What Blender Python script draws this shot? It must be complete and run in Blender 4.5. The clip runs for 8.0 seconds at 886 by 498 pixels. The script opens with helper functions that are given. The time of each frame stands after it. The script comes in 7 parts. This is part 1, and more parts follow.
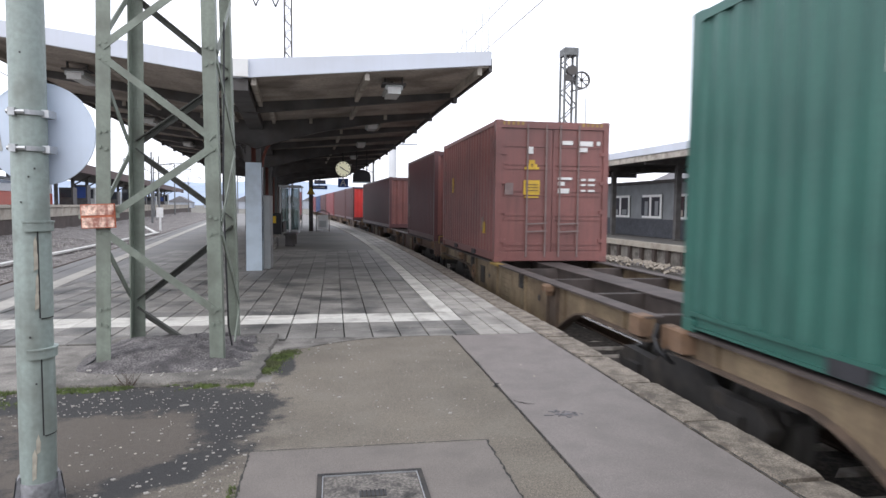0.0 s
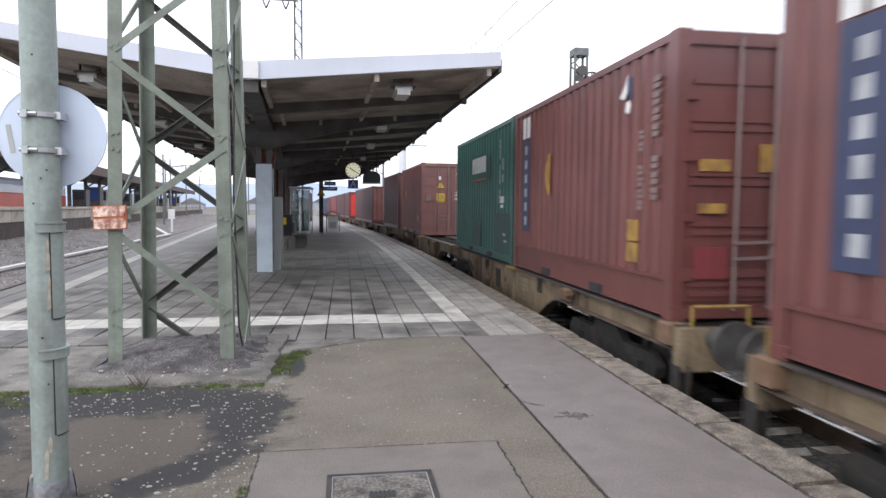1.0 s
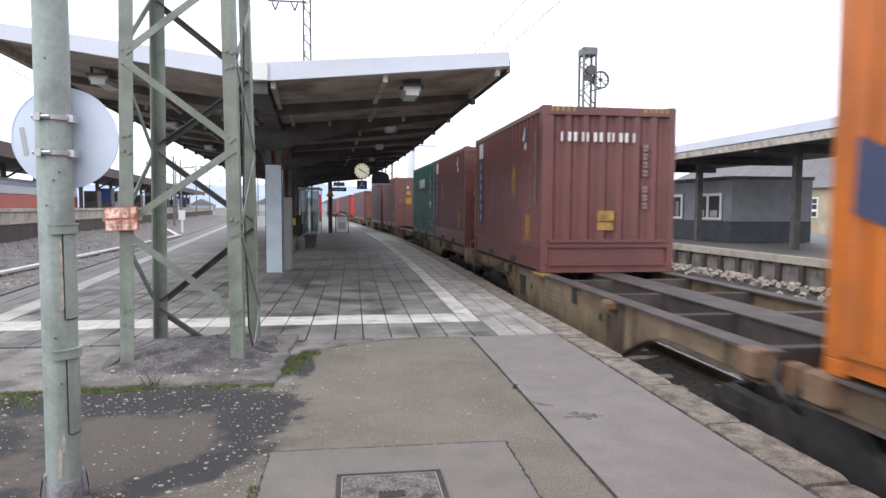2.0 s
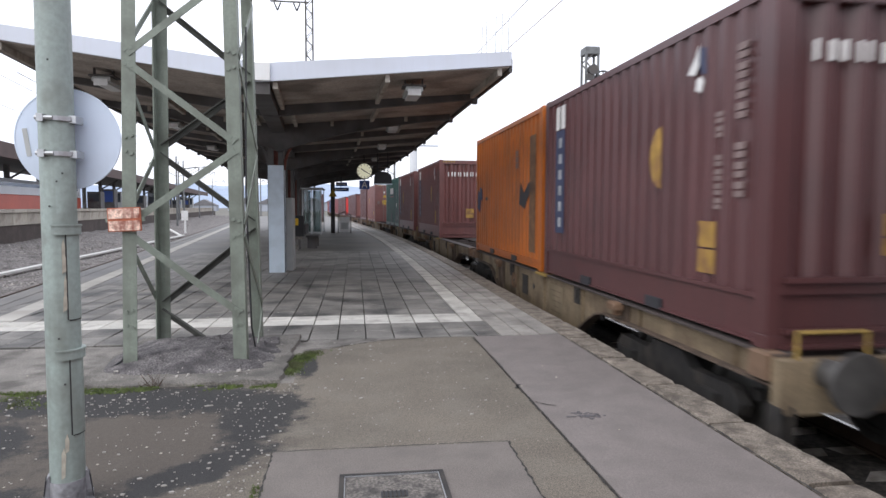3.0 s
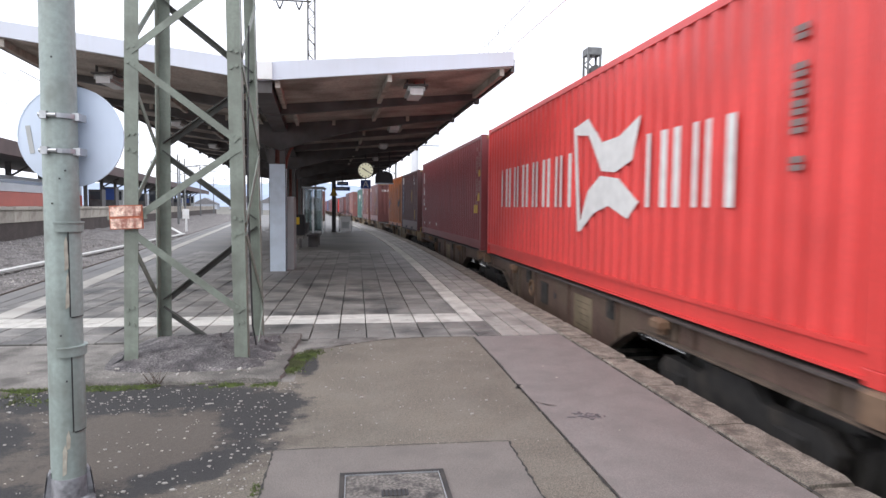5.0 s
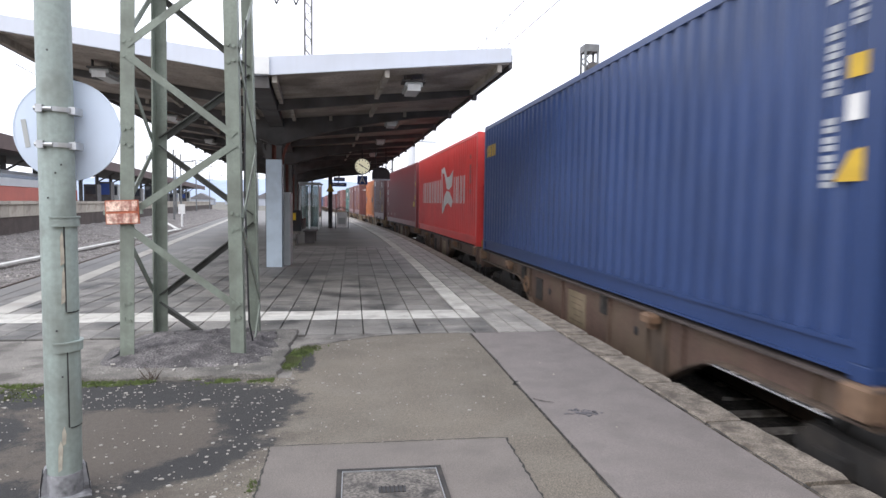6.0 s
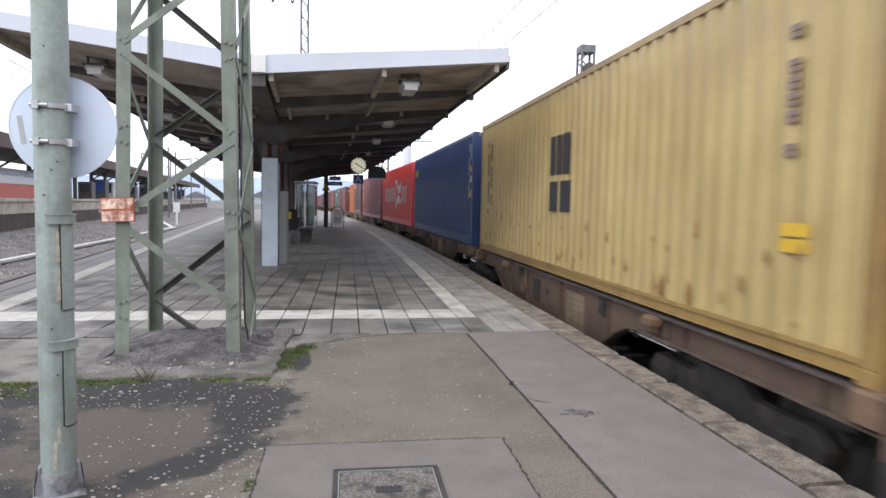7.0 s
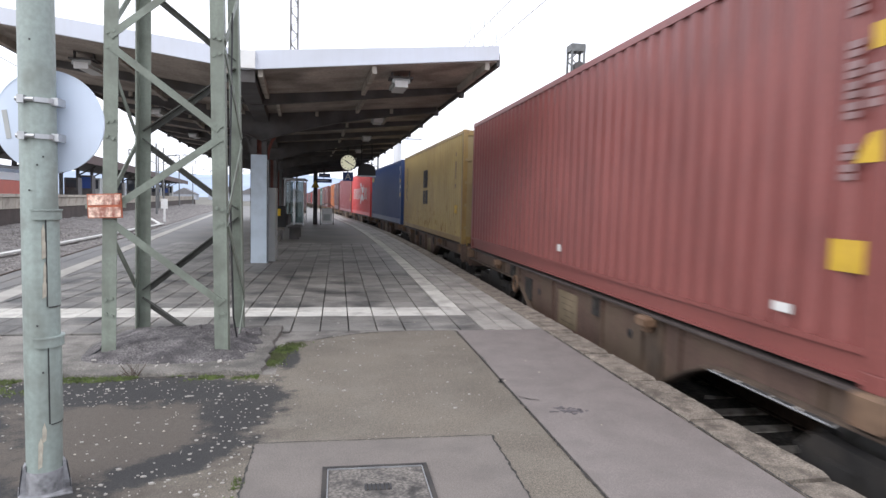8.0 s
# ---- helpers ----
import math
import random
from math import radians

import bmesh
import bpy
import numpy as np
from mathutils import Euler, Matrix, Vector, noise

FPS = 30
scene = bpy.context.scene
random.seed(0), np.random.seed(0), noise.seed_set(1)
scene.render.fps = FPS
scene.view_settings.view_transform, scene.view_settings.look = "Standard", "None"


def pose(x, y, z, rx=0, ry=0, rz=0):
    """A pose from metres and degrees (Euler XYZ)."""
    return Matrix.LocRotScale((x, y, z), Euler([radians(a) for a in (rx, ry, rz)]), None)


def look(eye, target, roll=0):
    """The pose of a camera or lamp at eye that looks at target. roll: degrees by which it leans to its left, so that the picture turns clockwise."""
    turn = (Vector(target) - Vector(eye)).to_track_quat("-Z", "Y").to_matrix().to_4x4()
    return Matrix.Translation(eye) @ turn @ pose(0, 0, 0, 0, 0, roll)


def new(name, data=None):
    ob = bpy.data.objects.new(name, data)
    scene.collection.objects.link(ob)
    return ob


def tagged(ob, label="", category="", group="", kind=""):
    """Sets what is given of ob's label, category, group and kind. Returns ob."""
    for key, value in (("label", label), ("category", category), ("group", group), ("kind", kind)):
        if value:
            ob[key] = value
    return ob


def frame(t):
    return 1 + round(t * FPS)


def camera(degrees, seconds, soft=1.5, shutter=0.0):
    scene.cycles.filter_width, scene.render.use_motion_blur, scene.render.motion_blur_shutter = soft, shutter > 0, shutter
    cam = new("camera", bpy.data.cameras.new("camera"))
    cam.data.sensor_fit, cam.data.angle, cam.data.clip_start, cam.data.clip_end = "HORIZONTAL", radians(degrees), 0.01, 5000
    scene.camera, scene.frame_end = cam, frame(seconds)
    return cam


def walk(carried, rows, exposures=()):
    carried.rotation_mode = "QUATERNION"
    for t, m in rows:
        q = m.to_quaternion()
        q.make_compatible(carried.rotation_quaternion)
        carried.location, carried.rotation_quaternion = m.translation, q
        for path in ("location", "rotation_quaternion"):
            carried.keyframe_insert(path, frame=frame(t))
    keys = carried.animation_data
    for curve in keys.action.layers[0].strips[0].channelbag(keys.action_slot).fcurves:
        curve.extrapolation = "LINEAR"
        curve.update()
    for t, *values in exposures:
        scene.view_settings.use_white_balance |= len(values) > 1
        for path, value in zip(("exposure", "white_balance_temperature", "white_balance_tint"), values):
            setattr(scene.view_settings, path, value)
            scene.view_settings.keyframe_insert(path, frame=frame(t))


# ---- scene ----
EXPO = 0.85
# Camera: hand-held, standing on the platform, panning a little.
cam = camera(69.27, 8.0, soft=1.5, shutter=0.28)
EYE_H = 1.5
CAM = [
    (0.0, 0.1690, -0.0660, 0.0106, 0.0000, 0.0000, 0.0000), (0.5, 0.1611, -0.0648, 0.0102, 0.0021, 0.0050, -0.0022),
    (1.0, 0.1535, -0.0644, 0.0083, 0.0040, 0.0085, -0.0039), (1.5, 0.1445, -0.0641, 0.0063, 0.0037, -0.0007, -0.0025),
    (3.0, 0.1356, -0.0644, 0.0030, 0.0060, -0.0002, -0.0012), (3.5, 0.1323, -0.0621, 0.0008, 0.0052, -0.0026, -0.0029),
    (4.0, 0.1300, -0.0612, 0.0024, 0.0015, -0.0057, -0.0034), (4.5, 0.1314, -0.0620, 0.0062, 0.0016, -0.0062, -0.0025),
    (6.0, 0.1404, -0.0702, 0.0134, -0.0090, 0.0088, -0.0041), (6.5, 0.1436, -0.0708, 0.0161, -0.0134, 0.0106, -0.0043),
    (7.0, 0.1477, -0.0706, 0.0190, -0.0216, 0.0178, -0.0056), (7.5, 0.1577, -0.0717, 0.0234, -0.0248, 0.0194, -0.0068),
    (8.0, 0.1641, -0.0736, 0.0241, -0.0245, 0.0227, -0.0074)]


def cam_pose(yaw, pitch, roll, dx, dy, dz):
    f = Vector((math.sin(yaw) * math.cos(pitch), math.cos(yaw) * math.cos(pitch), math.sin(pitch)))
    r = Vector((math.cos(yaw), -math.sin(yaw), 0))
    u = r.cross(f)
    c, s = math.cos(roll), math.sin(roll)
    m = Matrix((c * r + s * u, -s * r + c * u, -f)).transposed().to_4x4()
    return Matrix.Translation((dx, dy, EYE_H + dz)) @ m


walk(cam, [(t, cam_pose(*v)) for t, *v in CAM], exposures=[(t, EXPO + e) for t, e in ((0.0, 0.0), (1.0, 0.06), (1.5, 0.19), (3.0, -0.09), (3.5, 0.05), (4.5, 0.08), (6.0, 0.17), (6.5, 0.16), (7.0, 0.06), (7.5, 0.04), (8.0, 0.09))])

# ---- light: bright overcast sky with a weak, wide sun ----
SUN_EL, SUN_AZ = radians(38), radians(226)
world = bpy.data.worlds.new("overcast_sky")
scene.world = world
world.use_nodes = True
wn, wl = world.node_tree.nodes, world.node_tree.links
bg = wn["Background"]
sky = wn.new("ShaderNodeTexSky")
sky.sky_type, sky.sun_disc = "NISHITA", False
sky.sun_elevation, sky.sun_rotation = SUN_EL, SUN_AZ
sky.air_density, sky.dust_density = 1.0, 3.0
wtc = wn.new("ShaderNodeTexCoord")
wmap = wn.new("ShaderNodeMapping")
wmap.inputs["Scale"].default_value = (1.0, 1.0, 2.6)
cloud = wn.new("ShaderNodeTexNoise")
cloud.inputs["Scale"].default_value, cloud.inputs["Detail"].default_value = 2.2, 6.0
cramp = wn.new("ShaderNodeValToRGB")
cramp.color_ramp.elements[0].position, cramp.color_ramp.elements[1].position = 0.26, 0.5
cramp.color_ramp.elements[0].color = (0.62, 0.62, 0.62, 1)
cmix = wn.new("ShaderNodeMixRGB")
cmix.inputs["Color2"].default_value = (9.6, 9.95, 11.2, 1)
wl.new(wtc.outputs["Generated"], wmap.inputs["Vector"])
wl.new(wmap.outputs["Vector"], cloud.inputs["Vector"])
wl.new(cloud.outputs["Fac"], cramp.inputs["Fac"])
wl.new(cramp.outputs["Color"], cmix.inputs["Fac"])
wl.new(sky.outputs["Color"], cmix.inputs["Color1"])
wl.new(cmix.outputs["Color"], bg.inputs["Color"])
bg.inputs["Strength"].default_value = 0.1
sun = new("sun", bpy.data.lights.new("sun", "SUN"))
sun.data.energy, sun.data.angle, sun.data.color = 0.72, radians(50), (1.0, 0.98, 0.95)
sd = Vector((math.sin(SUN_AZ) * math.cos(SUN_EL), math.cos(SUN_AZ) * math.cos(SUN_EL), math.sin(SUN_EL)))
sun.matrix_world = look(sd * 60, (0, 0, 0))


# ---- materials ----
def mat(name, base, rough=0.7, metal=0.0, var=0.25, scale=3.0, dirt=None, dirt_amt=0.4, dirt_scale=1.2, grain=0.0, grain_scale=60.0,
        bump=0.0, bump_scale=40.0, rand=0.0, streak=0.0, spec=0.5, island=False, world_stains=False):
    """A surface: base colour varied at two scales, stains of a second colour, fine relief; rand varies it from piece to piece."""
    m = bpy.data.materials.new(name)
    m.use_nodes = True
    n, l = m.node_tree.nodes, m.node_tree.links
    b = n["Principled BSDF"]
    b.inputs["Roughness"].default_value, b.inputs["Metallic"].default_value = rough, metal
    b.inputs["Specular IOR Level"].default_value = spec
    tc = n.new("ShaderNodeTexCoord")
    src = tc.outputs["Object"]

    if world_stains:
        src = n.new("ShaderNodeNewGeometry").outputs["Position"]

    def noise_at(s, detail=5.0, stretch=None):
        nz = n.new("ShaderNodeTexNoise")
        nz.inputs["Scale"].default_value, nz.inputs["Detail"].default_value = s, detail
        if stretch:
            mp = n.new("ShaderNodeMapping")
            mp.inputs["Scale"].default_value = stretch
            l.new(src, mp.inputs["Vector"])
            l.new(mp.outputs["Vector"], nz.inputs["Vector"])
        else:
            l.new(src, nz.inputs["Vector"])
        return nz.outputs["Fac"]

    def ramp(fac, lo, hi, a=(0, 0, 0, 1), c=(1, 1, 1, 1)):
        r = n.new("ShaderNodeValToRGB")
        r.color_ramp.elements[0].position, r.color_ramp.elements[1].position = lo, hi
        r.color_ramp.elements[0].color, r.color_ramp.elements[1].color = a, c
        l.new(fac, r.inputs["Fac"])
        return r.outputs["Color"]

    def mix(kind, fac, c1, c2):
        x = n.new("ShaderNodeMixRGB")
        x.blend_type = kind
        for key, v in (("Fac", fac), ("Color1", c1), ("Color2", c2)):
            if isinstance(v, (float, int)):
                x.inputs[key].default_value = v
            elif isinstance(v, tuple):
                x.inputs[key].default_value = (*v, 1)
            else:
                l.new(v, x.inputs[key])
        return x.outputs["Color"]

    lo = tuple(c * (1 - var) for c in base)
    hi = tuple(min(1.0, c * (1 + var)) for c in base)
    col = mix("MIX", ramp(noise_at(scale), 0.3, 0.7), lo, hi)
    if grain:
        g = ramp(noise_at(grain_scale, 3.0), 0.35, 0.65, (1 - grain,) * 3 + (1,), (1 + grain,) * 3 + (1,))
        col = mix("MULTIPLY", 1.0, col, g)
    if dirt:
        f = ramp(noise_at(dirt_scale, 8.0), 0.46, 0.66)
        f2 = mix("MULTIPLY", 1.0, f, (dirt_amt,) * 3)
        col = mix("MIX", f2, col, dirt)
    if streak:
        for sz, lo_hi, k in ((3.0, (0.5, 0.72), 1.0), (9.0, (0.52, 0.68), 0.8)):
            f = ramp(noise_at(sz, 6.0, (2.2, 2.2, 0.12)), *lo_hi)
            f2 = mix("MULTIPLY", 1.0, f, (min(1.0, streak * k),) * 3)
            col = mix("MIX", f2, col, dirt or (0.08, 0.05, 0.035))
    if rand:
        if island:
            geo = n.new("ShaderNodeNewGeometry")
            rnd = geo.outputs["Random Per Island"]
        else:
            oi = n.new("ShaderNodeObjectInfo")
            rnd = oi.outputs["Random"]
        col = mix("MULTIPLY", 1.0, col, ramp(rnd, 0.0, 1.0, (1 - rand,) * 3 + (1,), (1 + rand * 0.6,) * 3 + (1,)))
    l.new(col, b.inputs["Base Color"])
    if bump:
        bp = n.new("ShaderNodeBump")
        bp.inputs["Strength"].default_value, bp.inputs["Distance"].default_value = bump, 0.02
        l.new(noise_at(bump_scale, 6.0), bp.inputs["Height"])
        l.new(bp.outputs["Normal"], b.inputs["Normal"])
    return m


def stained_asphalt():
    """Asphalt field: brown-grey and gritty, with a damp dark stain in lobes beside the footing."""
    m = mat("stained_asphalt", (0.138, 0.119, 0.094), 0.9, var=0.14, scale=1.3, dirt=(0.17, 0.152, 0.125), dirt_amt=0.45, dirt_scale=3.1, grain=0.32, grain_scale=95, bump=0.4, bump_scale=125)
    n, l = m.node_tree.nodes, m.node_tree.links
    b = n["Principled BSDF"]
    old = b.inputs["Base Color"].links[0].from_socket
    tc = n.new("ShaderNodeTexCoord")

    def math_node(op, x, y):
        k = n.new("ShaderNodeMath")
        k.operation = op
        for i, v in enumerate((x, y)):
            if isinstance(v, (int, float)):
                k.inputs[i].default_value = v
            else:
                l.new(v, k.inputs[i])
        return k.outputs[0]
    field = None
    # centre, half axes and turn of each lobe of the stain
    for cx, cy, a, c, turn in ((-1.75, 5.12, 1.4, 0.42, 0), (-3.7, 4.7, 1.5, 0.75, 0), (-0.66, 4.72, 0.32, 0.75, -8), (-0.86, 3.74, 0.62, 0.2, 45), (-1.55, 3.05, 0.6, 0.34, 30), (-2.55, 4.1, 0.7, 0.75, 0), (-1.9, 3.3, 0.5, 0.3, 0), (-0.46, 6.1, 0.12, 0.5, 0)):
        mp = n.new("ShaderNodeMapping")
        mp.vector_type = "TEXTURE"
        mp.inputs["Location"].default_value = (cx, cy, 0)
        mp.inputs["Rotation"].default_value = (0, 0, radians(turn))
        mp.inputs["Scale"].default_value = (a, c, 50)
        l.new(tc.outputs["Object"], mp.inputs["Vector"])
        ln = n.new("ShaderNodeVectorMath")
        ln.operation = "LENGTH"
        l.new(mp.outputs["Vector"], ln.inputs[0])
        field = ln.outputs["Value"] if field is None else math_node("MINIMUM", field, ln.outputs["Value"])
    for size, detail, k in ((2.6, 6.0, 1.1), (11.0, 6.0, 0.7), (60.0, 3.0, 0.5)):
        nz = n.new("ShaderNodeTexNoise")
        nz.inputs["Scale"].default_value, nz.inputs["Detail"].default_value = size, detail
        l.new(tc.outputs["Object"], nz.inputs["Vector"])
        field = math_node("ADD", field, math_node("MULTIPLY", math_node("SUBTRACT", nz.outputs["Fac"], 0.5), k))
    r = n.new("ShaderNodeValToRGB")
    r.color_ramp.elements[0].position, r.color_ramp.elements[1].position = 0.74, 1.0
    r.color_ramp.elements[0].color, r.color_ramp.elements[1].color = (0.92, 0.92, 0.92, 1), (0, 0, 0, 1)
    l.new(field, r.inputs["Fac"])
    # trodden, dirtier ground round the stain
    mp = n.new("ShaderNodeMapping")
    mp.vector_type = "TEXTURE"
    mp.inputs["Location"].default_value, mp.inputs["Scale"].default_value = (-2.3, 4.2, 0), (2.0, 1.6, 50)
    l.new(tc.outputs["Object"], mp.inputs["Vector"])
    ln = n.new("ShaderNodeVectorMath")
    ln.operation = "LENGTH"
    l.new(mp.outputs["Vector"], ln.inputs[0])
    nz = n.new("ShaderNodeTexNoise")
    nz.inputs["Scale"].default_value, nz.inputs["Detail"].default_value = 5.0, 7.0
    l.new(tc.outputs["Object"], nz.inputs["Vector"])
    wide = math_node("ADD", ln.outputs["Value"], math_node("MULTIPLY", math_node("SUBTRACT", nz.outputs["Fac"], 0.5), 0.8))
    r2 = n.new("ShaderNodeValToRGB")
    r2.color_ramp.elements[0].position, r2.color_ramp.elements[1].position = 0.75, 1.0
    r2.color_ramp.elements[0].color, r2.color_ramp.elements[1].color = (0.75, 0.75, 0.75, 1), (0, 0, 0, 1)
    l.new(wide, r2.inputs["Fac"])
    m2 = n.new("ShaderNodeMixRGB")
    l.new(r2.outputs["Color"], m2.inputs["Fac"])
    l.new(old, m2.inputs["Color1"])
    m2.inputs["Color2"].default_value = (0.062, 0.05, 0.041, 1)
    mx = n.new("ShaderNodeMixRGB")
    l.new(r.outputs["Color"], mx.inputs["Fac"])
    l.new(m2.outputs["Color"], mx.inputs["Color1"])
    mx.inputs["Color2"].default_value = (0.021, 0.021, 0.0215, 1)
    col = mx.outputs["Color"]
    for size, lo, hi in ((34.0, 0.9, 1.09), (190.0, 0.76, 1.28)):
        nz = n.new("ShaderNodeTexNoise")
        nz.inputs["Scale"].default_value, nz.inputs["Detail"].default_value = size, 6.0
        l.new(tc.outputs["Object"], nz.inputs["Vector"])
        rg = n.new("ShaderNodeValToRGB")
        rg.color_ramp.elements[0].position, rg.color_ramp.elements[1].position = 0.35, 0.65
        rg.color_ramp.elements[0].color, rg.color_ramp.elements[1].color = (lo, lo, lo, 1), (hi, hi, hi, 1)
        l.new(nz.outputs["Fac"], rg.inputs["Fac"])
        mu = n.new("ShaderNodeMixRGB")
        mu.blend_type = "MULTIPLY"
        mu.inputs["Fac"].default_value = 1.0
        l.new(col, mu.inputs["Color1"])
        l.new(rg.outputs["Color"], mu.inputs["Color2"])
        col = mu.outputs["Color"]
    l.new(col, b.inputs["Base Color"])
    return m


def glow(name, colour, strength):
    m = bpy.data.materials.new(name)
    m.use_nodes = True
    b = m.node_tree.nodes["Principled BSDF"]
    b.inputs["Base Color"].default_value = (*colour, 1)
    b.inputs["Emission Color"].default_value = (*colour, 1)
    b.inputs["Emission Strength"].default_value = strength
    return m


def glass(name, tint, rough=0.03):
    m = bpy.data.materials.new(name)
    m.use_nodes = True
    n, l = m.node_tree.nodes, m.node_tree.links
    b = n["Principled BSDF"]
    b.inputs["Base Color"].default_value = (*tint, 1)
    b.inputs["Roughness"].default_value, b.inputs["Transmission Weight"].default_value = rough, 0.85
    return m


STAINED = stained_asphalt()
SMOOTH_ASPHALT = mat("smooth_grey_asphalt", (0.172, 0.15, 0.138), 0.72, var=0.09, scale=1.6, dirt=(0.125, 0.11, 0.1), dirt_amt=0.5, dirt_scale=4.2, grain=0.22, grain_scale=150, bump=0.2, bump_scale=180)
SLAB = mat("slab_concrete", (0.155, 0.136, 0.121), 0.88, var=0.12, scale=1.4, dirt=(0.1, 0.09, 0.08), dirt_amt=0.4, dirt_scale=3, grain=0.2, grain_scale=140, bump=0.25, bump_scale=150)
OLD_CONCRETE = mat("old_concrete", (0.2, 0.185, 0.165), 0.9, var=0.2, scale=2.0, dirt=(0.07, 0.062, 0.055), dirt_amt=0.8, dirt_scale=3.0, grain=0.25, grain_scale=70, bump=0.6, bump_scale=45)
MOUND = mat("rough_mound_concrete", (0.118, 0.108, 0.106), 0.95, var=0.4, scale=7.0, dirt=(0.045, 0.041, 0.042), dirt_amt=0.85, dirt_scale=5.0, grain=0.55, grain_scale=70, bump=1.0, bump_scale=38)
APRON = mat("trodden_apron_concrete", (0.15, 0.138, 0.122), 0.92, var=0.25, scale=4.0, dirt=(0.075, 0.07, 0.062), dirt_amt=0.8, dirt_scale=3.2, grain=0.35, grain_scale=80, bump=0.6, bump_scale=60)
KERB = mat("kerb_concrete", (0.2, 0.17, 0.137), 0.9, var=0.28, scale=5.0, dirt=(0.075, 0.06, 0.047), dirt_amt=0.85, dirt_scale=7.0, grain=0.4, grain_scale=90, bump=0.5, bump_scale=60, rand=0.12, world_stains=True)
JOINT = mat("joint_grit", (0.035, 0.033, 0.03), 0.95, var=0.3, scale=20)
TILE = mat("grey_paving", (0.19, 0.178, 0.16), 0.62, var=0.25, scale=2.5, dirt=(0.05, 0.049, 0.046), dirt_amt=0.95, dirt_scale=1.5, grain=0.25, grain_scale=110, bump=0.25, bump_scale=130, rand=0.3, world_stains=True)
TILE_STUFF = mat("grey_paving_far", (0.2, 0.19, 0.175), 0.6, var=0.25, scale=2.5, dirt=(0.045, 0.045, 0.044), dirt_amt=0.6, dirt_scale=0.5, grain=0.25, grain_scale=110, rand=0.25, island=True)
LIGHT_TILE = mat("pale_paving", (0.31, 0.29, 0.26), 0.7, var=0.18, scale=3.0, dirt=(0.12, 0.11, 0.1), dirt_amt=0.6, dirt_scale=2.0, grain=0.2, grain_scale=110, bump=0.2, bump_scale=130, rand=0.14, world_stains=True)
LIGHT_STUFF = mat("pale_paving_far", (0.25, 0.235, 0.21), 0.65, var=0.18, scale=3.0, dirt=(0.12, 0.11, 0.1), dirt_amt=0.5, dirt_scale=1.0, rand=0.14, island=True)
WHITE_TILE = mat("white_paving", (0.54, 0.52, 0.47), 0.75, var=0.14, scale=3.0, dirt=(0.22, 0.2, 0.18), dirt_amt=0.7, dirt_scale=3.0, grain=0.15, grain_scale=110, rand=0.12, world_stains=True)
WHITE_STUFF = mat("white_paving_far", (0.42, 0.4, 0.36), 0.8, var=0.14, scale=3.0, dirt=(0.22, 0.2, 0.18), dirt_amt=0.6, dirt_scale=1.5, rand=0.12, island=True)
PLATFORM = mat("platform_surface", (0.11, 0.105, 0.098), 0.6, var=0.25, scale=0.6, dirt=(0.14, 0.125, 0.105), dirt_amt=0.6, dirt_scale=0.3, grain=0.2, grain_scale=50)
BALLAST = mat("ballast_stone", (0.17, 0.155, 0.145), 0.95, var=0.5, scale=6, dirt=(0.06, 0.05, 0.045), dirt_amt=0.7, dirt_scale=1.3, grain=0.85, grain_scale=20, bump=1.0, bump_scale=16)
TRACK_BED = mat("oily_track_bed", (0.05, 0.043, 0.036), 0.95, var=0.4, scale=8, grain=0.5, grain_scale=18, bump=1.0, bump_scale=18)
GROUND = mat("ground_earth", (0.13, 0.12, 0.1), 0.95, var=0.3, scale=0.2, dirt=(0.07, 0.08, 0.05), dirt_amt=0.5, dirt_scale=0.06, grain=0.3, grain_scale=3)
SLEEPER = mat("sleeper_concrete", (0.42, 0.38, 0.33), 0.9, var=0.2, scale=4, dirt=(0.09, 0.07, 0.055), dirt_amt=0.7, dirt_scale=3, rand=0.15)
OLD_SLEEPER = mat("grimy_sleeper_concrete", (0.2, 0.18, 0.16), 0.9, var=0.25, scale=4, dirt=(0.07, 0.055, 0.045), dirt_amt=0.7, dirt_scale=3, rand=0.15)
RAIL = mat("rail_rust", (0.07, 0.045, 0.032), 0.8, var=0.25, scale=5)
RAIL_TOP = mat("rail_polished", (0.6, 0.58, 0.55), 0.25, 1.0, var=0.06, scale=8)
GREEN_PAINT = mat("grey_green_paint", (0.183, 0.21, 0.172), 0.55, var=0.1, scale=3.0, dirt=(0.1, 0.105, 0.085), dirt_amt=0.55, dirt_scale=5.0, streak=0.25, grain=0.08, grain_scale=40, bump=0.12, bump_scale=30)
POLE_PAINT = mat("pale_green_pole_paint", (0.275, 0.325, 0.3), 0.5, var=0.1, scale=3.0, dirt=(0.13, 0.135, 0.115), dirt_amt=0.5, dirt_scale=6.0, streak=0.3, grain=0.08, grain_scale=40, bump=0.12, bump_scale=30)
STEEL_GREY = mat("galvanised_steel", (0.42, 0.43, 0.44), 0.45, 0.8, var=0.15, scale=12)
ALU = mat("sign_back_aluminium", (0.6, 0.68, 0.8), 0.5, 0.0, var=0.04, scale=2, streak=0.06, dirt=(0.35, 0.38, 0.42))
PLAQUE = mat("plaque_paint", (0.7, 0.5, 0.4), 0.6, var=0.3, scale=30, dirt=(0.22, 0.05, 0.03), dirt_amt=1.0, dirt_scale=11, grain=0.2, streak=0.8)
PLAQUE_RED = mat("plaque_rust_red", (0.36, 0.1, 0.05), 0.7, var=0.3, scale=18)
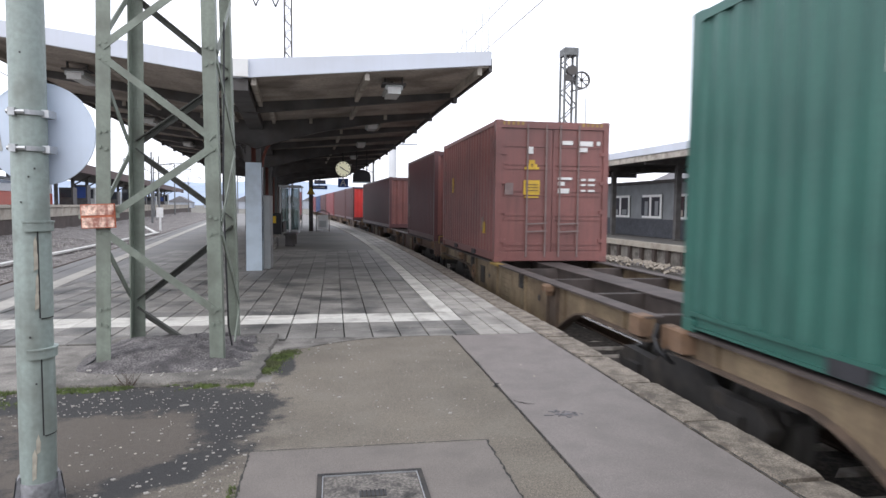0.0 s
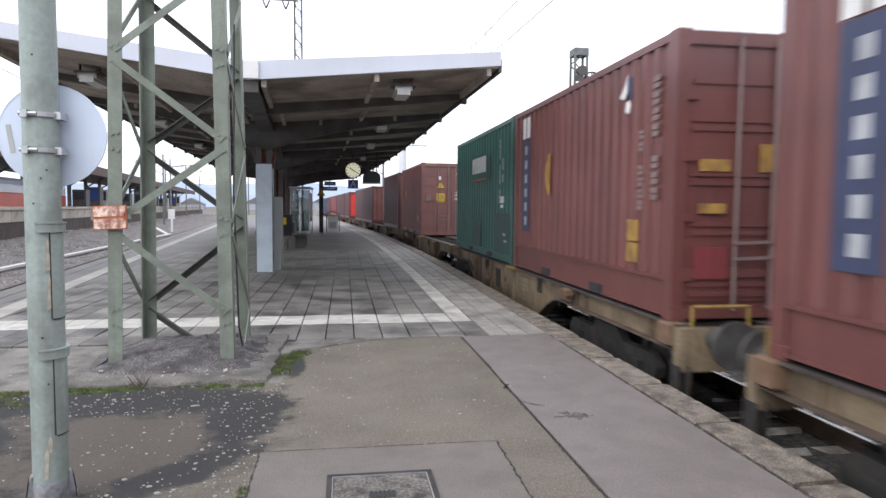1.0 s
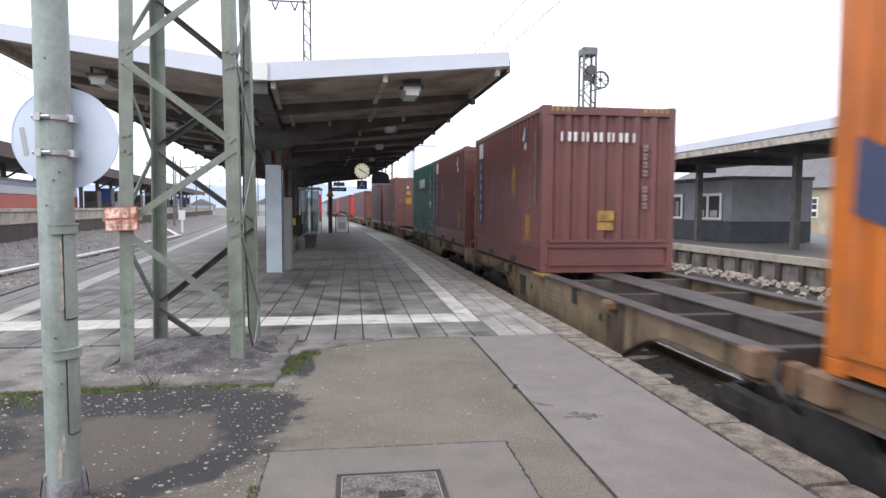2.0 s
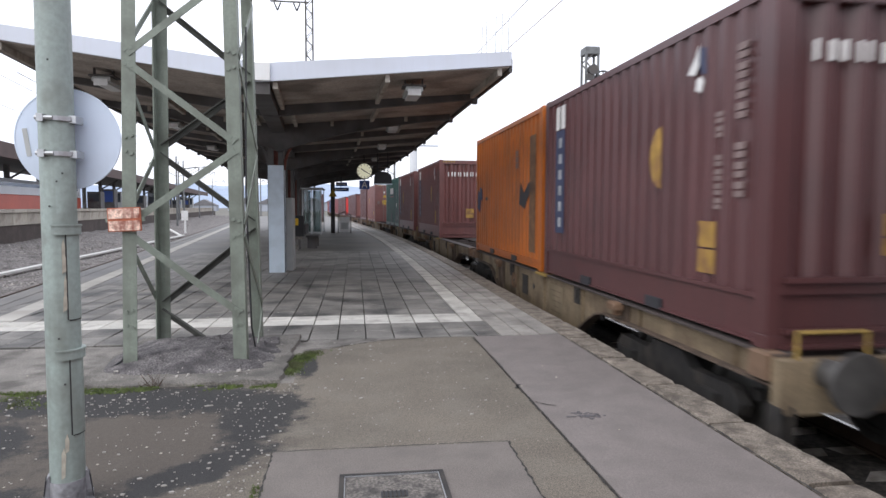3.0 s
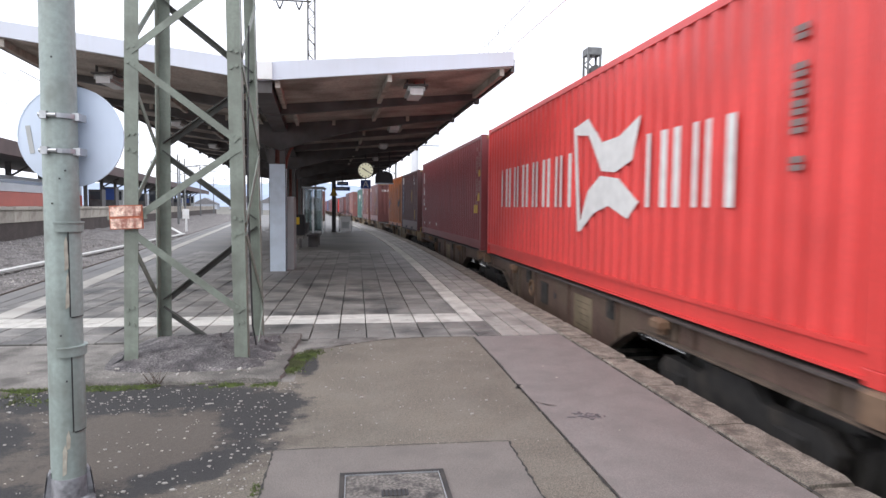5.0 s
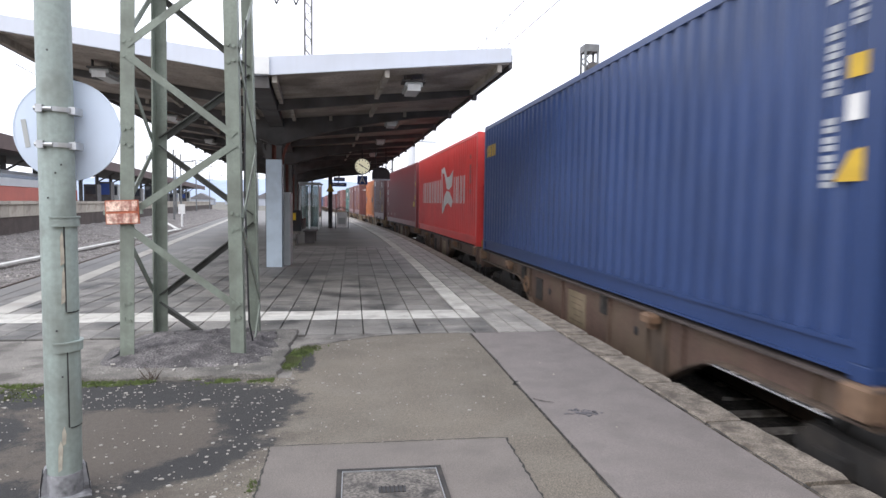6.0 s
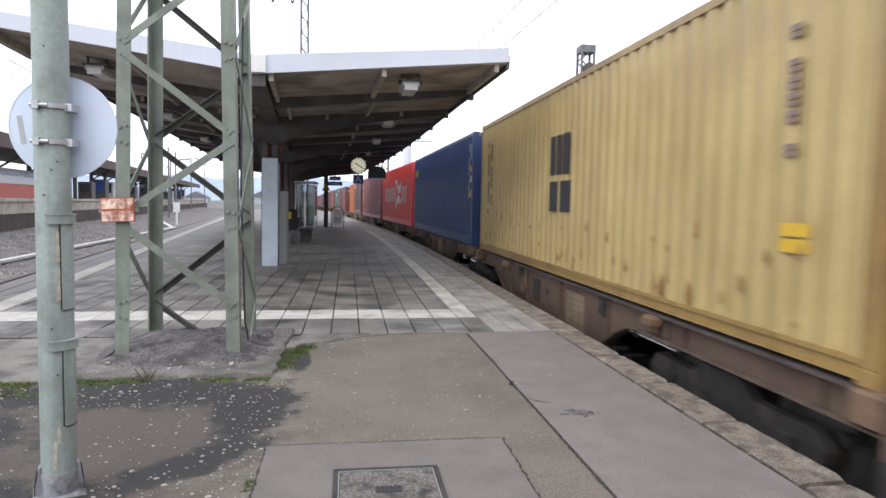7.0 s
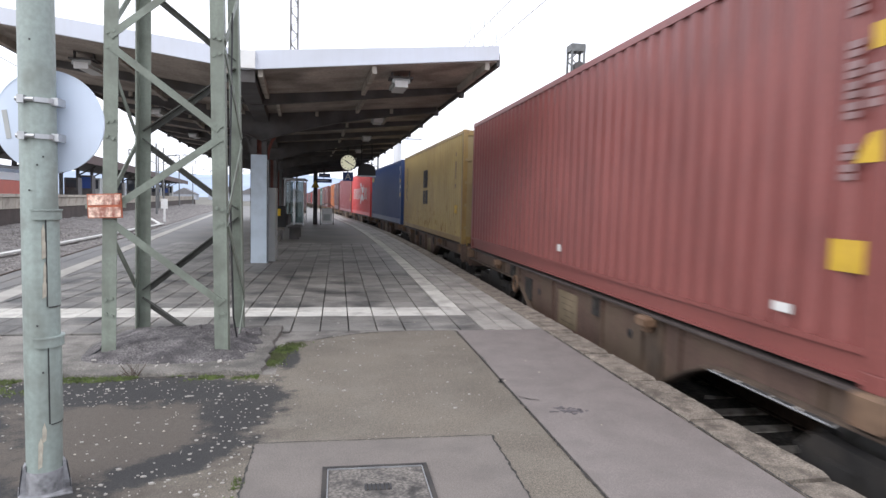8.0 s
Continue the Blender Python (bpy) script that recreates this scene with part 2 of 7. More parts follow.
FASCIA = mat("white_fascia", (0.58, 0.61, 0.68), 0.5, var=0.05, scale=0.8, dirt=(0.5, 0.51, 0.53), dirt_amt=0.5, dirt_scale=0.7, streak=0.15)
SOFFIT = mat("soffit_board", (0.4, 0.35, 0.305), 0.85, var=0.25, scale=1.2, dirt=(0.09, 0.07, 0.055), dirt_amt=0.7, dirt_scale=0.9, grain=0.15, grain_scale=25)
DARK_STEEL = mat("dark_roof_steel", (0.085, 0.081, 0.08), 0.7, var=0.3, scale=3, dirt=(0.065, 0.05, 0.04), dirt_amt=0.5, dirt_scale=2)
PURLIN = mat("purlin_wood", (0.42, 0.38, 0.33), 0.85, var=0.2, scale=3, dirt=(0.12, 0.1, 0.08), dirt_amt=0.5, dirt_scale=4)
ROOF_FELT = mat("roof_felt", (0.12, 0.12, 0.12), 0.9, var=0.3, scale=1)
RUST_STEEL = mat("rust_red_steel", (0.16, 0.05, 0.035), 0.75, var=0.25, scale=5)
CLAD = mat("pale_blue_cladding", (0.48, 0.56, 0.63), 0.4, var=0.06, scale=2, dirt=(0.33, 0.38, 0.42), dirt_amt=0.5, dirt_scale=3)
CABINET = mat("grey_cabinet_paint", (0.4, 0.41, 0.4), 0.55, var=0.08, scale=3)
BLACK = mat("black_paint", (0.02, 0.02, 0.022), 0.6, var=0.2, scale=6)
DIAL = glow("lit_clock_dial", (0.72, 0.7, 0.52), 0.3)
HANDRAIL = mat("dull_yellow_paint", (0.3, 0.2, 0.05), 0.7, var=0.25, scale=8)
WHITE = mat("white_paint", (0.72, 0.72, 0.71), 0.55, var=0.06, scale=4, dirt=(0.5, 0.48, 0.45), dirt_amt=0.5, dirt_scale=4)
LAMP_GLASS = mat("frosted_lamp_cover", (0.6, 0.61, 0.6), 0.4, var=0.06, scale=5)
SIGN_BLUE = mat("sign_blue", (0.03, 0.07, 0.26), 0.4, var=0.05)
YELLOW = mat("sign_yellow", (0.72, 0.47, 0.03), 0.5, var=0.08, scale=6)
GLASS = glass("shelter_glass", (0.13, 0.18, 0.18))
DARK_GLASS = mat("dark_window_glass", (0.05, 0.055, 0.065), 0.08, var=0.2, scale=1)
WAGON = mat("dirty_wagon_steel", (0.21, 0.16, 0.1), 0.75, var=0.22, scale=2.2, dirt=(0.085, 0.056, 0.036), dirt_amt=0.75, dirt_scale=1.9, streak=0.45, grain=0.15, grain_scale=30, bump=0.15, bump_scale=25)
WAGON_BROWN = mat("brown_wagon_steel", (0.098, 0.06, 0.046), 0.75, var=0.25, scale=2.2, dirt=(0.12, 0.09, 0.06), dirt_amt=0.65, dirt_scale=1.2, streak=0.3, grain=0.15, grain_scale=30, bump=0.15, bump_scale=25)
RUST = mat("orange_rust", (0.17, 0.09, 0.045), 0.85, var=0.35, scale=8, dirt=(0.1, 0.05, 0.03), dirt_amt=0.7, dirt_scale=6)
MAST_GREY = mat("mast_grey_paint", (0.15, 0.155, 0.155), 0.6, var=0.2, scale=4)
DECK_STEEL = mat("dark_deck_steel", (0.07, 0.055, 0.05), 0.8, var=0.3, scale=3, dirt=(0.035, 0.028, 0.025), dirt_amt=0.7, dirt_scale=2, streak=0.3)
BOGIE = mat("sooty_bogie_steel", (0.026, 0.024, 0.023), 0.85, var=0.35, scale=5, dirt=(0.06, 0.05, 0.042), dirt_amt=0.7, dirt_scale=4)
BUFFER = mat("greasy_buffer_steel", (0.12, 0.115, 0.11), 0.5, 0.5, var=0.25, scale=6)
MOSS = mat("moss_grass", (0.085, 0.115, 0.03), 0.9, var=0.45, scale=7, dirt=(0.06, 0.06, 0.03), dirt_amt=0.8, dirt_scale=4.0)
CHIP = mat("pale_chippings", (0.32, 0.3, 0.27), 0.8, var=0.15, scale=30)
STONE_WALL = mat("platform_wall_stone", (0.06, 0.045, 0.039), 0.9, var=0.3, scale=1.2, dirt=(0.06, 0.045, 0.04), dirt_amt=0.6, dirt_scale=0.8, grain=0.2, grain_scale=12)
TROUGH = mat("pale_trough_concrete", (0.6, 0.59, 0.56), 0.85, var=0.1, scale=2.0, dirt=(0.5, 0.48, 0.44), dirt_amt=0.4, dirt_scale=1.0)
# dark steel that puts the shade into the mast's back braces
SHADED_STEEL = mat("shade_dark_steel", (0.055, 0.056, 0.05), 0.8, var=0.3, scale=5.0, dirt=(0.1, 0.11, 0.09), dirt_amt=0.4, dirt_scale=6.0)
FOOT_GREY = mat("weathered_foot_paint", (0.25, 0.25, 0.26), 0.75, var=0.3, scale=16, dirt=(0.07, 0.068, 0.07), dirt_amt=0.9, dirt_scale=13.0)
COPING = mat("coping_stone", (0.42, 0.38, 0.32), 0.9, var=0.2, scale=1.5, dirt=(0.2, 0.17, 0.14), dirt_amt=0.7, dirt_scale=1.5, rand=0.15)


def box_paint(name, base, dirt, amt=0.45, streak=0.35, rough=0.42):
    amt, streak, base = amt * 0.7, streak * 0.55, tuple(c * 0.84 for c in base)
    return mat(name, base, rough, var=0.12, scale=0.9, dirt=dirt, dirt_amt=amt, dirt_scale=1.3, streak=streak, grain=0.06, grain_scale=35, bump=0.05, bump_scale=9, spec=0.52)


P_DOORRED = box_paint("faded_red_paint", (0.25, 0.1, 0.088), (0.1, 0.05, 0.045), 0.6, 0.6)
P_GREEN = box_paint("green_paint", (0.0364, 0.1365, 0.1079), (0.018, 0.06, 0.052), 0.5, 0.5)
P_MAROON = box_paint("maroon_paint", (0.178, 0.062, 0.055), (0.08, 0.034, 0.032), 0.55, 0.55)
P_DARKMAR = box_paint("dark_maroon_paint", (0.1092, 0.0414, 0.0414), (0.05, 0.026, 0.027), 0.5, 0.5)
P_ORANGE = box_paint("orange_paint", (0.55, 0.143, 0.0132), (0.16, 0.06, 0.02), 0.6, 0.6)
P_CRIMSON = box_paint("crimson_paint", (0.245, 0.053, 0.057), (0.125, 0.028, 0.03), 0.45, 0.4)
P_SCARLET = box_paint("scarlet_paint", (0.76, 0.062, 0.055), (0.4, 0.032, 0.026), 0.4, 0.3)
P_BLUE = box_paint("blue_paint", (0.0247, 0.0546, 0.1625), (0.013, 0.03, 0.09), 0.45, 0.4)
P_YELLOW = box_paint("ochre_yellow_paint", (0.49, 0.37, 0.155), (0.27, 0.17, 0.08), 0.42, 0.32)
P_BRICK = box_paint("brick_red_paint", (0.265, 0.08, 0.07), (0.15, 0.048, 0.043), 0.45, 0.4)
M_WHITE = mat("marking_white", (0.66, 0.65, 0.63), 0.6, var=0.1, scale=6)
M_YELLOW = mat("marking_yellow", (0.56, 0.36, 0.035), 0.6, var=0.15, scale=6, dirt=(0.3, 0.17, 0.05), dirt_amt=0.35, dirt_scale=4.0)
M_FADED = mat("faded_yellow_marking", (0.34, 0.2, 0.045), 0.7, var=0.25, scale=7, dirt=(0.16, 0.07, 0.045), dirt_amt=0.7, dirt_scale=5.0)
M_NAVY = mat("marking_navy", (0.04, 0.05, 0.1), 0.6, var=0.1, scale=6)
M_BLACK = mat("marking_black", (0.03, 0.03, 0.035), 0.6, var=0.15, scale=6)
M_PATCH = mat("repair_patch", (0.04, 0.075, 0.07), 0.6, var=0.2, scale=3)
M_RUN = mat("rust_run", (0.26, 0.15, 0.06), 0.85, var=0.35, scale=14, dirt=(0.4, 0.28, 0.11), dirt_amt=0.6, dirt_scale=9.0)
M_PALE = mat("marking_pale", (0.36, 0.37, 0.39), 0.7, var=0.15, scale=6)
M_DULL = mat("marking_dull_rose", (0.26, 0.17, 0.165), 0.7, var=0.15, scale=6)
M_GREY = mat("marking_grey", (0.2, 0.145, 0.135), 0.7, var=0.1, scale=6)


# ---- mesh building ----
class MB:
    """Collects boxes, tubes and prisms into one mesh."""

    def __init__(self):
        self.v, self.f = [], []

    def add(self, verts, faces):
        o = len(self.v)
        self.v += [tuple(p) for p in verts]
        self.f += [tuple(o + i for i in fc) for fc in faces]
        return self

    def box(self, x0, y0, z0, x1, y1, z1, m=None):
        p = [Vector((x, y, z)) for z in (z0, z1) for y in (y0, y1) for x in (x0, x1)]
        if m is not None:
            p = [m @ q for q in p]
        return self.add(p, [(0, 2, 3, 1), (4, 5, 7, 6), (0, 1, 5, 4), (2, 6, 7, 3), (0, 4, 6, 2), (1, 3, 7, 5)])

    def chamfer(self, x0, y0, z0, x1, y1, z1, c=0.008):
        """A block whose upper edges are chamfered."""
        b = [(x0, y0, z0), (x1, y0, z0), (x1, y1, z0), (x0, y1, z0), (x0, y0, z1 - c), (x1, y0, z1 - c), (x1, y1, z1 - c), (x0, y1, z1 - c),
             (x0 + c, y0 + c, z1), (x1 - c, y0 + c, z1), (x1 - c, y1 - c, z1), (x0 + c, y1 - c, z1)]
        fc = [(3, 2, 1, 0), (8, 9, 10, 11)]
        for i in range(4):
            j = (i + 1) % 4
            fc += [(i, j, 4 + j, 4 + i), (4 + i, 4 + j, 8 + j, 8 + i)]
        return self.add(b, fc)

    def tube(self, a, b, r0, r1=None, n=12, caps=True):
        a, b = Vector(a), Vector(b)
        r1 = r0 if r1 is None else r1
        q = (b - a).to_track_quat("Z", "Y").to_matrix()
        vs, fs = [], []
        for p, r in ((a, r0), (b, r1)):
            for i in range(n):
                w = 2 * math.pi * i / n
                vs.append(p + q @ Vector((r * math.cos(w), r * math.sin(w), 0)))
        for i in range(n):
            j = (i + 1) % n
            fs.append((i, j, n + j, n + i))
        if caps:
            fs += [tuple(range(n - 1, -1, -1)), tuple(range(n, 2 * n))]
        return self.add(vs, fs)

    def beam(self, a, b, w, h, up=(0, 0, 1)):
        """A straight bar of section w x h from a to b."""
        a, b = Vector(a), Vector(b)
        d = (b - a).normalized()
        s = d.cross(Vector(up)).normalized()
        u = s.cross(d)
        vs = [p + s * (w / 2 * i) + u * (h / 2 * j) for p in (a, b) for i, j in ((-1, -1), (1, -1), (1, 1), (-1, 1))]
        return self.add(vs, [(0, 1, 2, 3), (7, 6, 5, 4), (0, 4, 5, 1), (1, 5, 6, 2), (2, 6, 7, 3), (3, 7, 4, 0)])

    def angle(self, a, b, s, t, dx, dy):
        """An angle-iron along z-ish from a to b: flanges of width s, thickness t, towards dx and dy."""
        a, b = Vector(a), Vector(b)
        prof = [(0, 0), (s, 0), (s, t), (t, t), (t, s), (0, s)]
        vs = [p + Vector((dx * u, dy * w, 0)) for p in (a, b) for u, w in prof]
        fs = [(i, (i + 1) % 6, 6 + (i + 1) % 6, 6 + i) for i in range(6)] + [(0, 1, 2, 3, 4, 5), (6, 7, 8, 9, 10, 11)]
        return self.add(vs, fs)

    def prism(self, pts, axis, lo, hi):
        """A flat outline pulled along an axis: pts are the two other coordinates in order."""
        def at(p, h):
            return {"x": (h, p[0], p[1]), "y": (p[0], h, p[1]), "z": (p[0], p[1], h)}[axis]
        n = len(pts)
        vs = [at(p, lo) for p in pts] + [at(p, hi) for p in pts]
        return self.add(vs, [(i, (i + 1) % n, n + (i + 1) % n, n + i) for i in range(n)] + [tuple(range(n - 1, -1, -1)), tuple(range(n, 2 * n))])

    def ring(self, c, r0, r1, z0, z1, axis="z", n=24):
        """A disc or ring with thickness."""
        vs, fs = [], []
        for r, h in ((r0, z0), (r1, z0), (r1, z1), (r0, z1)):
            for i in range(n):
                w = 2 * math.pi * i / n
                p = (r * math.cos(w), r * math.sin(w))
                q = {"z": (p[0], p[1], h), "y": (p[0], h, p[1]), "x": (h, p[0], p[1])}[axis]
                vs.append((c[0] + q[0], c[1] + q[1], c[2] + q[2]))
        for k in range(4):
            for i in range(n):
                j = (i + 1) % n
                m = (k + 1) % 4
                fs.append((k * n + i, k * n + j, m * n + j, m * n + i))
        return self.add(vs, fs)

    def mesh(self, name, material, smooth=False):
        me = bpy.data.meshes.new(name)
        me.from_pydata(self.v, [], self.f)
        bm = bmesh.new()
        bm.from_mesh(me)
        bmesh.ops.recalc_face_normals(bm, faces=bm.faces)
        bm.to_mesh(me)
        bm.free()
        me.materials.append(material)
        if smooth:
            me.shade_smooth()
            me.set_sharp_from_angle(angle=radians(35))
        return me


def part(name, mb, material, parent, label="", m=None, smooth=False):
    data = mb.mesh(name, material, smooth) if isinstance(mb, MB) else mb
    ob = new(name, data)
    ob.parent = parent
    if m is not None:
        ob.matrix_basis = m
    return tagged(ob, label)


def thing(name, m, label, category, group="", kind=""):
    ob = new(name)
    ob.empty_display_size = 0.2
    ob.matrix_basis = m
    return tagged(ob, label, category, group, kind)


def solid(name, mb, material, label, category, group="", kind="", m=None, smooth=False):
    ob = new(name, mb.mesh(name, material, smooth))
    if m is not None:
        ob.matrix_basis = m
    return tagged(ob, label, category, group, kind)


# ---- the line of the track: straight, a bend to the left, straight again ----
SIDE_X, TRACK_X, EDGE_X = 3.233, 4.452, 2.75
BEND0, BEND1, BEND_R = 13.15, 43.0, 395.0
RAIL_Z, DECK_Z = -0.80, 0.38


def along(s, off=0.0):
    """Place and heading at the distance s along the track, off metres to the right of its centre line."""
    a = max(0.0, min(s, BEND1) - BEND0) / BEND_R
    x = TRACK_X - BEND_R * (1 - math.cos(a))
    y = min(s, BEND0) + BEND_R * math.sin(a)
    if s > BEND1:
        x, y = x - (s - BEND1) * math.sin(a), y + (s - BEND1) * math.cos(a)
    return x + off * math.cos(a), y + off * math.sin(a), a


def left_edge(y):
    """The platform's other edge, which leaves the track at a small angle."""
    return -5.7 - 0.12 * (y - 11)


def strip(mb, ys, xa, xb, z0, z1):
    """A slab between two lines xa(y) and xb(y)."""
    vs = []
    for y in ys:
        vs += [(xa(y), y, z0), (xb(y), y, z0), (xb(y), y, z1), (xa(y), y, z1)]
    fs = [(0, 1, 2, 3)]
    n = len(ys)
    for i in range(n - 1):
        a = 4 * i
        for k in range(4):
            j = (k + 1) % 4
            fs.append((a + k, a + 4 + k, a + 4 + j, a + j))
    e = 4 * (n - 1)
    fs.append((e + 3, e + 2, e + 1, e))
    return mb.add(vs, fs)


def edge_at(off):
    """x at a given y of the line that runs off metres from the track's centre."""
    def at(y):
        s = y
        for _ in range(3):
            px, py, a = along(s, off)
            s += y - py
        return along(s, off)[0]
    return at


KERB_OUT, KERB_IN = edge_at(EDGE_X - TRACK_X), edge_at(2.42 - TRACK_X)

# ---- ground, tracks ----
solid("ground", MB().box(-1500, -300, -1.6, 1500, 2500, -1.02), GROUND, "bare earth and far fields round the station", "ground", kind="structure")


def near_y(y0, y1, step):
    n = max(1, int(round((y1 - y0) / step)))
    return [y0 + (y1 - y0) * i / n for i in range(n + 1)]


def ballast_bed(name, xa, xb, y0, y1, z, material, label, bank=0.0):
    """A bed of broken stone with an uneven top."""
    mb = MB()
    ys = near_y(y0, y1, 0.6)
    nx = 16
    vs, fs = [], []
    for y in ys:
        for i in range(nx + 1):
            u = i / nx
            x = xa(y) + (xb(y) - xa(y)) * u
            h = z + 0.05 * noise.noise((x * 2.1, y * 2.1, 0)) + 0.03 * noise.noise((x * 7, y * 7, 3))
            h += bank * max(0.0, 0.62 - u) / 0.62 + (0.12 * noise.noise((x * 0.5, y * 0.5, 7)) if bank and u < 0.6 else 0)
            vs.append((x, y, h if 0 < i < nx else -1.2))
    for j in range(len(ys) - 1):
        for i in range(nx):
            a = j * (nx + 1) + i
            fs.append((a, a + 1, a + nx + 2, a + nx + 1))
    mb.add(vs, fs)
    return solid(name, mb, material, label, "ballast", kind="stuff")


ballast_bed("ballast", edge_at(-1.75), edge_at(9.4), -6, 150, -0.97, TRACK_BED, "oily dark ballast under the goods train")
ballast_bed("ballast", lambda y: left_edge(y) - 13 - 0.02 * y, lambda y: left_edge(y) + 0.05, -6, 170, -0.93, BALLAST, "grey ballast rising in a bank beside the track", bank=0.75)


GRAVEL = mat("loose_gravel", (0.26, 0.24, 0.22), 0.95, var=0.3, scale=6, rand=0.6, island=True)
rg = random.Random(14)
lb = MB()
for i in range(6500):
    y = 11 + 40 * rg.random() ** 1.4
    x = left_edge(y) - 3.1 - 9.0 * rg.random()
    u = 1 - (left_edge(y) + 0.05 - x) / (13.05 + 0.02 * y)
    r = rg.uniform(0.02, 0.06)
    z = -0.95 + 0.75 * max(0.0, 0.62 - u) / 0.62
    a = rg.uniform(0, 6.28)
    lb.add([(x + r * math.cos(a + k * 1.571) * rg.uniform(0.7, 1.3), y + r * math.sin(a + k * 1.571), z) for k in range(4)] + [(x + r * rg.uniform(-0.4, 0.4), y, z + r * rg.uniform(0.8, 1.6))],
           [(0, 1, 4), (1, 2, 4), (2, 3, 4), (3, 0, 4), (3, 2, 1, 0)])
solid("gravel", lb, GRAVEL, "loose pale and dark stones on the ballast bank", "gravel", kind="stuff")


def track(name, place, s0, s1, near0, near1, label, head=RAIL_TOP, tie=SLEEPER):
    """Two rails on concrete sleepers; the sleepers of the near stretch are pieces, the rest one joined part."""
    t = thing(name, pose(0, 0, 0), label, "railway track", kind="structure")
    for off in (-0.7535, 0.7535):
        rb, rt = MB(), MB()
        pts = near_y(s0, s1, 3.0)
        for a, b in zip(pts[:-1], pts[1:]):
            pa, pb = place(a, off), place(b, off)
            rb.beam((pa[0], pa[1], RAIL_Z - 0.16), (pb[0], pb[1], RAIL_Z - 0.16), 0.14, 0.02)
            rb.beam((pa[0], pa[1], RAIL_Z - 0.095), (pb[0], pb[1], RAIL_Z - 0.095), 0.02, 0.12)
            rb.beam((pa[0], pa[1], RAIL_Z - 0.03), (pb[0], pb[1], RAIL_Z - 0.03), 0.072, 0.04)
            rt.beam((pa[0], pa[1], RAIL_Z - 0.005), (pb[0], pb[1], RAIL_Z - 0.005), 0.06, 0.012)
        r = part("rail", rb, RAIL, t)
        part("running_surface", rt, head, r, "polished bright rail head" if head is RAIL_TOP else "rusty rail head")
    one = MB()
    one.chamfer(-1.3, -0.13, -0.2, 1.3, 0.13, 0.0, 0.03)
    data = one.mesh("sleeper", tie)
    rest = MB()
    s = s0
    while s < s1:
        x, y, a = place(s, 0)
        m = pose(x, y, RAIL_Z - 0.17, 0, 0, math.degrees(a))
        if near0 <= s <= near1:
            part("sleeper", data, tie, t, m=m)
        else:
            rest.box(-1.3, -0.13, -0.2, 1.3, 0.13, 0.0, m)
        s += 0.6
    tagged(part("far_sleepers", rest, tie, t), kind="stuff")
    return t


def left_line(off0):
    def place(s, off):
        a = math.atan(0.12)
        return left_edge(s) - 1.7 - off0 + off * math.cos(a), s + off * math.sin(a), a
    return place


track("track_goods", lambda s, o: along(s, o), -5, 130, -2, 16, "railway track with concrete sleepers beside the platform edge")
track("track_second", lambda s, o: along(s, o + 4.6), -5, 130, 4, 16, "railway track beyond the goods train")
track("track_left", left_line(0), -5, 160, 8, 26, "railway track with rusty rails beside the platform", RAIL, OLD_SLEEPER)

# ---- platform ----
PLAT = thing("platform", pose(0, 0, 0), "island platform with asphalt, paving and a stone kerb", "platform", kind="structure")
FAR_YS = near_y(-6, 110, 2.0)
part("platform_body", strip(MB(), FAR_YS, lambda y: left_edge(y) + 0.3, lambda y: KERB_IN(y), -1.1, -0.05), JOINT, PLAT)
far = strip(MB(), near_y(22.0, 110, 2.0), lambda y: left_edge(y) + 0.35, lambda y: KERB_IN(y) - 1.02, -0.06, -0.004)
part("far_surface", far, PLATFORM, PLAT, "worn grey-brown paving far along the platform")
part("asphalt_field", strip(MB(), near_y(-6, 5.52, 1.0), lambda y: left_edge(y) + 0.3, lambda y: 1.345, -0.06, 0.0), STAINED, PLAT, "worn brown-grey asphalt with a damp dark stain")
part("asphalt_field", MB().box(-0.53, 5.52, -0.06, 1.345, 7.29, 0.0), STAINED, PLAT, "worn brown-grey asphalt")
part("edge_field", MB().box(1.365, -6, -0.06, 2.40, 7.28, 0.002), SMOOTH_ASPHALT, PLAT, "smooth grey asphalt along the kerb")
part("old_field", strip(MB(), near_y(5.52, 7.2, 0.8), lambda y: left_edge(y) + 0.3, lambda y: -0.53, -0.06, -0.001), OLD_CONCRETE, PLAT, "old pale concrete beside the mast footing")
curve = [(-0.53, 6.72), (-0.3, 6.8), (-0.08, 6.97), (0.12, 7.1), (0.36, 7.2), (0.75, 7.275), (-0.53, 7.275)]
part("old_field", MB().prism(curve, "z", -0.03, 0.004), OLD_CONCRETE, PLAT, "old pale concrete with a curved edge")
cs = MB()
cs.chamfer(-0.50, 2.0, -0.02, 0.965, 3.93, 0.006, 0.004)
part("service_slab", cs, SLAB, PLAT, "rectangular concrete slab round an inspection cover")


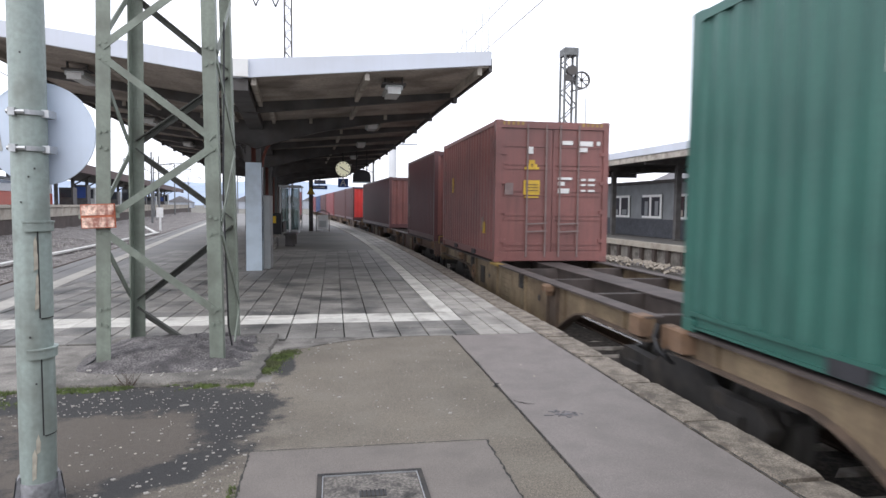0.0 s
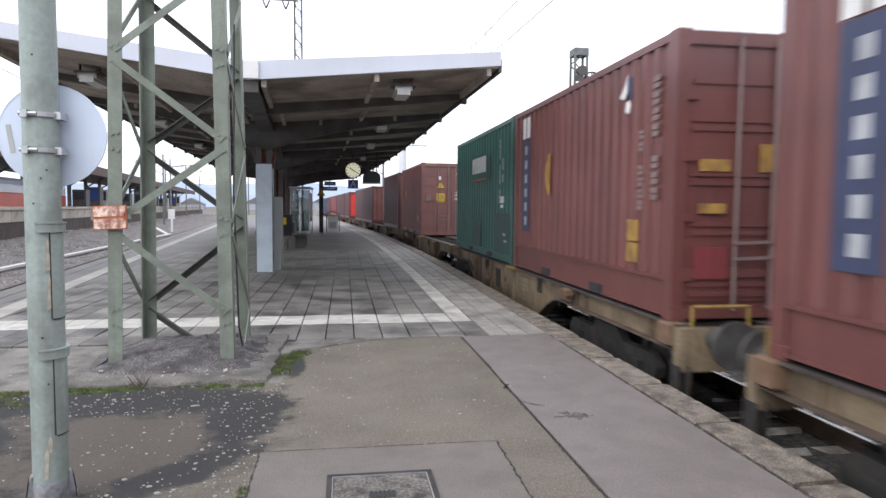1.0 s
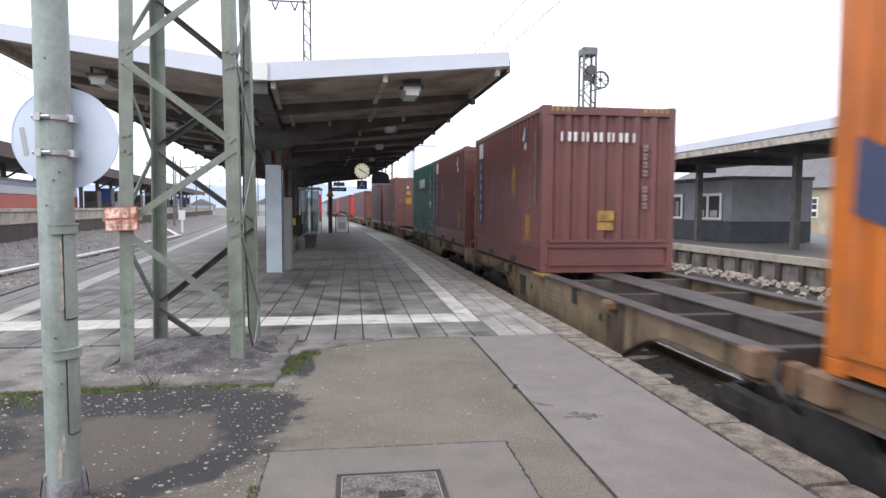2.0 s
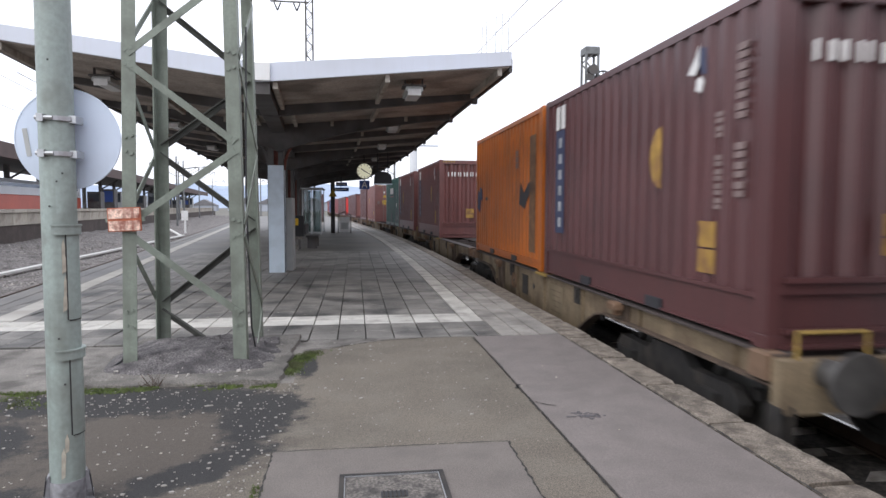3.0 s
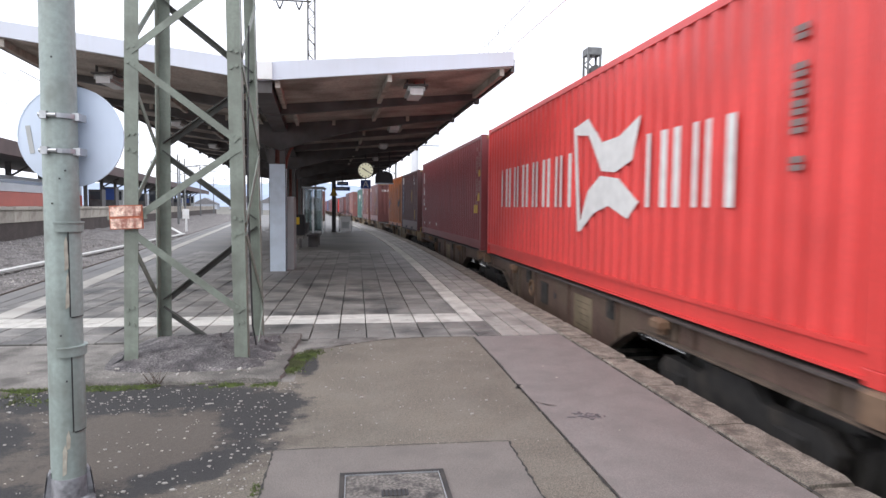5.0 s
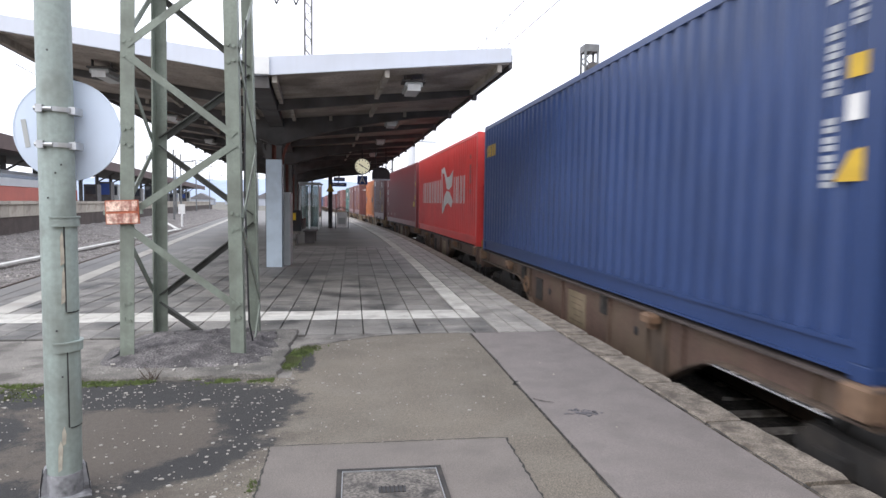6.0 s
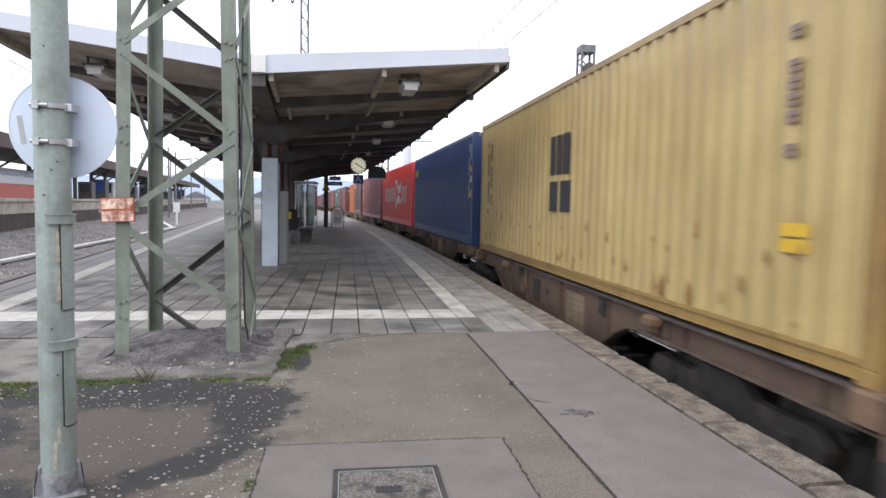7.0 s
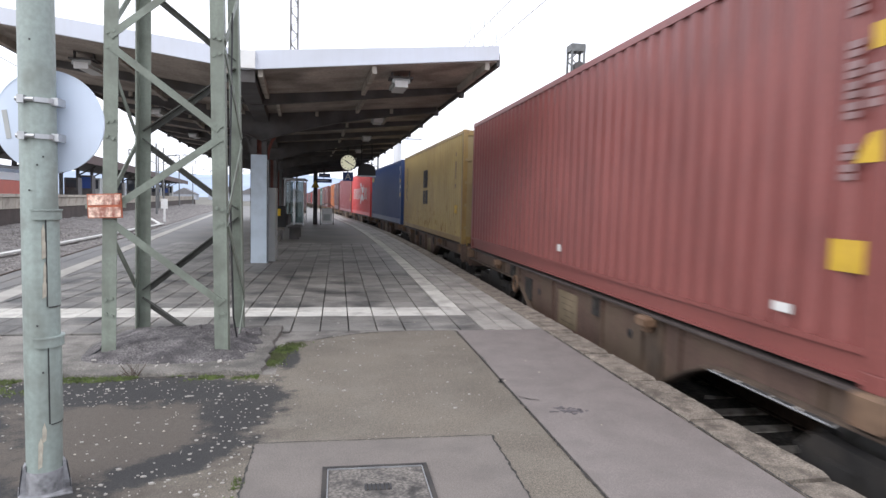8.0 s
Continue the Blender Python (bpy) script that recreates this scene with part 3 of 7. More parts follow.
def cracks():
    """Open cracks and joints in the asphalt, as thin raised lines of grit."""
    rnd = random.Random(4)

    def line(p0, p1, w, wob, seg=0.035):
        mb = MB()
        d = Vector((p1[0] - p0[0], p1[1] - p0[1]))
        n = max(2, int(d.length / seg))
        nrm = Vector((-d.y, d.x)).normalized()
        rows = []
        for i in range(n + 1):
            c = Vector(p0) + d * (i / n) + nrm * rnd.uniform(-wob, wob)
            ww = w * rnd.uniform(0.25, 1.3)
            rows.append((c + nrm * ww, c - nrm * ww))
        for (a, b), (c, e) in zip(rows[:-1], rows[1:]):
            mb.add([(a.x, a.y, 0.0075), (b.x, b.y, 0.0075), (e.x, e.y, 0.0075), (c.x, c.y, 0.0075)], [(0, 1, 2, 3)])
        return mb
    for p0, p1, w, wob in [((1.33, 7.25), (1.365, 6.06), 0.005, 0.006), ((1.365, 6.06), (1.345, 5.1), 0.006, 0.008), ((1.345, 5.1), (1.35, 1.5), 0.007, 0.009), ((1.36, 5.22), (1.33, 5.1), 0.02, 0.006), ((1.37, 4.72), (1.5, 4.6), 0.006, 0.012),
                           ((-0.505, 3.935), (0.97, 3.935), 0.005, 0.005), ((-0.505, 3.93), (-0.48, 2.2), 0.006, 0.006),
                           ((0.968, 3.93), (0.95, 2.0), 0.007, 0.008), ((-0.53, 6.71), (-0.08, 6.96), 0.005, 0.012), ((-0.08, 6.96), (0.36, 7.19), 0.005, 0.01), ((0.36, 7.19), (0.75, 7.27), 0.004, 0.006),
                           ((2.41, 7.2), (2.415, 1.4), 0.008, 0.005), ((-0.7, 7.28), (2.38, 7.285), 0.006, 0.004), ((-3.4, 5.47), (-2.2, 5.45), 0.006, 0.012), ((-2.2, 5.45), (-0.65, 5.5), 0.008, 0.012)]:
        part("crack", line(p0, p1, w, wob), JOINT, PLAT, "dark gritty joint")


cracks()
# kerb stones
def worn_kerb(seed):
    """A kerb stone with chipped, uneven arrises."""
    rk = random.Random(seed)
    n = 14
    vs, fs = [], []
    for i in range(n + 1):
        y = 0.016 + 0.968 * i / n
        end = 0.012 if i in (0, n) else 0.0
        ci = 0.010 + abs(rk.gauss(0, 0.008)) + (0.02 if rk.random() < 0.1 else 0) + end
        co = 0.012 + abs(rk.gauss(0, 0.005)) + end
        z = 0.004 - end * 0.6
        vs += [(0.012, y, -0.32), (0.012, y, z - ci), (0.012 + ci, y, z + rk.uniform(-0.0015, 0.0015)), (0.322 - co, y, z + rk.uniform(-0.0015, 0.0015)), (0.322, y, z - co * 1.2), (0.322, y, -0.32)]
    for i in range(n):
        a = 6 * i
        fs += [(a + k, a + k + 1, a + k + 7, a + k + 6) for k in range(5)]
    fs += [tuple(range(6)), tuple(range(6 * n + 5, 6 * n - 1, -1))]
    return MB().add(vs, fs).mesh("kerb_stone", KERB)


KERB_MES = [worn_kerb(k) for k in range(6)]
fk = MB()
s = -3.9
while s < 110:
    x, y, a = along(s, 2.425 - TRACK_X)
    m = pose(x + random.uniform(-0.003, 0.002), y, random.uniform(-0.006, 0.004), 0, random.uniform(-0.5, 0.5), math.degrees(a) + random.uniform(-0.3, 0.3))
    if s < 40:
        part("kerb_stone", KERB_MES[int(s * 7) % 6], KERB, PLAT, m=m)
    else:
        fk.box(0.012, 0.012, -0.32, 0.322, 0.99, 0.004, m)
    s += 1.0
tagged(part("far_kerb", fk, KERB, PLAT), kind="stuff")
part("platform_face", strip(MB(), FAR_YS, lambda y: KERB_OUT(y) - 0.28, lambda y: KERB_OUT(y) - 0.06, -1.1, -0.3), OLD_CONCRETE, PLAT, "sooty concrete platform face")
part("left_face", strip(MB(), FAR_YS, left_edge, lambda y: left_edge(y) + 0.32, -1.1, 0.0), PLATFORM, PLAT, "grey worn kerb of the platform")
part("left_white_line", strip(MB(), near_y(8.95, 100, 3), lambda y: left_edge(y) + 0.72, lambda y: left_edge(y) + 1.02, -0.03, 0.004), WHITE_STUFF, PLAT, "white safety line")


def paving():
    """Paving pieces: the near field as single pieces, the rest joined."""
    def piece(sx, sy, material):
        mb = MB()
        mb.chamfer(0.0065, 0.0065, -0.045, sx - 0.0065, sy - 0.0065, 0.0, 0.005)
        return mb.mesh("paving_tile", material)
    count = [0]

    def lay(xf, n, sx, sy, y0, y1, near, mats, meshes):
        stuff = MB()
        rows = int(round((y1 - y0) / sy))
        for j in range(rows):
            y = y0 + j * sy
            for i in range(n):
                x = xf(y) + i * sx
                m = pose(x, y, random.uniform(-0.003, 0.003), random.uniform(-0.12, 0.12), random.uniform(-0.12, 0.12))
                if y < near:
                    part("paving_tile", meshes, mats[0], PLAT, m=m)
                    count[0] += 1
                else:
                    stuff.chamfer(x + 0.004, y + 0.004, -0.045, x + sx - 0.004, y + sy - 0.004, random.uniform(-0.003, 0.003), 0.005)
        if stuff.v:
            tagged(part("far_paving", stuff, mats[1], PLAT), kind="stuff")

    grey, light, white = piece(0.325, 0.49, TILE), piece(0.241, 0.33, LIGHT_TILE), piece(0.27, 0.33, WHITE_TILE)
    cross = piece(0.325, 0.33, WHITE_TILE)
    left = lambda y: -5.08
    # grey paving before and beyond the white cross strip
    lay(left, 20, 0.325, 0.49, 7.29, 8.27, 8.2, (TILE, TILE_STUFF), grey)
    lay(left, 20, 0.325, 0.33, 8.27, 8.93, 8.9, (WHITE_TILE, WHITE_STUFF), cross)
    lay(left, 20, 0.325, 0.49, 8.93, 22.2, 13.2, (TILE, TILE_STUFF), grey)
    # white strip and pale paving beside the kerb
    lay(lambda y: KERB_IN(y) - 0.995, 1, 0.27, 0.33, 8.93, 100, 16, (WHITE_TILE, WHITE_STUFF), white)
    lay(lambda y: KERB_IN(y) - 0.725, 3, 0.241, 0.33, 7.29, 100, 14, (LIGHT_TILE, LIGHT_STUFF), light)
    lay(lambda y: 1.422, 1, 0.27, 0.33, 8.27, 8.93, 8.95, (WHITE_TILE, WHITE_STUFF), white)
    lay(lambda y: 1.42, 1, 0.27, 0.33, 7.29, 8.27, 8.9, (TILE, TILE_STUFF), piece(0.27, 0.33, TILE))


paving()
part("left_infill", strip(MB(), near_y(7.2, 22, 2), lambda y: left_edge(y) + 0.32, lambda y: -5.1, -0.06, -0.006), PLATFORM, PLAT, "worn grey paving")


# ---- things on the near platform ----
def lattice_mast():
    """The footing and four-legged steel lattice mast."""
    ft = thing("mast_footing", pose(-1.5, 6.5, 0), "rough dark concrete mound on a trodden apron at the mast's foot", "footing")
    n = 22

    def heap(rings, ax, ay, rough, seed):
        vs, fs = [], []
        for sc, z in rings:
            for i in range(4 * n):
                k, u = divmod(i, n)
                u = u / n * 2 - 1
                px, py = [(u, -1), (1, u), (-u, 1), (-1, -u)][k]
                if seed:
                    q = 1 - 0.16 * (abs(px) * abs(py)) ** 2
                    px, py = px * q, py * q
                x, y = px * ax * sc, py * ay * sc
                w = 0.03 * noise.noise((x * 4, y * 4, seed)) + 0.022 * noise.noise((x * 13, y * 13, seed + 4)) + 0.014 * noise.noise((x * 31, y * 31, seed + 8))
                vs.append((x + 1.5 * w, y + 1.5 * w, max(-0.02, z + (w * rough if z > 0 else -0.02))))
        m4 = 4 * n
        for r in range(len(rings) - 1):
            for i in range(m4):
                j = (i + 1) % m4
                fs.append((r * m4 + i, r * m4 + j, (r + 1) * m4 + j, (r + 1) * m4 + i))
        fs.append(tuple(range((len(rings) - 1) * m4, len(rings) * m4)))
        return MB().add(vs, fs)
    part("apron", heap([(1.0, 0.0), (0.985, 0.03), (0.95, 0.04), (0.8, 0.044), (0.55, 0.046)], 0.87, 0.98, 0.35, 0), APRON, ft, "trodden grey-brown concrete apron", smooth=True)
    part("mound", heap([(1.0, 0.02), (0.94, 0.05), (0.87, 0.066), (0.8, 0.08), (0.72, 0.092), (0.64, 0.103), (0.56, 0.115), (0.46, 0.128), (0.36, 0.14), (0.25, 0.15), (0.12, 0.155)], 0.8, 0.84, 1.25, 3), MOUND, ft, "lumpy dark concrete mound", m=pose(-0.04, 0.06, 0), smooth=True)
    tw = MB()
    rt = random.Random(9)
    for k in range(16):
        a = rt.uniform(0, 6.28)
        p = Vector((rt.gauss(0, 0.05), rt.gauss(0, 0.02), 0.0))
        q = p + Vector((math.cos(a) * 0.07, math.sin(a) * 0.04, rt.uniform(0.03, 0.12)))
        tw.tube(p, q, 0.003, 0.0015, n=5)
    solid("dry_weed", tw, mat("dry_stalks", (0.06, 0.035, 0.025), 0.9, var=0.3, scale=20), "dry brown weed stalks at the edge of the footing", "weed", kind="stuff", m=pose(-1.68, 5.52, 0.0))

    t = thing("lattice_mast", pose(-1.545, 6.62, 0.02), "grey-green riveted steel lattice mast on a concrete footing", "mast")
    H, b0, b1 = 12.0, 0.545, 0.36

    def half(z):
        return b0 + (b1 - b0) * z / H
    for sx in (-1, 1):
        for sy in (-1, 1):
            lg = MB()
            lg.angle((sx * half(0), sy * half(0), -0.02), (sx * half(H), sy * half(H), H), 0.12, 0.012, -sx, -sy)
            part("leg", lg, GREEN_PAINT, t)
    # diagonals: zigzag on each of the four faces
    def node(face, side, z):
        h = half(z)
        u = side * (h - 0.05)
        return {0: (u, -h - 0.004, z), 1: (u, h + 0.004, z), 2: (-h - 0.004, u, z), 3: (h + 0.004, u, z)}[face]
    zs = {0: [0.46, 1.28, 2.03, 2.8, 3.6, 4.5, 5.4, 6.3, 7.2, 8.1, 9.0, 9.9, 10.8, 11.7], 1: [-0.42, 0.4, 1.26, 2.05, 2.81, 3.6, 4.4, 5.3, 6.2, 7.1, 8.0, 8.9, 9.8, 10.7, 11.6]}
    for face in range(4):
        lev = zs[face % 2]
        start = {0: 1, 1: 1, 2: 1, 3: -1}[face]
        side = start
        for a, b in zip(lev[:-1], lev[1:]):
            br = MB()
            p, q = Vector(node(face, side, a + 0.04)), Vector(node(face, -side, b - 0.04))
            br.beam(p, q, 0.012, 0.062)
            # back face only: added flange shades the web, dark colour paints the shade
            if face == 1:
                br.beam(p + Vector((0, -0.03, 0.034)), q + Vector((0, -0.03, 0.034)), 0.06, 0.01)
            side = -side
            part("brace", br, SHADED_STEEL if face == 1 else GREEN_PAINT, t, "angle brace with shade put into its dark colour" if face == 1 else "")
    rv = MB().ring((0, 0, 0), 0.0, 0.016, 0, 0.012, "y", 8).mesh("rivet", GREEN_PAINT)
    for side in (-1, 1):
        for z in zs[0][:5]:
            for dx, dz in ((0.035, 0.07), (0.085, 0.085), (0.035, -0.055), (0.085, -0.075)):
                part("rivet", rv, GREEN_PAINT, t, m=pose(side * (half(z) - dx), -half(z) - 0.014, z + dz))
    cb = MB()
    pts = [(0.52, -0.15, 3.2), (0.5, -0.18, 1.6), (0.53, -0.16, 0.3), (0.56, -0.1, 0.05), (0.72, -0.12, 0.0), (0.9, 0.1, -0.02)]
    for a, b in zip(pts[:-1], pts[1:]):
        cb.tube(a, b, 0.009, n=6)
    part("earth_cable", cb, BLACK, t, "black earthing cable")
    cb = MB()
    pts = [(-0.5, -0.45, 0.25), (-0.56, -0.52, 0.08), (-0.68, -0.66, 0.0), (-0.8, -0.8, -0.03)]
    for a, b in zip(pts[:-1], pts[1:]):
        cb.tube(a, b, 0.009, n=6)
    part("earth_cable", cb, BLACK, t, "black earthing cable")

    p = thing("warning_plaque", pose(-2.03, 6.04, 1.385, 0, -2.5, -6), "rusty red and white enamel plaque on the mast", "sign")
    part("plate", MB().box(-0.146, -0.006, -0.106, 0.146, 0.006, 0.106), PLAQUE_RED, p)
    part("upper_field", MB().box(-0.137, -0.011, 0.01, 0.137, -0.0065, 0.098), PLAQUE, p, "flaking white paint")
    part("lower_field", MB().box(-0.137, -0.011, -0.098, 0.137, -0.0065, -0.012), PLAQUE, p, "flaking white paint")
    part("strap", MB().box(-0.17, 0.007, -0.02, 0.17, 0.03, 0.02), GREEN_PAINT, p)


lattice_mast()


PEELED = mat("peeled_primer", (0.36, 0.33, 0.27), 0.85, var=0.25, scale=20)


def sign_pole():
    t = thing("sign_pole", pose(-1.455, 3.42, 0), "pale green steel pole with a cable duct and grey foot", "pole")
    part("pole", MB().tube((0, 0, 0.1), (0.0, 0.02, 4.6), 0.08, 0.078, 32), POLE_PAINT, t, smooth=True)
    def wrap(r0, r1, a0, a1, z0, z1):
        """A plate bent round the pole between two bearings."""
        k = max(2, int(abs(a1 - a0) / 8))
        vs, fs = [], []
        for i in range(k + 1):
            w = radians(a0 + (a1 - a0) * i / k)
            vs += [(r * math.cos(w), r * math.sin(w), z) for r, z in ((r0, z0), (r1, z0), (r1, z1), (r0, z1))]
        for i in range(k):
            a = 4 * i
            fs += [(a + j, a + 4 + j, a + 4 + (j + 1) % 4, a + (j + 1) % 4) for j in range(4)]
        return MB().add(vs, fs + [(0, 1, 2, 3), (4 * k + 3, 4 * k + 2, 4 * k + 1, 4 * k)])
    part("foot", MB().tube((0, 0, -0.02), (0, 0, 0.12), 0.086, 0.083, 28), FOOT_GREY, t, "mottled grey foot sleeve", smooth=True)
    for k in (-1, 1):
        lug = part("foot_lug", MB().prism([(0.078, 0.0), (0.108, 0.0), (0.104, 0.05), (0.093, 0.13), (0.085, 0.15), (0.078, 0.15)], "y", -0.028, 0.028), FOOT_GREY, t, "grey foot lug", m=pose(0, 0.0, 0, 0, 0, 23 if k > 0 else 203))
        part("lug_edge", MB().prism([(0.1085, 0.0), (0.113, 0.0), (0.109, 0.055), (0.098, 0.134), (0.0935, 0.13), (0.1045, 0.05)], "y", -0.03, 0.03), BLACK, lug, "dark lug edge")
    part("base_plate", MB().chamfer(-0.115, -0.1, -0.01, 0.115, 0.1, 0.012), FOOT_GREY, t, "grey base plate", m=pose(0, 0, 0, 0, 0, 23))
    # bent covers of the cable duct, each under a small hood
    for z0, z1 in ((0.94, 1.36), (0.36, 0.74)):
        fl = part("duct_cover", wrap(0.0785, 0.0845, -47, 75, z0, z1), POLE_PAINT, t, smooth=True)
        part("cover_gap", wrap(0.0785, 0.0835, -50.5, -47.2, z0, z1), BLACK, fl, "dark gap along the cover")
        part("cover_gap", wrap(0.0785, 0.0835, -44, 40, z0 - 0.006, z0 - 0.0005), BLACK, fl, "dark gap under the cover")
        part("hood", wrap(0.0785, 0.096, -88, 70, z1 + 0.001, z1 + 0.042), POLE_PAINT, t, smooth=True)
        part("hood_lip", wrap(0.0785, 0.1, -90, 72, z1 + 0.0425, z1 + 0.05), POLE_PAINT, t)
    for a, z in ((-75, 2.52), (-90, 2.52), (-60, 2.52), (-84, 2.2), (-70, 1.62), (-52, 1.66), (-95, 1.5), (-66, 0.62), (-80, 0.85)):
        part("screw_head", wrap(0.0785, 0.0825, a - 2.6, a + 2.6, z - 0.004, z + 0.004), BLACK, t, "small dark screw head")
    # peeled strips beside the upper cover
    for z, a, w in ((1.24, -57, 0.016), (1.17, -55, 0.022), (1.06, -54, 0.014), (0.98, -56, 0.02), (0.2, -78, 0.022), (0.27, -66, 0.02), (0.14, -80, 0.02)):
        part("paint_scar", MB().prism([(-w / 2, 0), (w * 0.35, 0.012), (w / 2, 0.06), (w * 0.1, 0.1), (-w * 0.4, 0.07)], "y", -0.0818, -0.077), PEELED, t, "peeled tan patch in the paint", m=pose(0, 0, z, 0, 0, 90 + a))

    d = thing("round_sign", pose(-1.44, 3.52, 1.84), "round traffic sign seen from its bare aluminium back", "sign")
    part("disc", MB().ring((0, 0, 0), 0.0, 0.252, -0.004, 0.004, "y", 64), ALU, d)
    part("rim", MB().ring((0, 0, 0), 0.248, 0.254, -0.006, 0.006, "y", 64), ALU, d, "folded aluminium rim")
    part("sticker", MB().box(-0.005, -0.0065, -0.07, 0.018, -0.0045, 0.07), CABINET, d, "grey sticker", m=pose(-0.2, 0, -0.02, 0, -8, 0))
    for z in (0.085, -0.085):
        c = part("clamp", MB().ring((0, 0, 0), 0.081, 0.088, -0.011, 0.011, "z", 28), STEEL_GREY, d, "galvanised band clamp", m=pose(-0.012, -0.095, z))
        part("clamp_ear", MB().box(0.06, -0.03, -0.018, 0.1, 0.06, 0.018), STEEL_GREY, c)
        part("clamp_bolt", MB().tube((-0.06, -0.088, 0), (0.02, -0.088, 0), 0.011, n=8).box(-0.05, -0.1, -0.018, -0.02, -0.075, 0.018), STEEL_GREY, c)


sign_pole()


def inspection_cover():
    t = thing("inspection_cover", pose(0.2, 3.24, 0.006), "square inspection cover with a steel rim, filled with concrete", "manhole cover")
    fr = MB()
    for x0, y0, x1, y1 in ((-0.29, -0.29, 0.29, -0.265), (-0.29, 0.265, 0.29, 0.29), (-0.29, -0.265, -0.265, 0.265), (0.265, -0.265, 0.29, 0.265)):
        fr.box(x0, y0, -0.01, x1, y1, 0.008)
    part("rim", fr, BOGIE, t, "dark rusty steel rim")
    part("lid", MB().chamfer(-0.255, -0.255, -0.012, 0.255, 0.255, 0.003, 0.004), mat("stained_lid_concrete", (0.15, 0.135, 0.12), 0.9, var=0.3, scale=9, dirt=(0.035, 0.032, 0.03), dirt_amt=0.95, dirt_scale=8.0, grain=0.45, grain_scale=60, bump=0.8, bump_scale=50), t, "mottled dark concrete lid")
    part("inner_rim", MB().box(-0.262, -0.262, -0.01, -0.258, 0.262, 0.007).box(0.258, -0.262, -0.01, 0.262, 0.262, 0.007).box(-0.258, 0.258, -0.01, 0.258, 0.262, 0.007), STEEL_GREY, t, "worn bright inner rim")
    # thin black plate on the lid paints the shade below the grate bars
    gr = MB().box(-0.07, -0.05, 0.003, 0.07, 0.02, 0.005)
    part("grate_well", gr, BLACK, t, m=pose(0, 0.03, 0.0005))
    for i in range(6):
        part("grate_bar", MB().box(-0.004, -0.05, 0.005, 0.004, 0.02, 0.009), BOGIE, t, m=pose(-0.055 + i * 0.022, 0.03, 0.0005))


inspection_cover()
STAIN = mat("dried_oil_spot", (0.075, 0.07, 0.075), 0.5, var=0.3, scale=20)
rs = random.Random(2)
spot = MB()
for k in range(70):
    x, y, r = 1.66 + rs.gauss(0, 0.05), 4.36 + rs.gauss(0, 0.035), rs.uniform(0.004, 0.013)
    spot.prism([(x + r * 1.6 * math.cos(i * 1.0472), y + r * math.sin(i * 1.0472)) for i in range(6)], "z", 0.0, 0.0032 + 0.00003 * k)
tagged(part("oil_spot", spot, STAIN, PLAT, "dark dried oil spatter on the asphalt"), kind="stuff")


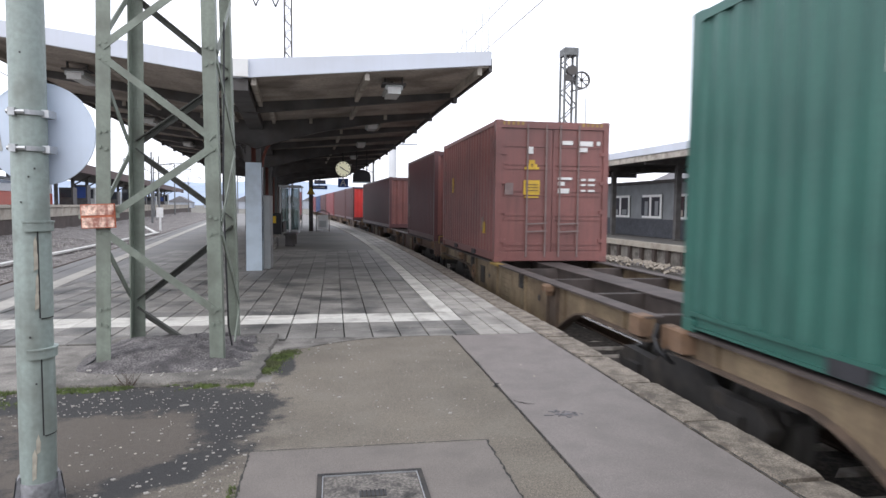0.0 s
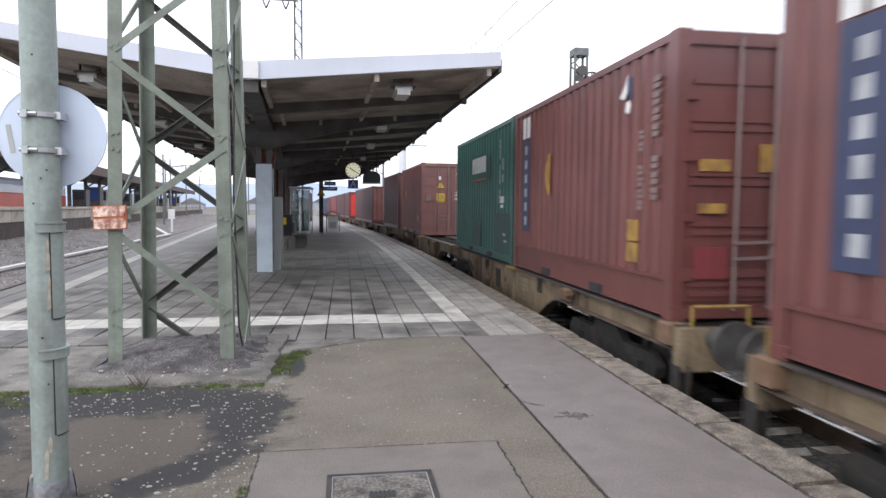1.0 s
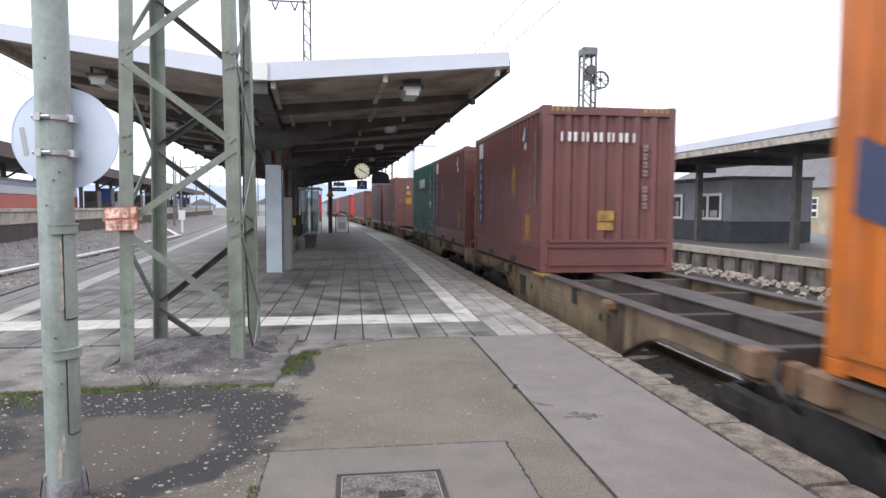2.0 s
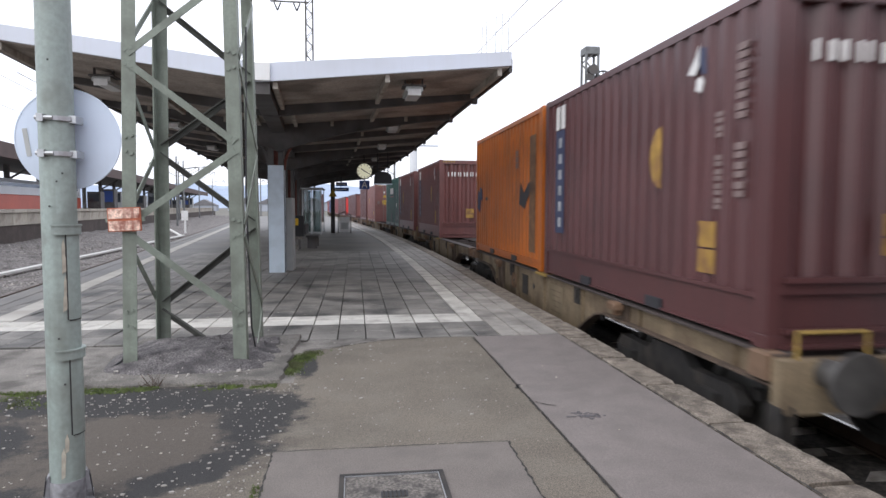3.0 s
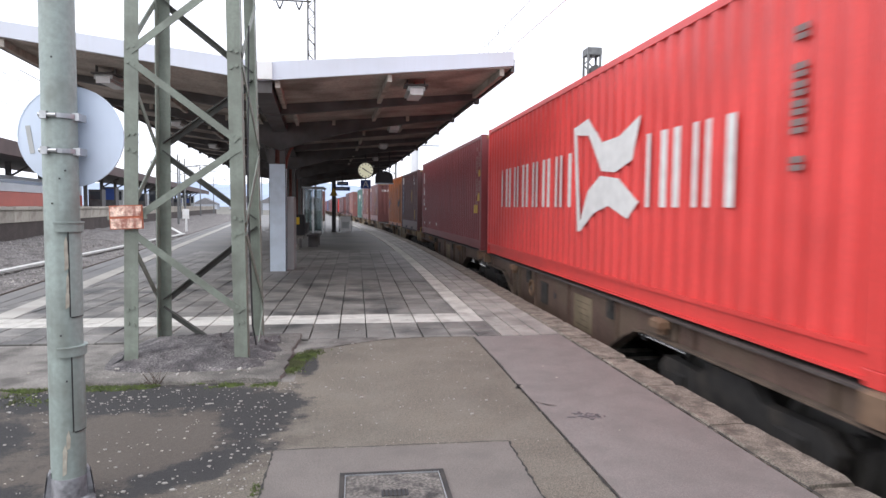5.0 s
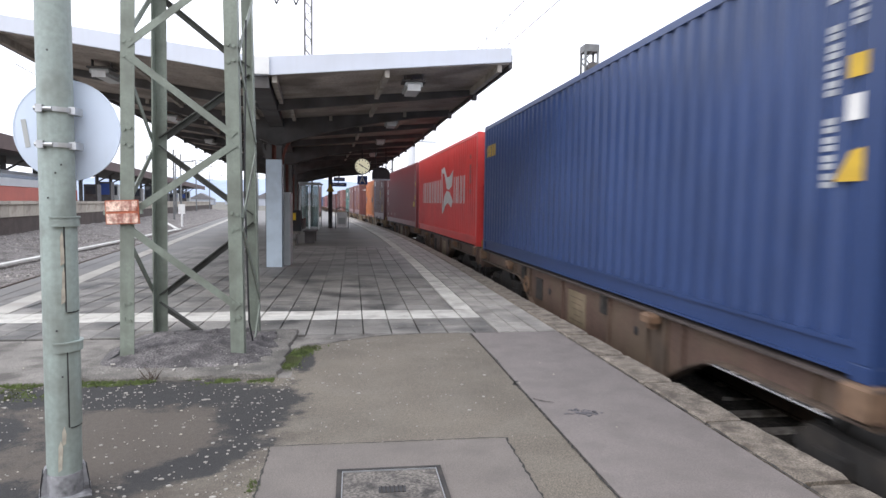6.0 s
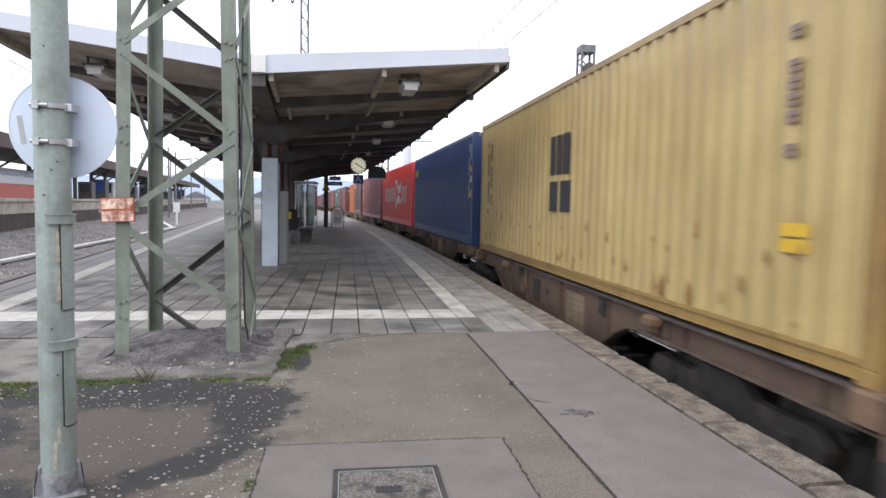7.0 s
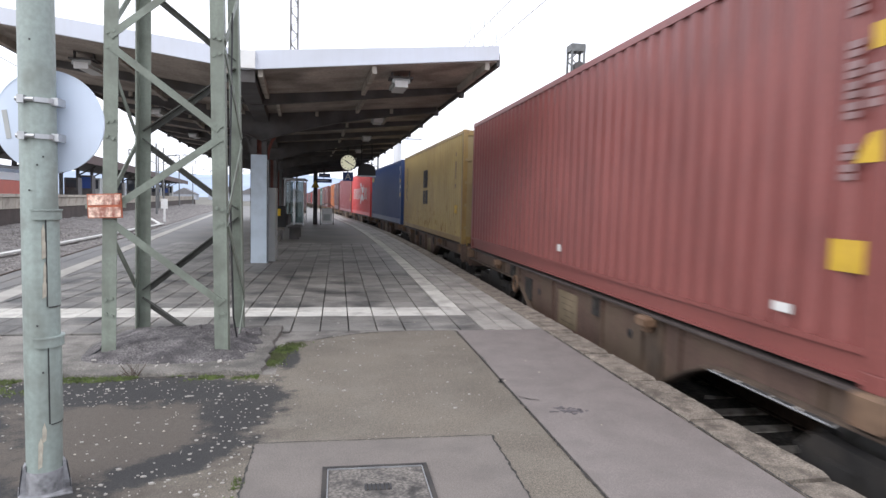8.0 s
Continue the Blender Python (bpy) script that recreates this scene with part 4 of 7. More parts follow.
def chippings():
    """Pale stone chips and droppings on the asphalt, and tufts of moss along the footing."""
    rnd = random.Random(11)
    mb = MB()
    for k in range(1900):
        if k < 1500:
            x, y = rnd.uniform(-3.0, -0.5), rnd.uniform(2.6, 5.5)
        elif k < 1650:
            x, y = rnd.uniform(-0.5, 1.3), rnd.uniform(3.9, 7.2)
        else:
            x, y = rnd.uniform(-4.0, 1.0), rnd.uniform(7.4, 13)
        if abs(x + 1.455) < 0.14 and abs(y - 3.42) < 0.14:
            continue
        if k < 1500 and not (y > 4.75 or x > -0.85 or abs(y - 3.72 - (x + 0.86)) < 0.35 or rnd.random() < 0.22):
            continue
        r = rnd.choice((0.002, 0.002, 0.003, 0.003, 0.004, 0.008)) * rnd.uniform(0.7, 1.3)
        a = rnd.uniform(0, 6.28)
        pts = [(x + r * 1.5 * rnd.uniform(0.6, 1.4) * math.cos(a + i * 1.257), y + r * rnd.uniform(0.6, 1.4) * math.sin(a + i * 1.257)) for i in range(5)]
        mb.prism(pts, "z", 0.0, 0.004 + r * 0.3)
    solid("chippings", mb, CHIP, "pale stone chips scattered on the asphalt", "chippings", kind="stuff")
    st = MB()
    for k in range(150):
        x, y = -1.5 + rnd.uniform(-0.8, 0.8), 6.4 + rnd.uniform(-0.85, 0.6)
        d = max(abs(x + 1.5) / 0.86, abs(y - 6.5) / 0.98)
        z = 0.03 + 0.12 * max(0.0, 0.9 - d)
        r = 0.005 + 0.014 * rnd.random() ** 2
        st.box(-r, -r * 0.8, -r, r, r * 0.8, r * 0.5, pose(x, y, z, rnd.uniform(0, 60), rnd.uniform(0, 60), rnd.uniform(0, 180)))
    solid("stones", st, CHIP, "pale loose stones on the concrete mound", "stones", kind="stuff")
    ms = MB()
    for k in range(15000):
        u = rnd.random()
        if u < 0.6:
            x = rnd.uniform(-3.3, -0.66)
            y = 5.47 + rnd.gauss(0, 0.045) - (0.06 if x < -2.2 else 0)
            if noise.noise((x * 3.1, y * 6, 5)) < 0.0:
                continue
        elif u < 0.68:
            x, y = rnd.uniform(-3.3, -2.2), 5.18 + rnd.gauss(0, 0.1)
            if noise.noise((x * 5, y * 5, 8)) < 0.05:
                continue
        elif u < 0.71:
            x, y = -0.525 + rnd.gauss(0, 0.014), rnd.uniform(2.6, 3.75)
            if noise.noise((x * 5, y * 7, 8)) < 0.05:
                continue
        else:
            v = rnd.random()
            x, y = -0.62 + 0.2 * v * v + rnd.gauss(0, 0.05), 5.85 + 0.8 * v + rnd.gauss(0, 0.06)
        h, w, a = 0.004 + 0.02 * rnd.random() ** 2.5, rnd.uniform(0.004, 0.011), rnd.uniform(0, 6.28)
        dx, dy = math.cos(a) * w, math.sin(a) * w
        lx, ly = rnd.uniform(-0.014, 0.014), rnd.uniform(-0.014, 0.014)
        ms.add([(x - dx, y - dy, -0.002), (x + dx, y + dy, -0.002), (x - dy, y + dx, -0.002), (x + lx, y + ly, h)], [(0, 1, 3), (1, 2, 3), (2, 0, 3)])
    solid("moss", ms, MOSS, "bright green moss and grass tufts along the footing", "moss", kind="stuff")


chippings()

# ---- platform canopy ----
C_Y0, C_Y1 = 9.96, 50.0


def c_right(y):
    return edge_at(2.41 - TRACK_X)(y) - 0.12 * max(0.0, min(1.0, (y - 10) / 5))


def c_left(y):
    return -5.14 - 0.078 * (y - 10.2)


def c_mid(y):
    return -1.4 - 0.062 * (y - 10)


VAL_Z, RIM_Z = 3.36, 3.69


LEFT_DROP = -0.15


def canopy():
    t = thing("platform_canopy", pose(0, 0, 0), "butterfly platform roof with white fascia and dark steel frame", "canopy")
    ys = near_y(C_Y0, C_Y1, 2.0)
    for drop, edge in ((0.0, c_right), (LEFT_DROP, c_left)):
        mb, rf = MB(), MB()
        RIM_Z = 3.69 - drop
        vs, vr = [], []
        for y in ys:
            vs += [(c_mid(y), y, VAL_Z + 0.02), (edge(y), y, RIM_Z + 0.02), (edge(y), y, RIM_Z + 0.05), (c_mid(y), y, VAL_Z + 0.05)]
            vr += [(c_mid(y), y, VAL_Z + 0.054), (edge(y), y, RIM_Z + 0.054), (edge(y), y, RIM_Z + 0.14), (c_mid(y), y, VAL_Z + 0.14)]
        fs = [(0, 1, 2, 3)]
        for i in range(len(ys) - 1):
            a = 4 * i
            fs += [(a + k, a + 4 + k, a + 4 + (k + 1) % 4, a + (k + 1) % 4) for k in range(4)]
        e = 4 * (len(ys) - 1)
        fs.append((e + 3, e + 2, e + 1, e))
        part("roof_covering", rf.add(vr, fs), ROOF_FELT, t, "grey roofing felt")
        # soffit boards across the bay
        sgn = 1 if edge(12) > c_mid(12) else -1
        y = C_Y0
        bd = MB()
        while y < C_Y1 - 0.2:
            a, b = c_mid(y), edge(y)
            y2 = y + 0.232
            vs = [(a, y, VAL_Z), (b, y, RIM_Z), (edge(y2), y2, RIM_Z), (c_mid(y2), y2, VAL_Z), (a, y, VAL_Z + 0.02), (b, y, RIM_Z + 0.02), (edge(y2), y2, RIM_Z + 0.02), (c_mid(y2), y2, VAL_Z + 0.02)]
            vs = [(x, yy, z + random.uniform(-0.006, 0.0)) for x, yy, z in vs]
            bd.add(vs, [(0, 1, 2, 3), (7, 6, 5, 4), (0, 4, 5, 1), (1, 5, 6, 2), (2, 6, 7, 3), (3, 7, 4, 0)])
            y += 0.24
        tagged(part("soffit", bd, SOFFIT, t, "brown weathered soffit boards"), kind="stuff")
        # front fascia and side rim
        f = MB()
        a, b = (c_mid(C_Y0), VAL_Z - 0.01), (edge(C_Y0) + sgn * 0.02, RIM_Z + 0.02)
        f.prism([a, b, (b[0], b[1] + 0.215), (a[0], a[1] + 0.275)], "y", C_Y0 - 0.05, C_Y0)
        part("front_fascia", f, FASCIA, t, "white sheet-metal fascia")
        rm = MB()
        for a, b in zip(ys[:-1], ys[1:]):
            rm.beam((edge(a) + sgn * 0.02, a, RIM_Z + 0.03), (edge(b) + sgn * 0.02, b, RIM_Z + 0.03), 0.05, 0.2)
        part("rim_board", rm, DARK_STEEL, t, "dark weathered edge board")
        # cross frames and purlins
        k = 0
        for y in [12.3, 15.0, 17.6, 20.2, 22.7, 25.3, 27.9, 30.4, 33.0, 35.6, 38.1, 40.7, 43.3, 45.8, 48.4]:
            a, b = c_mid(y), edge(y) - sgn * 0.08
            cf = MB()
            if k % 3 == 1:
                # main girder over a column: a deep web with a curved lower edge
                low = [(a + (b - a) * q, VAL_Z + (RIM_Z - VAL_Z) * q - 0.14 - 0.46 * (1 - q) ** 2.2) for q in (0.0, 0.12, 0.25, 0.4, 0.6, 0.8, 1.0)]
                cf.prism(low + [(b, RIM_Z - 0.006), (a, VAL_Z - 0.006)], "y", y - 0.02, y + 0.02)
                for (xa, za), (xb, zb) in zip(low[:-1], low[1:]):
                    cf.beam((xa, y, za), (xb, y, zb), 0.16, 0.02)
            else:
                cf.prism([(a, VAL_Z - 0.2), (b, RIM_Z - 0.12), (b, RIM_Z - 0.006), (a, VAL_Z - 0.006)], "y", y - 0.06, y + 0.06)
            part("cross_frame", cf, DARK_STEEL, t)
            part("frame_end", MB().box(b - 0.02, y - 0.07, RIM_Z - 0.2, b + 0.06, y + 0.07, RIM_Z - 0.06), DARK_STEEL, t)
            k += 1
        for u, y0, y1 in ((0.06, 9.98, 12.1), (0.5, 9.98, 12.1), (0.96, 9.98, 12.1), (0.1, 12.3, 14.7), (0.52, 12.3, 14.7), (0.3, 14.9, 17.3), (0.72, 14.9, 17.3), (0.5, 17.5, 22.5), (0.5, 22.8, 30.0)):
            pu = MB()
            pa = (c_mid(y0) + (edge(y0) - c_mid(y0)) * u, y0, VAL_Z + (RIM_Z - VAL_Z) * u - 0.06)
            pb = (c_mid(y1) + (edge(y1) - c_mid(y1)) * u, y1, VAL_Z + (RIM_Z - VAL_Z) * u - 0.06)
            part("purlin", pu.beam(pa, pb, 0.07, 0.11), PURLIN, t)
    vg = strip(MB(), ys, lambda y: c_mid(y) - 0.15, lambda y: c_mid(y) + 0.15, VAL_Z - 0.18, VAL_Z - 0.01)
    part("valley_beam", vg, DARK_STEEL, t)
    part("junction_box", MB().chamfer(-0.12, -0.05, 0, 0.12, 0.0, 0.26), WHITE, t, "white junction box at the valley", m=pose(-1.355, C_Y0 - 0.052, VAL_Z + 0.005))
    # thin upright rods added above the corner
    for x, h in ((1.98, 0.45), (2.05, 0.58), (2.2, 0.62), (2.3, 0.66), (2.405, 0.78)):
        part("rod", MB().tube((x, C_Y0 + 0.1, 3.79), (x + 0.01, C_Y0 + 0.1, 3.88 + h), 0.009, n=6), STEEL_GREY, t, "thin steel rod")


canopy()


def canopy_column(y, clad):
    x = c_mid(y) - 0.06
    t = thing("canopy_column", pose(x, y, 0), "riveted steel canopy column with pale cladding at its foot" if clad else "dark riveted steel canopy column", "column", group="canopy columns")
    w = 0.15
    col = MB()
    for sx in (-1, 1):
        col.box(sx * w - 0.02, -0.12, 0, sx * w + 0.02, 0.12, 3.2)
        col.box(sx * (w - 0.05) - 0.05, -0.125, 0, sx * (w - 0.05) + 0.05, -0.11, 3.2)
    part("stanchion", col, DARK_STEEL, t)
    part("web", MB().box(-0.13, -0.02, 0, 0.13, 0.02, 3.15), RUST_STEEL, t, "rust-red web plate")
    for sx in (-1, 1):
        br = MB()
        for i in range(6):
            a, b = i / 6 * 1.571, (i + 1) / 6 * 1.571
            br.beam((sx * (0.17 + 0.75 * (1 - math.cos(a))), 0, 2.35 + 0.85 * math.sin(a)), (sx * (0.17 + 0.75 * (1 - math.cos(b))), 0, 2.35 + 0.85 * math.sin(b)), 0.06, 0.05, (0, 1, 0))
        part("bracket", br, RUST_STEEL if sx > 0 and clad else DARK_STEEL, t)
    if clad:
        c = part("cladding", MB().chamfer(-0.175, -0.17, 0.0, 0.175, 0.15, 2.45, 0.01), CLAD, t, "pale blue-grey sheet cladding")
        part("edge_strip", MB().box(-0.185, -0.172, 0, -0.176, -0.1, 2.45), BLACK, c)
        part("edge_strip", MB().box(0.176, -0.172, 0, 0.185, -0.1, 2.45), BLACK, c)
    else:
        part("plinth", MB().chamfer(-0.28, -0.25, 0, 0.28, 0.25, 0.18, 0.03), OLD_CONCRETE, t, "concrete plinth")
    return t


canopy_column(15.2, True)
for yy in (22.9, 30.6, 38.3, 46.0):
    canopy_column(yy, False)


def gutter_lamp(x, y, z):
    t = thing("canopy_lamp", pose(x, y, z), "grey strip lamp with a white end cap under the canopy", "lamp", group="canopy lamps")
    part("bracket", MB().box(-0.15, -0.03, 0.1, -0.13, 0.03, 0.22).box(0.13, -0.03, 0.1, 0.15, 0.03, 0.22).box(-0.02, 0.3, 0.1, 0.02, 0.36, 0.24), DARK_STEEL, t)
    part("top_plate", MB().chamfer(-0.19, -0.13, 0.07, 0.19, 0.2, 0.1, 0.01), DARK_STEEL, t, "dark mounting plate")
    part("housing", MB().chamfer(-0.14, -0.13, -0.01, 0.14, 0.62, 0.069, 0.02), CABINET, t)
    part("cover", MB().box(-0.1, -0.12, -0.05, 0.1, 0.6, -0.011), LAMP_GLASS, t, "frosted lamp cover")
    part("end_cap", MB().chamfer(-0.105, -0.145, -0.075, 0.105, -0.121, 0.03, 0.01), WHITE, t, "white end cap")


def soffit_z(x, y):
    e = c_right(y) if x > c_mid(y) else c_left(y)
    return VAL_Z + (RIM_Z - (0 if x > c_mid(y) else LEFT_DROP) - VAL_Z) * min(1, abs((x - c_mid(y)) / (e - c_mid(y))))


for yy in (10.5, 15.4, 20.2, 25.6, 31.0):
    gutter_lamp(0.96 - 0.012 * (yy - 10), yy, soffit_z(0.96, yy) - 0.2)
for yy in (11.0, 16.5, 22.5):
    gutter_lamp(-3.95 - 0.07 * (yy - 11), yy, soffit_z(-3.95 - 0.07 * (yy - 11), yy) - 0.2)


def clock(x, y, z, r, facing=0, face=None):
    t = thing("station_clock", pose(x, y, z, 0, 0, facing), "round double-faced station clock with a cream dial", "clock")
    part("case", MB().ring((0, 0, 0), 0.0, r, -0.09, 0.09, "y", 40), BLACK, t)
    d = part("dial", MB().ring((0, 0, 0), 0.0, r * 0.9, -0.1, -0.092, "y", 40), face or DIAL, t)
    for i in range(12):
        a = i * math.pi / 6
        part("hour_mark", MB().box(-0.012, -0.106, r * 0.68, 0.012, -0.101, r * 0.84), BLACK, d, m=pose(0, 0, 0, 0, 30 * i, 0))
    part("hour_hand", MB().box(-0.018, -0.11, -0.04, 0.018, -0.107, r * 0.5), BLACK, d, m=pose(0, 0, 0, 0, -55, 0))
    part("minute_hand", MB().box(-0.012, -0.115, -0.05, 0.012, -0.112, r * 0.78), BLACK, d, m=pose(0, 0, 0, 0, 120, 0))
    part("hanger", MB().tube((0, 0, r), (0, 0, r + 0.75), 0.03, n=10), BLACK, t)


clock(0.35, 24.8, 2.88, 0.31)
sg = thing("platform_letter_sign", pose(0.36, 25.4, 2.38), "dark blue hanging sign with a white letter A", "sign")
part("panel", MB().box(-0.2, -0.02, -0.17, 0.2, 0.02, 0.17), SIGN_BLUE, sg)
lt = MB()
for a, b in (((-0.1, -0.12), (0, 0.12)), ((0.1, -0.12), (0, 0.12)), ((-0.055, -0.03), (0.055, -0.03))):
    lt.beam((a[0], -0.024, a[1]), (b[0], -0.024, b[1]), 0.03, 0.006, (0, 1, 0))
part("letter", lt, WHITE, sg, "white letter A")
part("hanger", MB().tube((0, 0, 0.17), (0, 0, 1.22), 0.02, n=8), BLACK, sg)

ds = thing("train_display", pose(1.06, 25.0, 2.62), "dark arched train display hanging under the canopy edge", "display")
arc = [(-0.34, -0.2)] + [(0.34 * math.cos(math.pi - i * math.pi / 12), 0.02 + 0.24 * math.sin(i * math.pi / 12)) for i in range(13)] + [(0.34, -0.2)]
part("housing", MB().prism(arc, "y", -0.12, 0.12), BLACK, ds)
part("frame", MB().box(-0.36, -0.14, -0.24, 0.36, 0.14, -0.2), CLAD, ds, "pale lower frame")
part("hanger", MB().tube((-0.2, 0, 0.2), (-0.2, 0, 1.05), 0.02, n=8).tube((0.2, 0, 0.15), (0.2, 0, 1.07), 0.02, n=8), BLACK, ds)

# ---- furniture under the canopy ----
cb = thing("switch_cabinet", pose(-1.535, 15.75, 0), "tall grey steel switch cabinet beside the column", "cabinet")
part("body", MB().chamfer(-0.075, -0.3, 0, 0.075, 0.3, 1.72, 0.015), CABINET, cb)
part("door", MB().box(-0.06, -0.312, 0.12, 0.06, -0.301, 1.66), CABINET, cb)
vm = thing("litter_bin", pose(-2.0, 23.6, 0), "dark waste bin with a yellow sticker beside the column", "bin")
part("body", MB().chamfer(-0.16, -0.16, 0.45, 0.16, 0.16, 1.2, 0.03), BLACK, vm)
part("post", MB().box(-0.04, 0.02, 0, 0.04, 0.1, 0.35), DARK_STEEL, vm)
part("band", MB().box(-0.13, -0.166, 0.85, -0.02, -0.161, 1.1), YELLOW, vm, "small yellow sticker")
bn = thing("bench", pose(-1.6, 24.6, 0), "grey metal bench on a pedestal", "bench")
part("seat", MB().chamfer(-0.2, -0.8, 0.4, 0.25, 0.8, 0.46, 0.015), DARK_STEEL, bn)
part("backrest", MB().box(-0.24, -0.8, 0.5, -0.2, 0.8, 0.9), DARK_STEEL, bn)
for q in (-0.6, 0.6):
    part("leg", MB().box(-0.15, q - 0.04, 0, 0.2, q + 0.04, 0.4), DARK_STEEL, bn)

sh = thing("waiting_shelter", pose(-2.37, 36.0, 0), "glazed waiting shelter with steel frame", "shelter")
for x in (-0.5, 0.0, 0.5):
    part("post", MB().box(x - 0.03, -0.03, 0, x + 0.03, 0.03, 2.5), STEEL_GREY, sh)
    part("post", MB().box(x - 0.03, 2.97, 0, x + 0.03, 3.03, 2.5), STEEL_GREY, sh)
for x in (-0.5, 0.03):
    part("pane", MB().box(x + 0.03, -0.008, 0.15, x + 0.47 - 0.03, 0.008, 2.4), GLASS, sh)
part("side_pane", MB().box(0.49, 0.05, 0.15, 0.51, 2.95, 2.4), GLASS, sh)
part("roof", MB().chamfer(-0.6, -0.1, 2.5, 0.6, 3.1, 2.58, 0.02), STEEL_GREY, sh)

wp = thing("warning_post", pose(-1.3, 38.0, 0), "dark post carrying a yellow triangular warning sign", "sign")
part("post", MB().box(-0.12, -0.08, 0, 0.12, 0.08, 3.2), DARK_STEEL, wp)
# the duller marking yellow puts the canopy's shade into the sign's colour
part("sign", MB().prism([(-0.24, 2.12), (0.24, 2.12), (0, 2.58)], "y", -0.1, -0.085), M_YELLOW, wp, "triangle in a yellow dulled for shade")
ps = thing("poster_stand", pose(-0.62, 37.4, 0), "poster stand with white panel and tubular frame", "poster stand")
part("panel", MB().box(-0.3, -0.03, 0.1, 0.3, 0.03, 0.95), WHITE, ps)
part("picture", MB().box(-0.2, -0.036, 0.25, 0.2, -0.032, 0.62), CABINET, ps, "grey blurred picture")
fr = MB()
for a, b in (((-0.36, 0), (-0.36, 1.1)), ((0.36, 0), (0.36, 1.05)), ((-0.36, 1.1), (0.0, 1.25)), ((0.0, 1.25), (0.36, 1.05))):
    fr.tube((a[0], 0, a[1]), (b[0], 0, b[1]), 0.028, n=8)
part("frame", fr, DARK_STEEL, ps)
for px, pz, w in ((-0.9, 2.62, 0.5), (-0.85, 2.95, 0.35)):
    s2 = thing("direction_sign", pose(px, 41.0, pz), "dark blue hanging direction sign with a white bar", "sign", group="hanging signs")
    part("panel", MB().box(-w, -0.03, -0.12, w, 0.03, 0.12), SIGN_BLUE, s2)
    part("bar", MB().box(-w * 0.8, -0.036, -0.03, w * 0.7, -0.031, 0.03), WHITE, s2, "white unreadable bar")
    part("hanger", MB().tube((0, 0, 0.12), (0, 0, 3.6 - pz), 0.02, n=8), BLACK, s2)


# ---- overhead line ----
def tower(name, x, y, z0, h, w, label, wheel=False, arm=False):
    t = thing(name, pose(x, y, z0), label, "mast")
    for sx in (-1, 1):
        for sy in (-1, 1):
            part("leg", MB().beam((sx * w / 2, sy * w / 2, 0), (sx * w / 2, sy * w / 2, h), 0.1, 0.1, (0, 1, 0)), MAST_GREY if wheel else DARK_STEEL, t)
    n = int(h / (w * 1.1))
    for sy in (-1, 1):
        for i in range(n):
            s = 1 if i % 2 else -1
            part("brace", MB().beam((s * w / 2, sy * w / 2, i * h / n), (-s * w / 2, sy * w / 2, (i + 1) * h / n), 0.05, 0.05, (0, 1, 0)), DARK_STEEL, t)
    if wheel:
        wh = part("tension_wheel", MB().ring((0, 0, 0), 0.36, 0.44, -0.05, 0.05, "y", 28), DARK_STEEL, t, m=pose(w / 2 + 0.3, -0.2, h - 1.5))
        for i in range(4):
            part("spoke", MB().box(-0.02, -0.03, -0.38, 0.02, 0.03, 0.38), DARK_STEEL, wh, m=pose(0, 0, 0, 0, 45 * i, 0))
        part("head", MB().chamfer(-w / 2 - 0.06, -w / 2 - 0.06, h - 0.32, w / 2 + 0.06, w / 2 + 0.06, h + 0.05, 0.04), MAST_GREY, t, "grey head box")
        part("weight_rope", MB().tube((w / 2 + 0.55, -0.2, h - 1.6), (w / 2 + 0.55, -0.2, 1.5), 0.02, n=6), BLACK, t)
        part("pulley_block", MB().ring((0, 0, 0), 0.0, 0.25, -0.15, 0.15, "y", 16).box(-0.3, -0.1, -0.5, 0.0, 0.1, -0.2), DARK_STEEL, t, m=pose(0, -w / 2 - 0.1, h - 1.1))
        part("bracket_arm", MB().beam((0, -w / 2, h - 2.1), (w / 2 + 0.4, -0.2, h - 1.9), 0.08, 0.08), DARK_STEEL, t)
    if arm:
        a = part("cross_arm", MB().beam((-3.0, 0, h - 0.9), (0, 0, h - 0.9), 0.14, 0.1).beam((-3.0, 0, h - 0.9), (0, 0, h - 0.1), 0.06, 0.06), DARK_STEEL, t)
        for q in (-2.7, -1.2):
            part("insulator", MB().tube((q, 0, h - 1.0), (q + 0.25, 0, h - 1.6), 0.06, n=8).tube((q + 0.5, 0, h - 1.0), (q + 0.25, 0, h - 1.6), 0.06, n=8), BLACK, a)
    return t


tower("tension_mast", 11.55, 31.0, -1.0, 10.35, 0.62, "grey lattice overhead-line mast with a tensioning wheel", wheel=True)
tower("headspan_mast", -3.55, 53.0, 0.0, 18.6, 0.55, "tall lattice overhead-line mast with a cross arm", arm=True)


def wire(name, a, b, sag, r, label):
    mb = MB()
    n = 24
    pts = []
    for i in range(n + 1):
        u = i / n
        p = Vector(a).lerp(Vector(b), u)
        p.z -= sag * 4 * u * (1 - u)
        pts.append(p)
    vs, fs = [], []
    for p in pts:
        vs += [(p.x + r * math.cos(k * 1.2566), p.y, p.z + r * math.sin(k * 1.2566)) for k in range(5)]
    for i in range(n):
        for k in range(5):
            j = (k + 1) % 5
            fs.append((5 * i + k, 5 * i + j, 5 * i + 5 + j, 5 * i + 5 + k))
    mb.add(vs, fs)
    return solid(name, mb, STEEL_GREY, label, "wire")


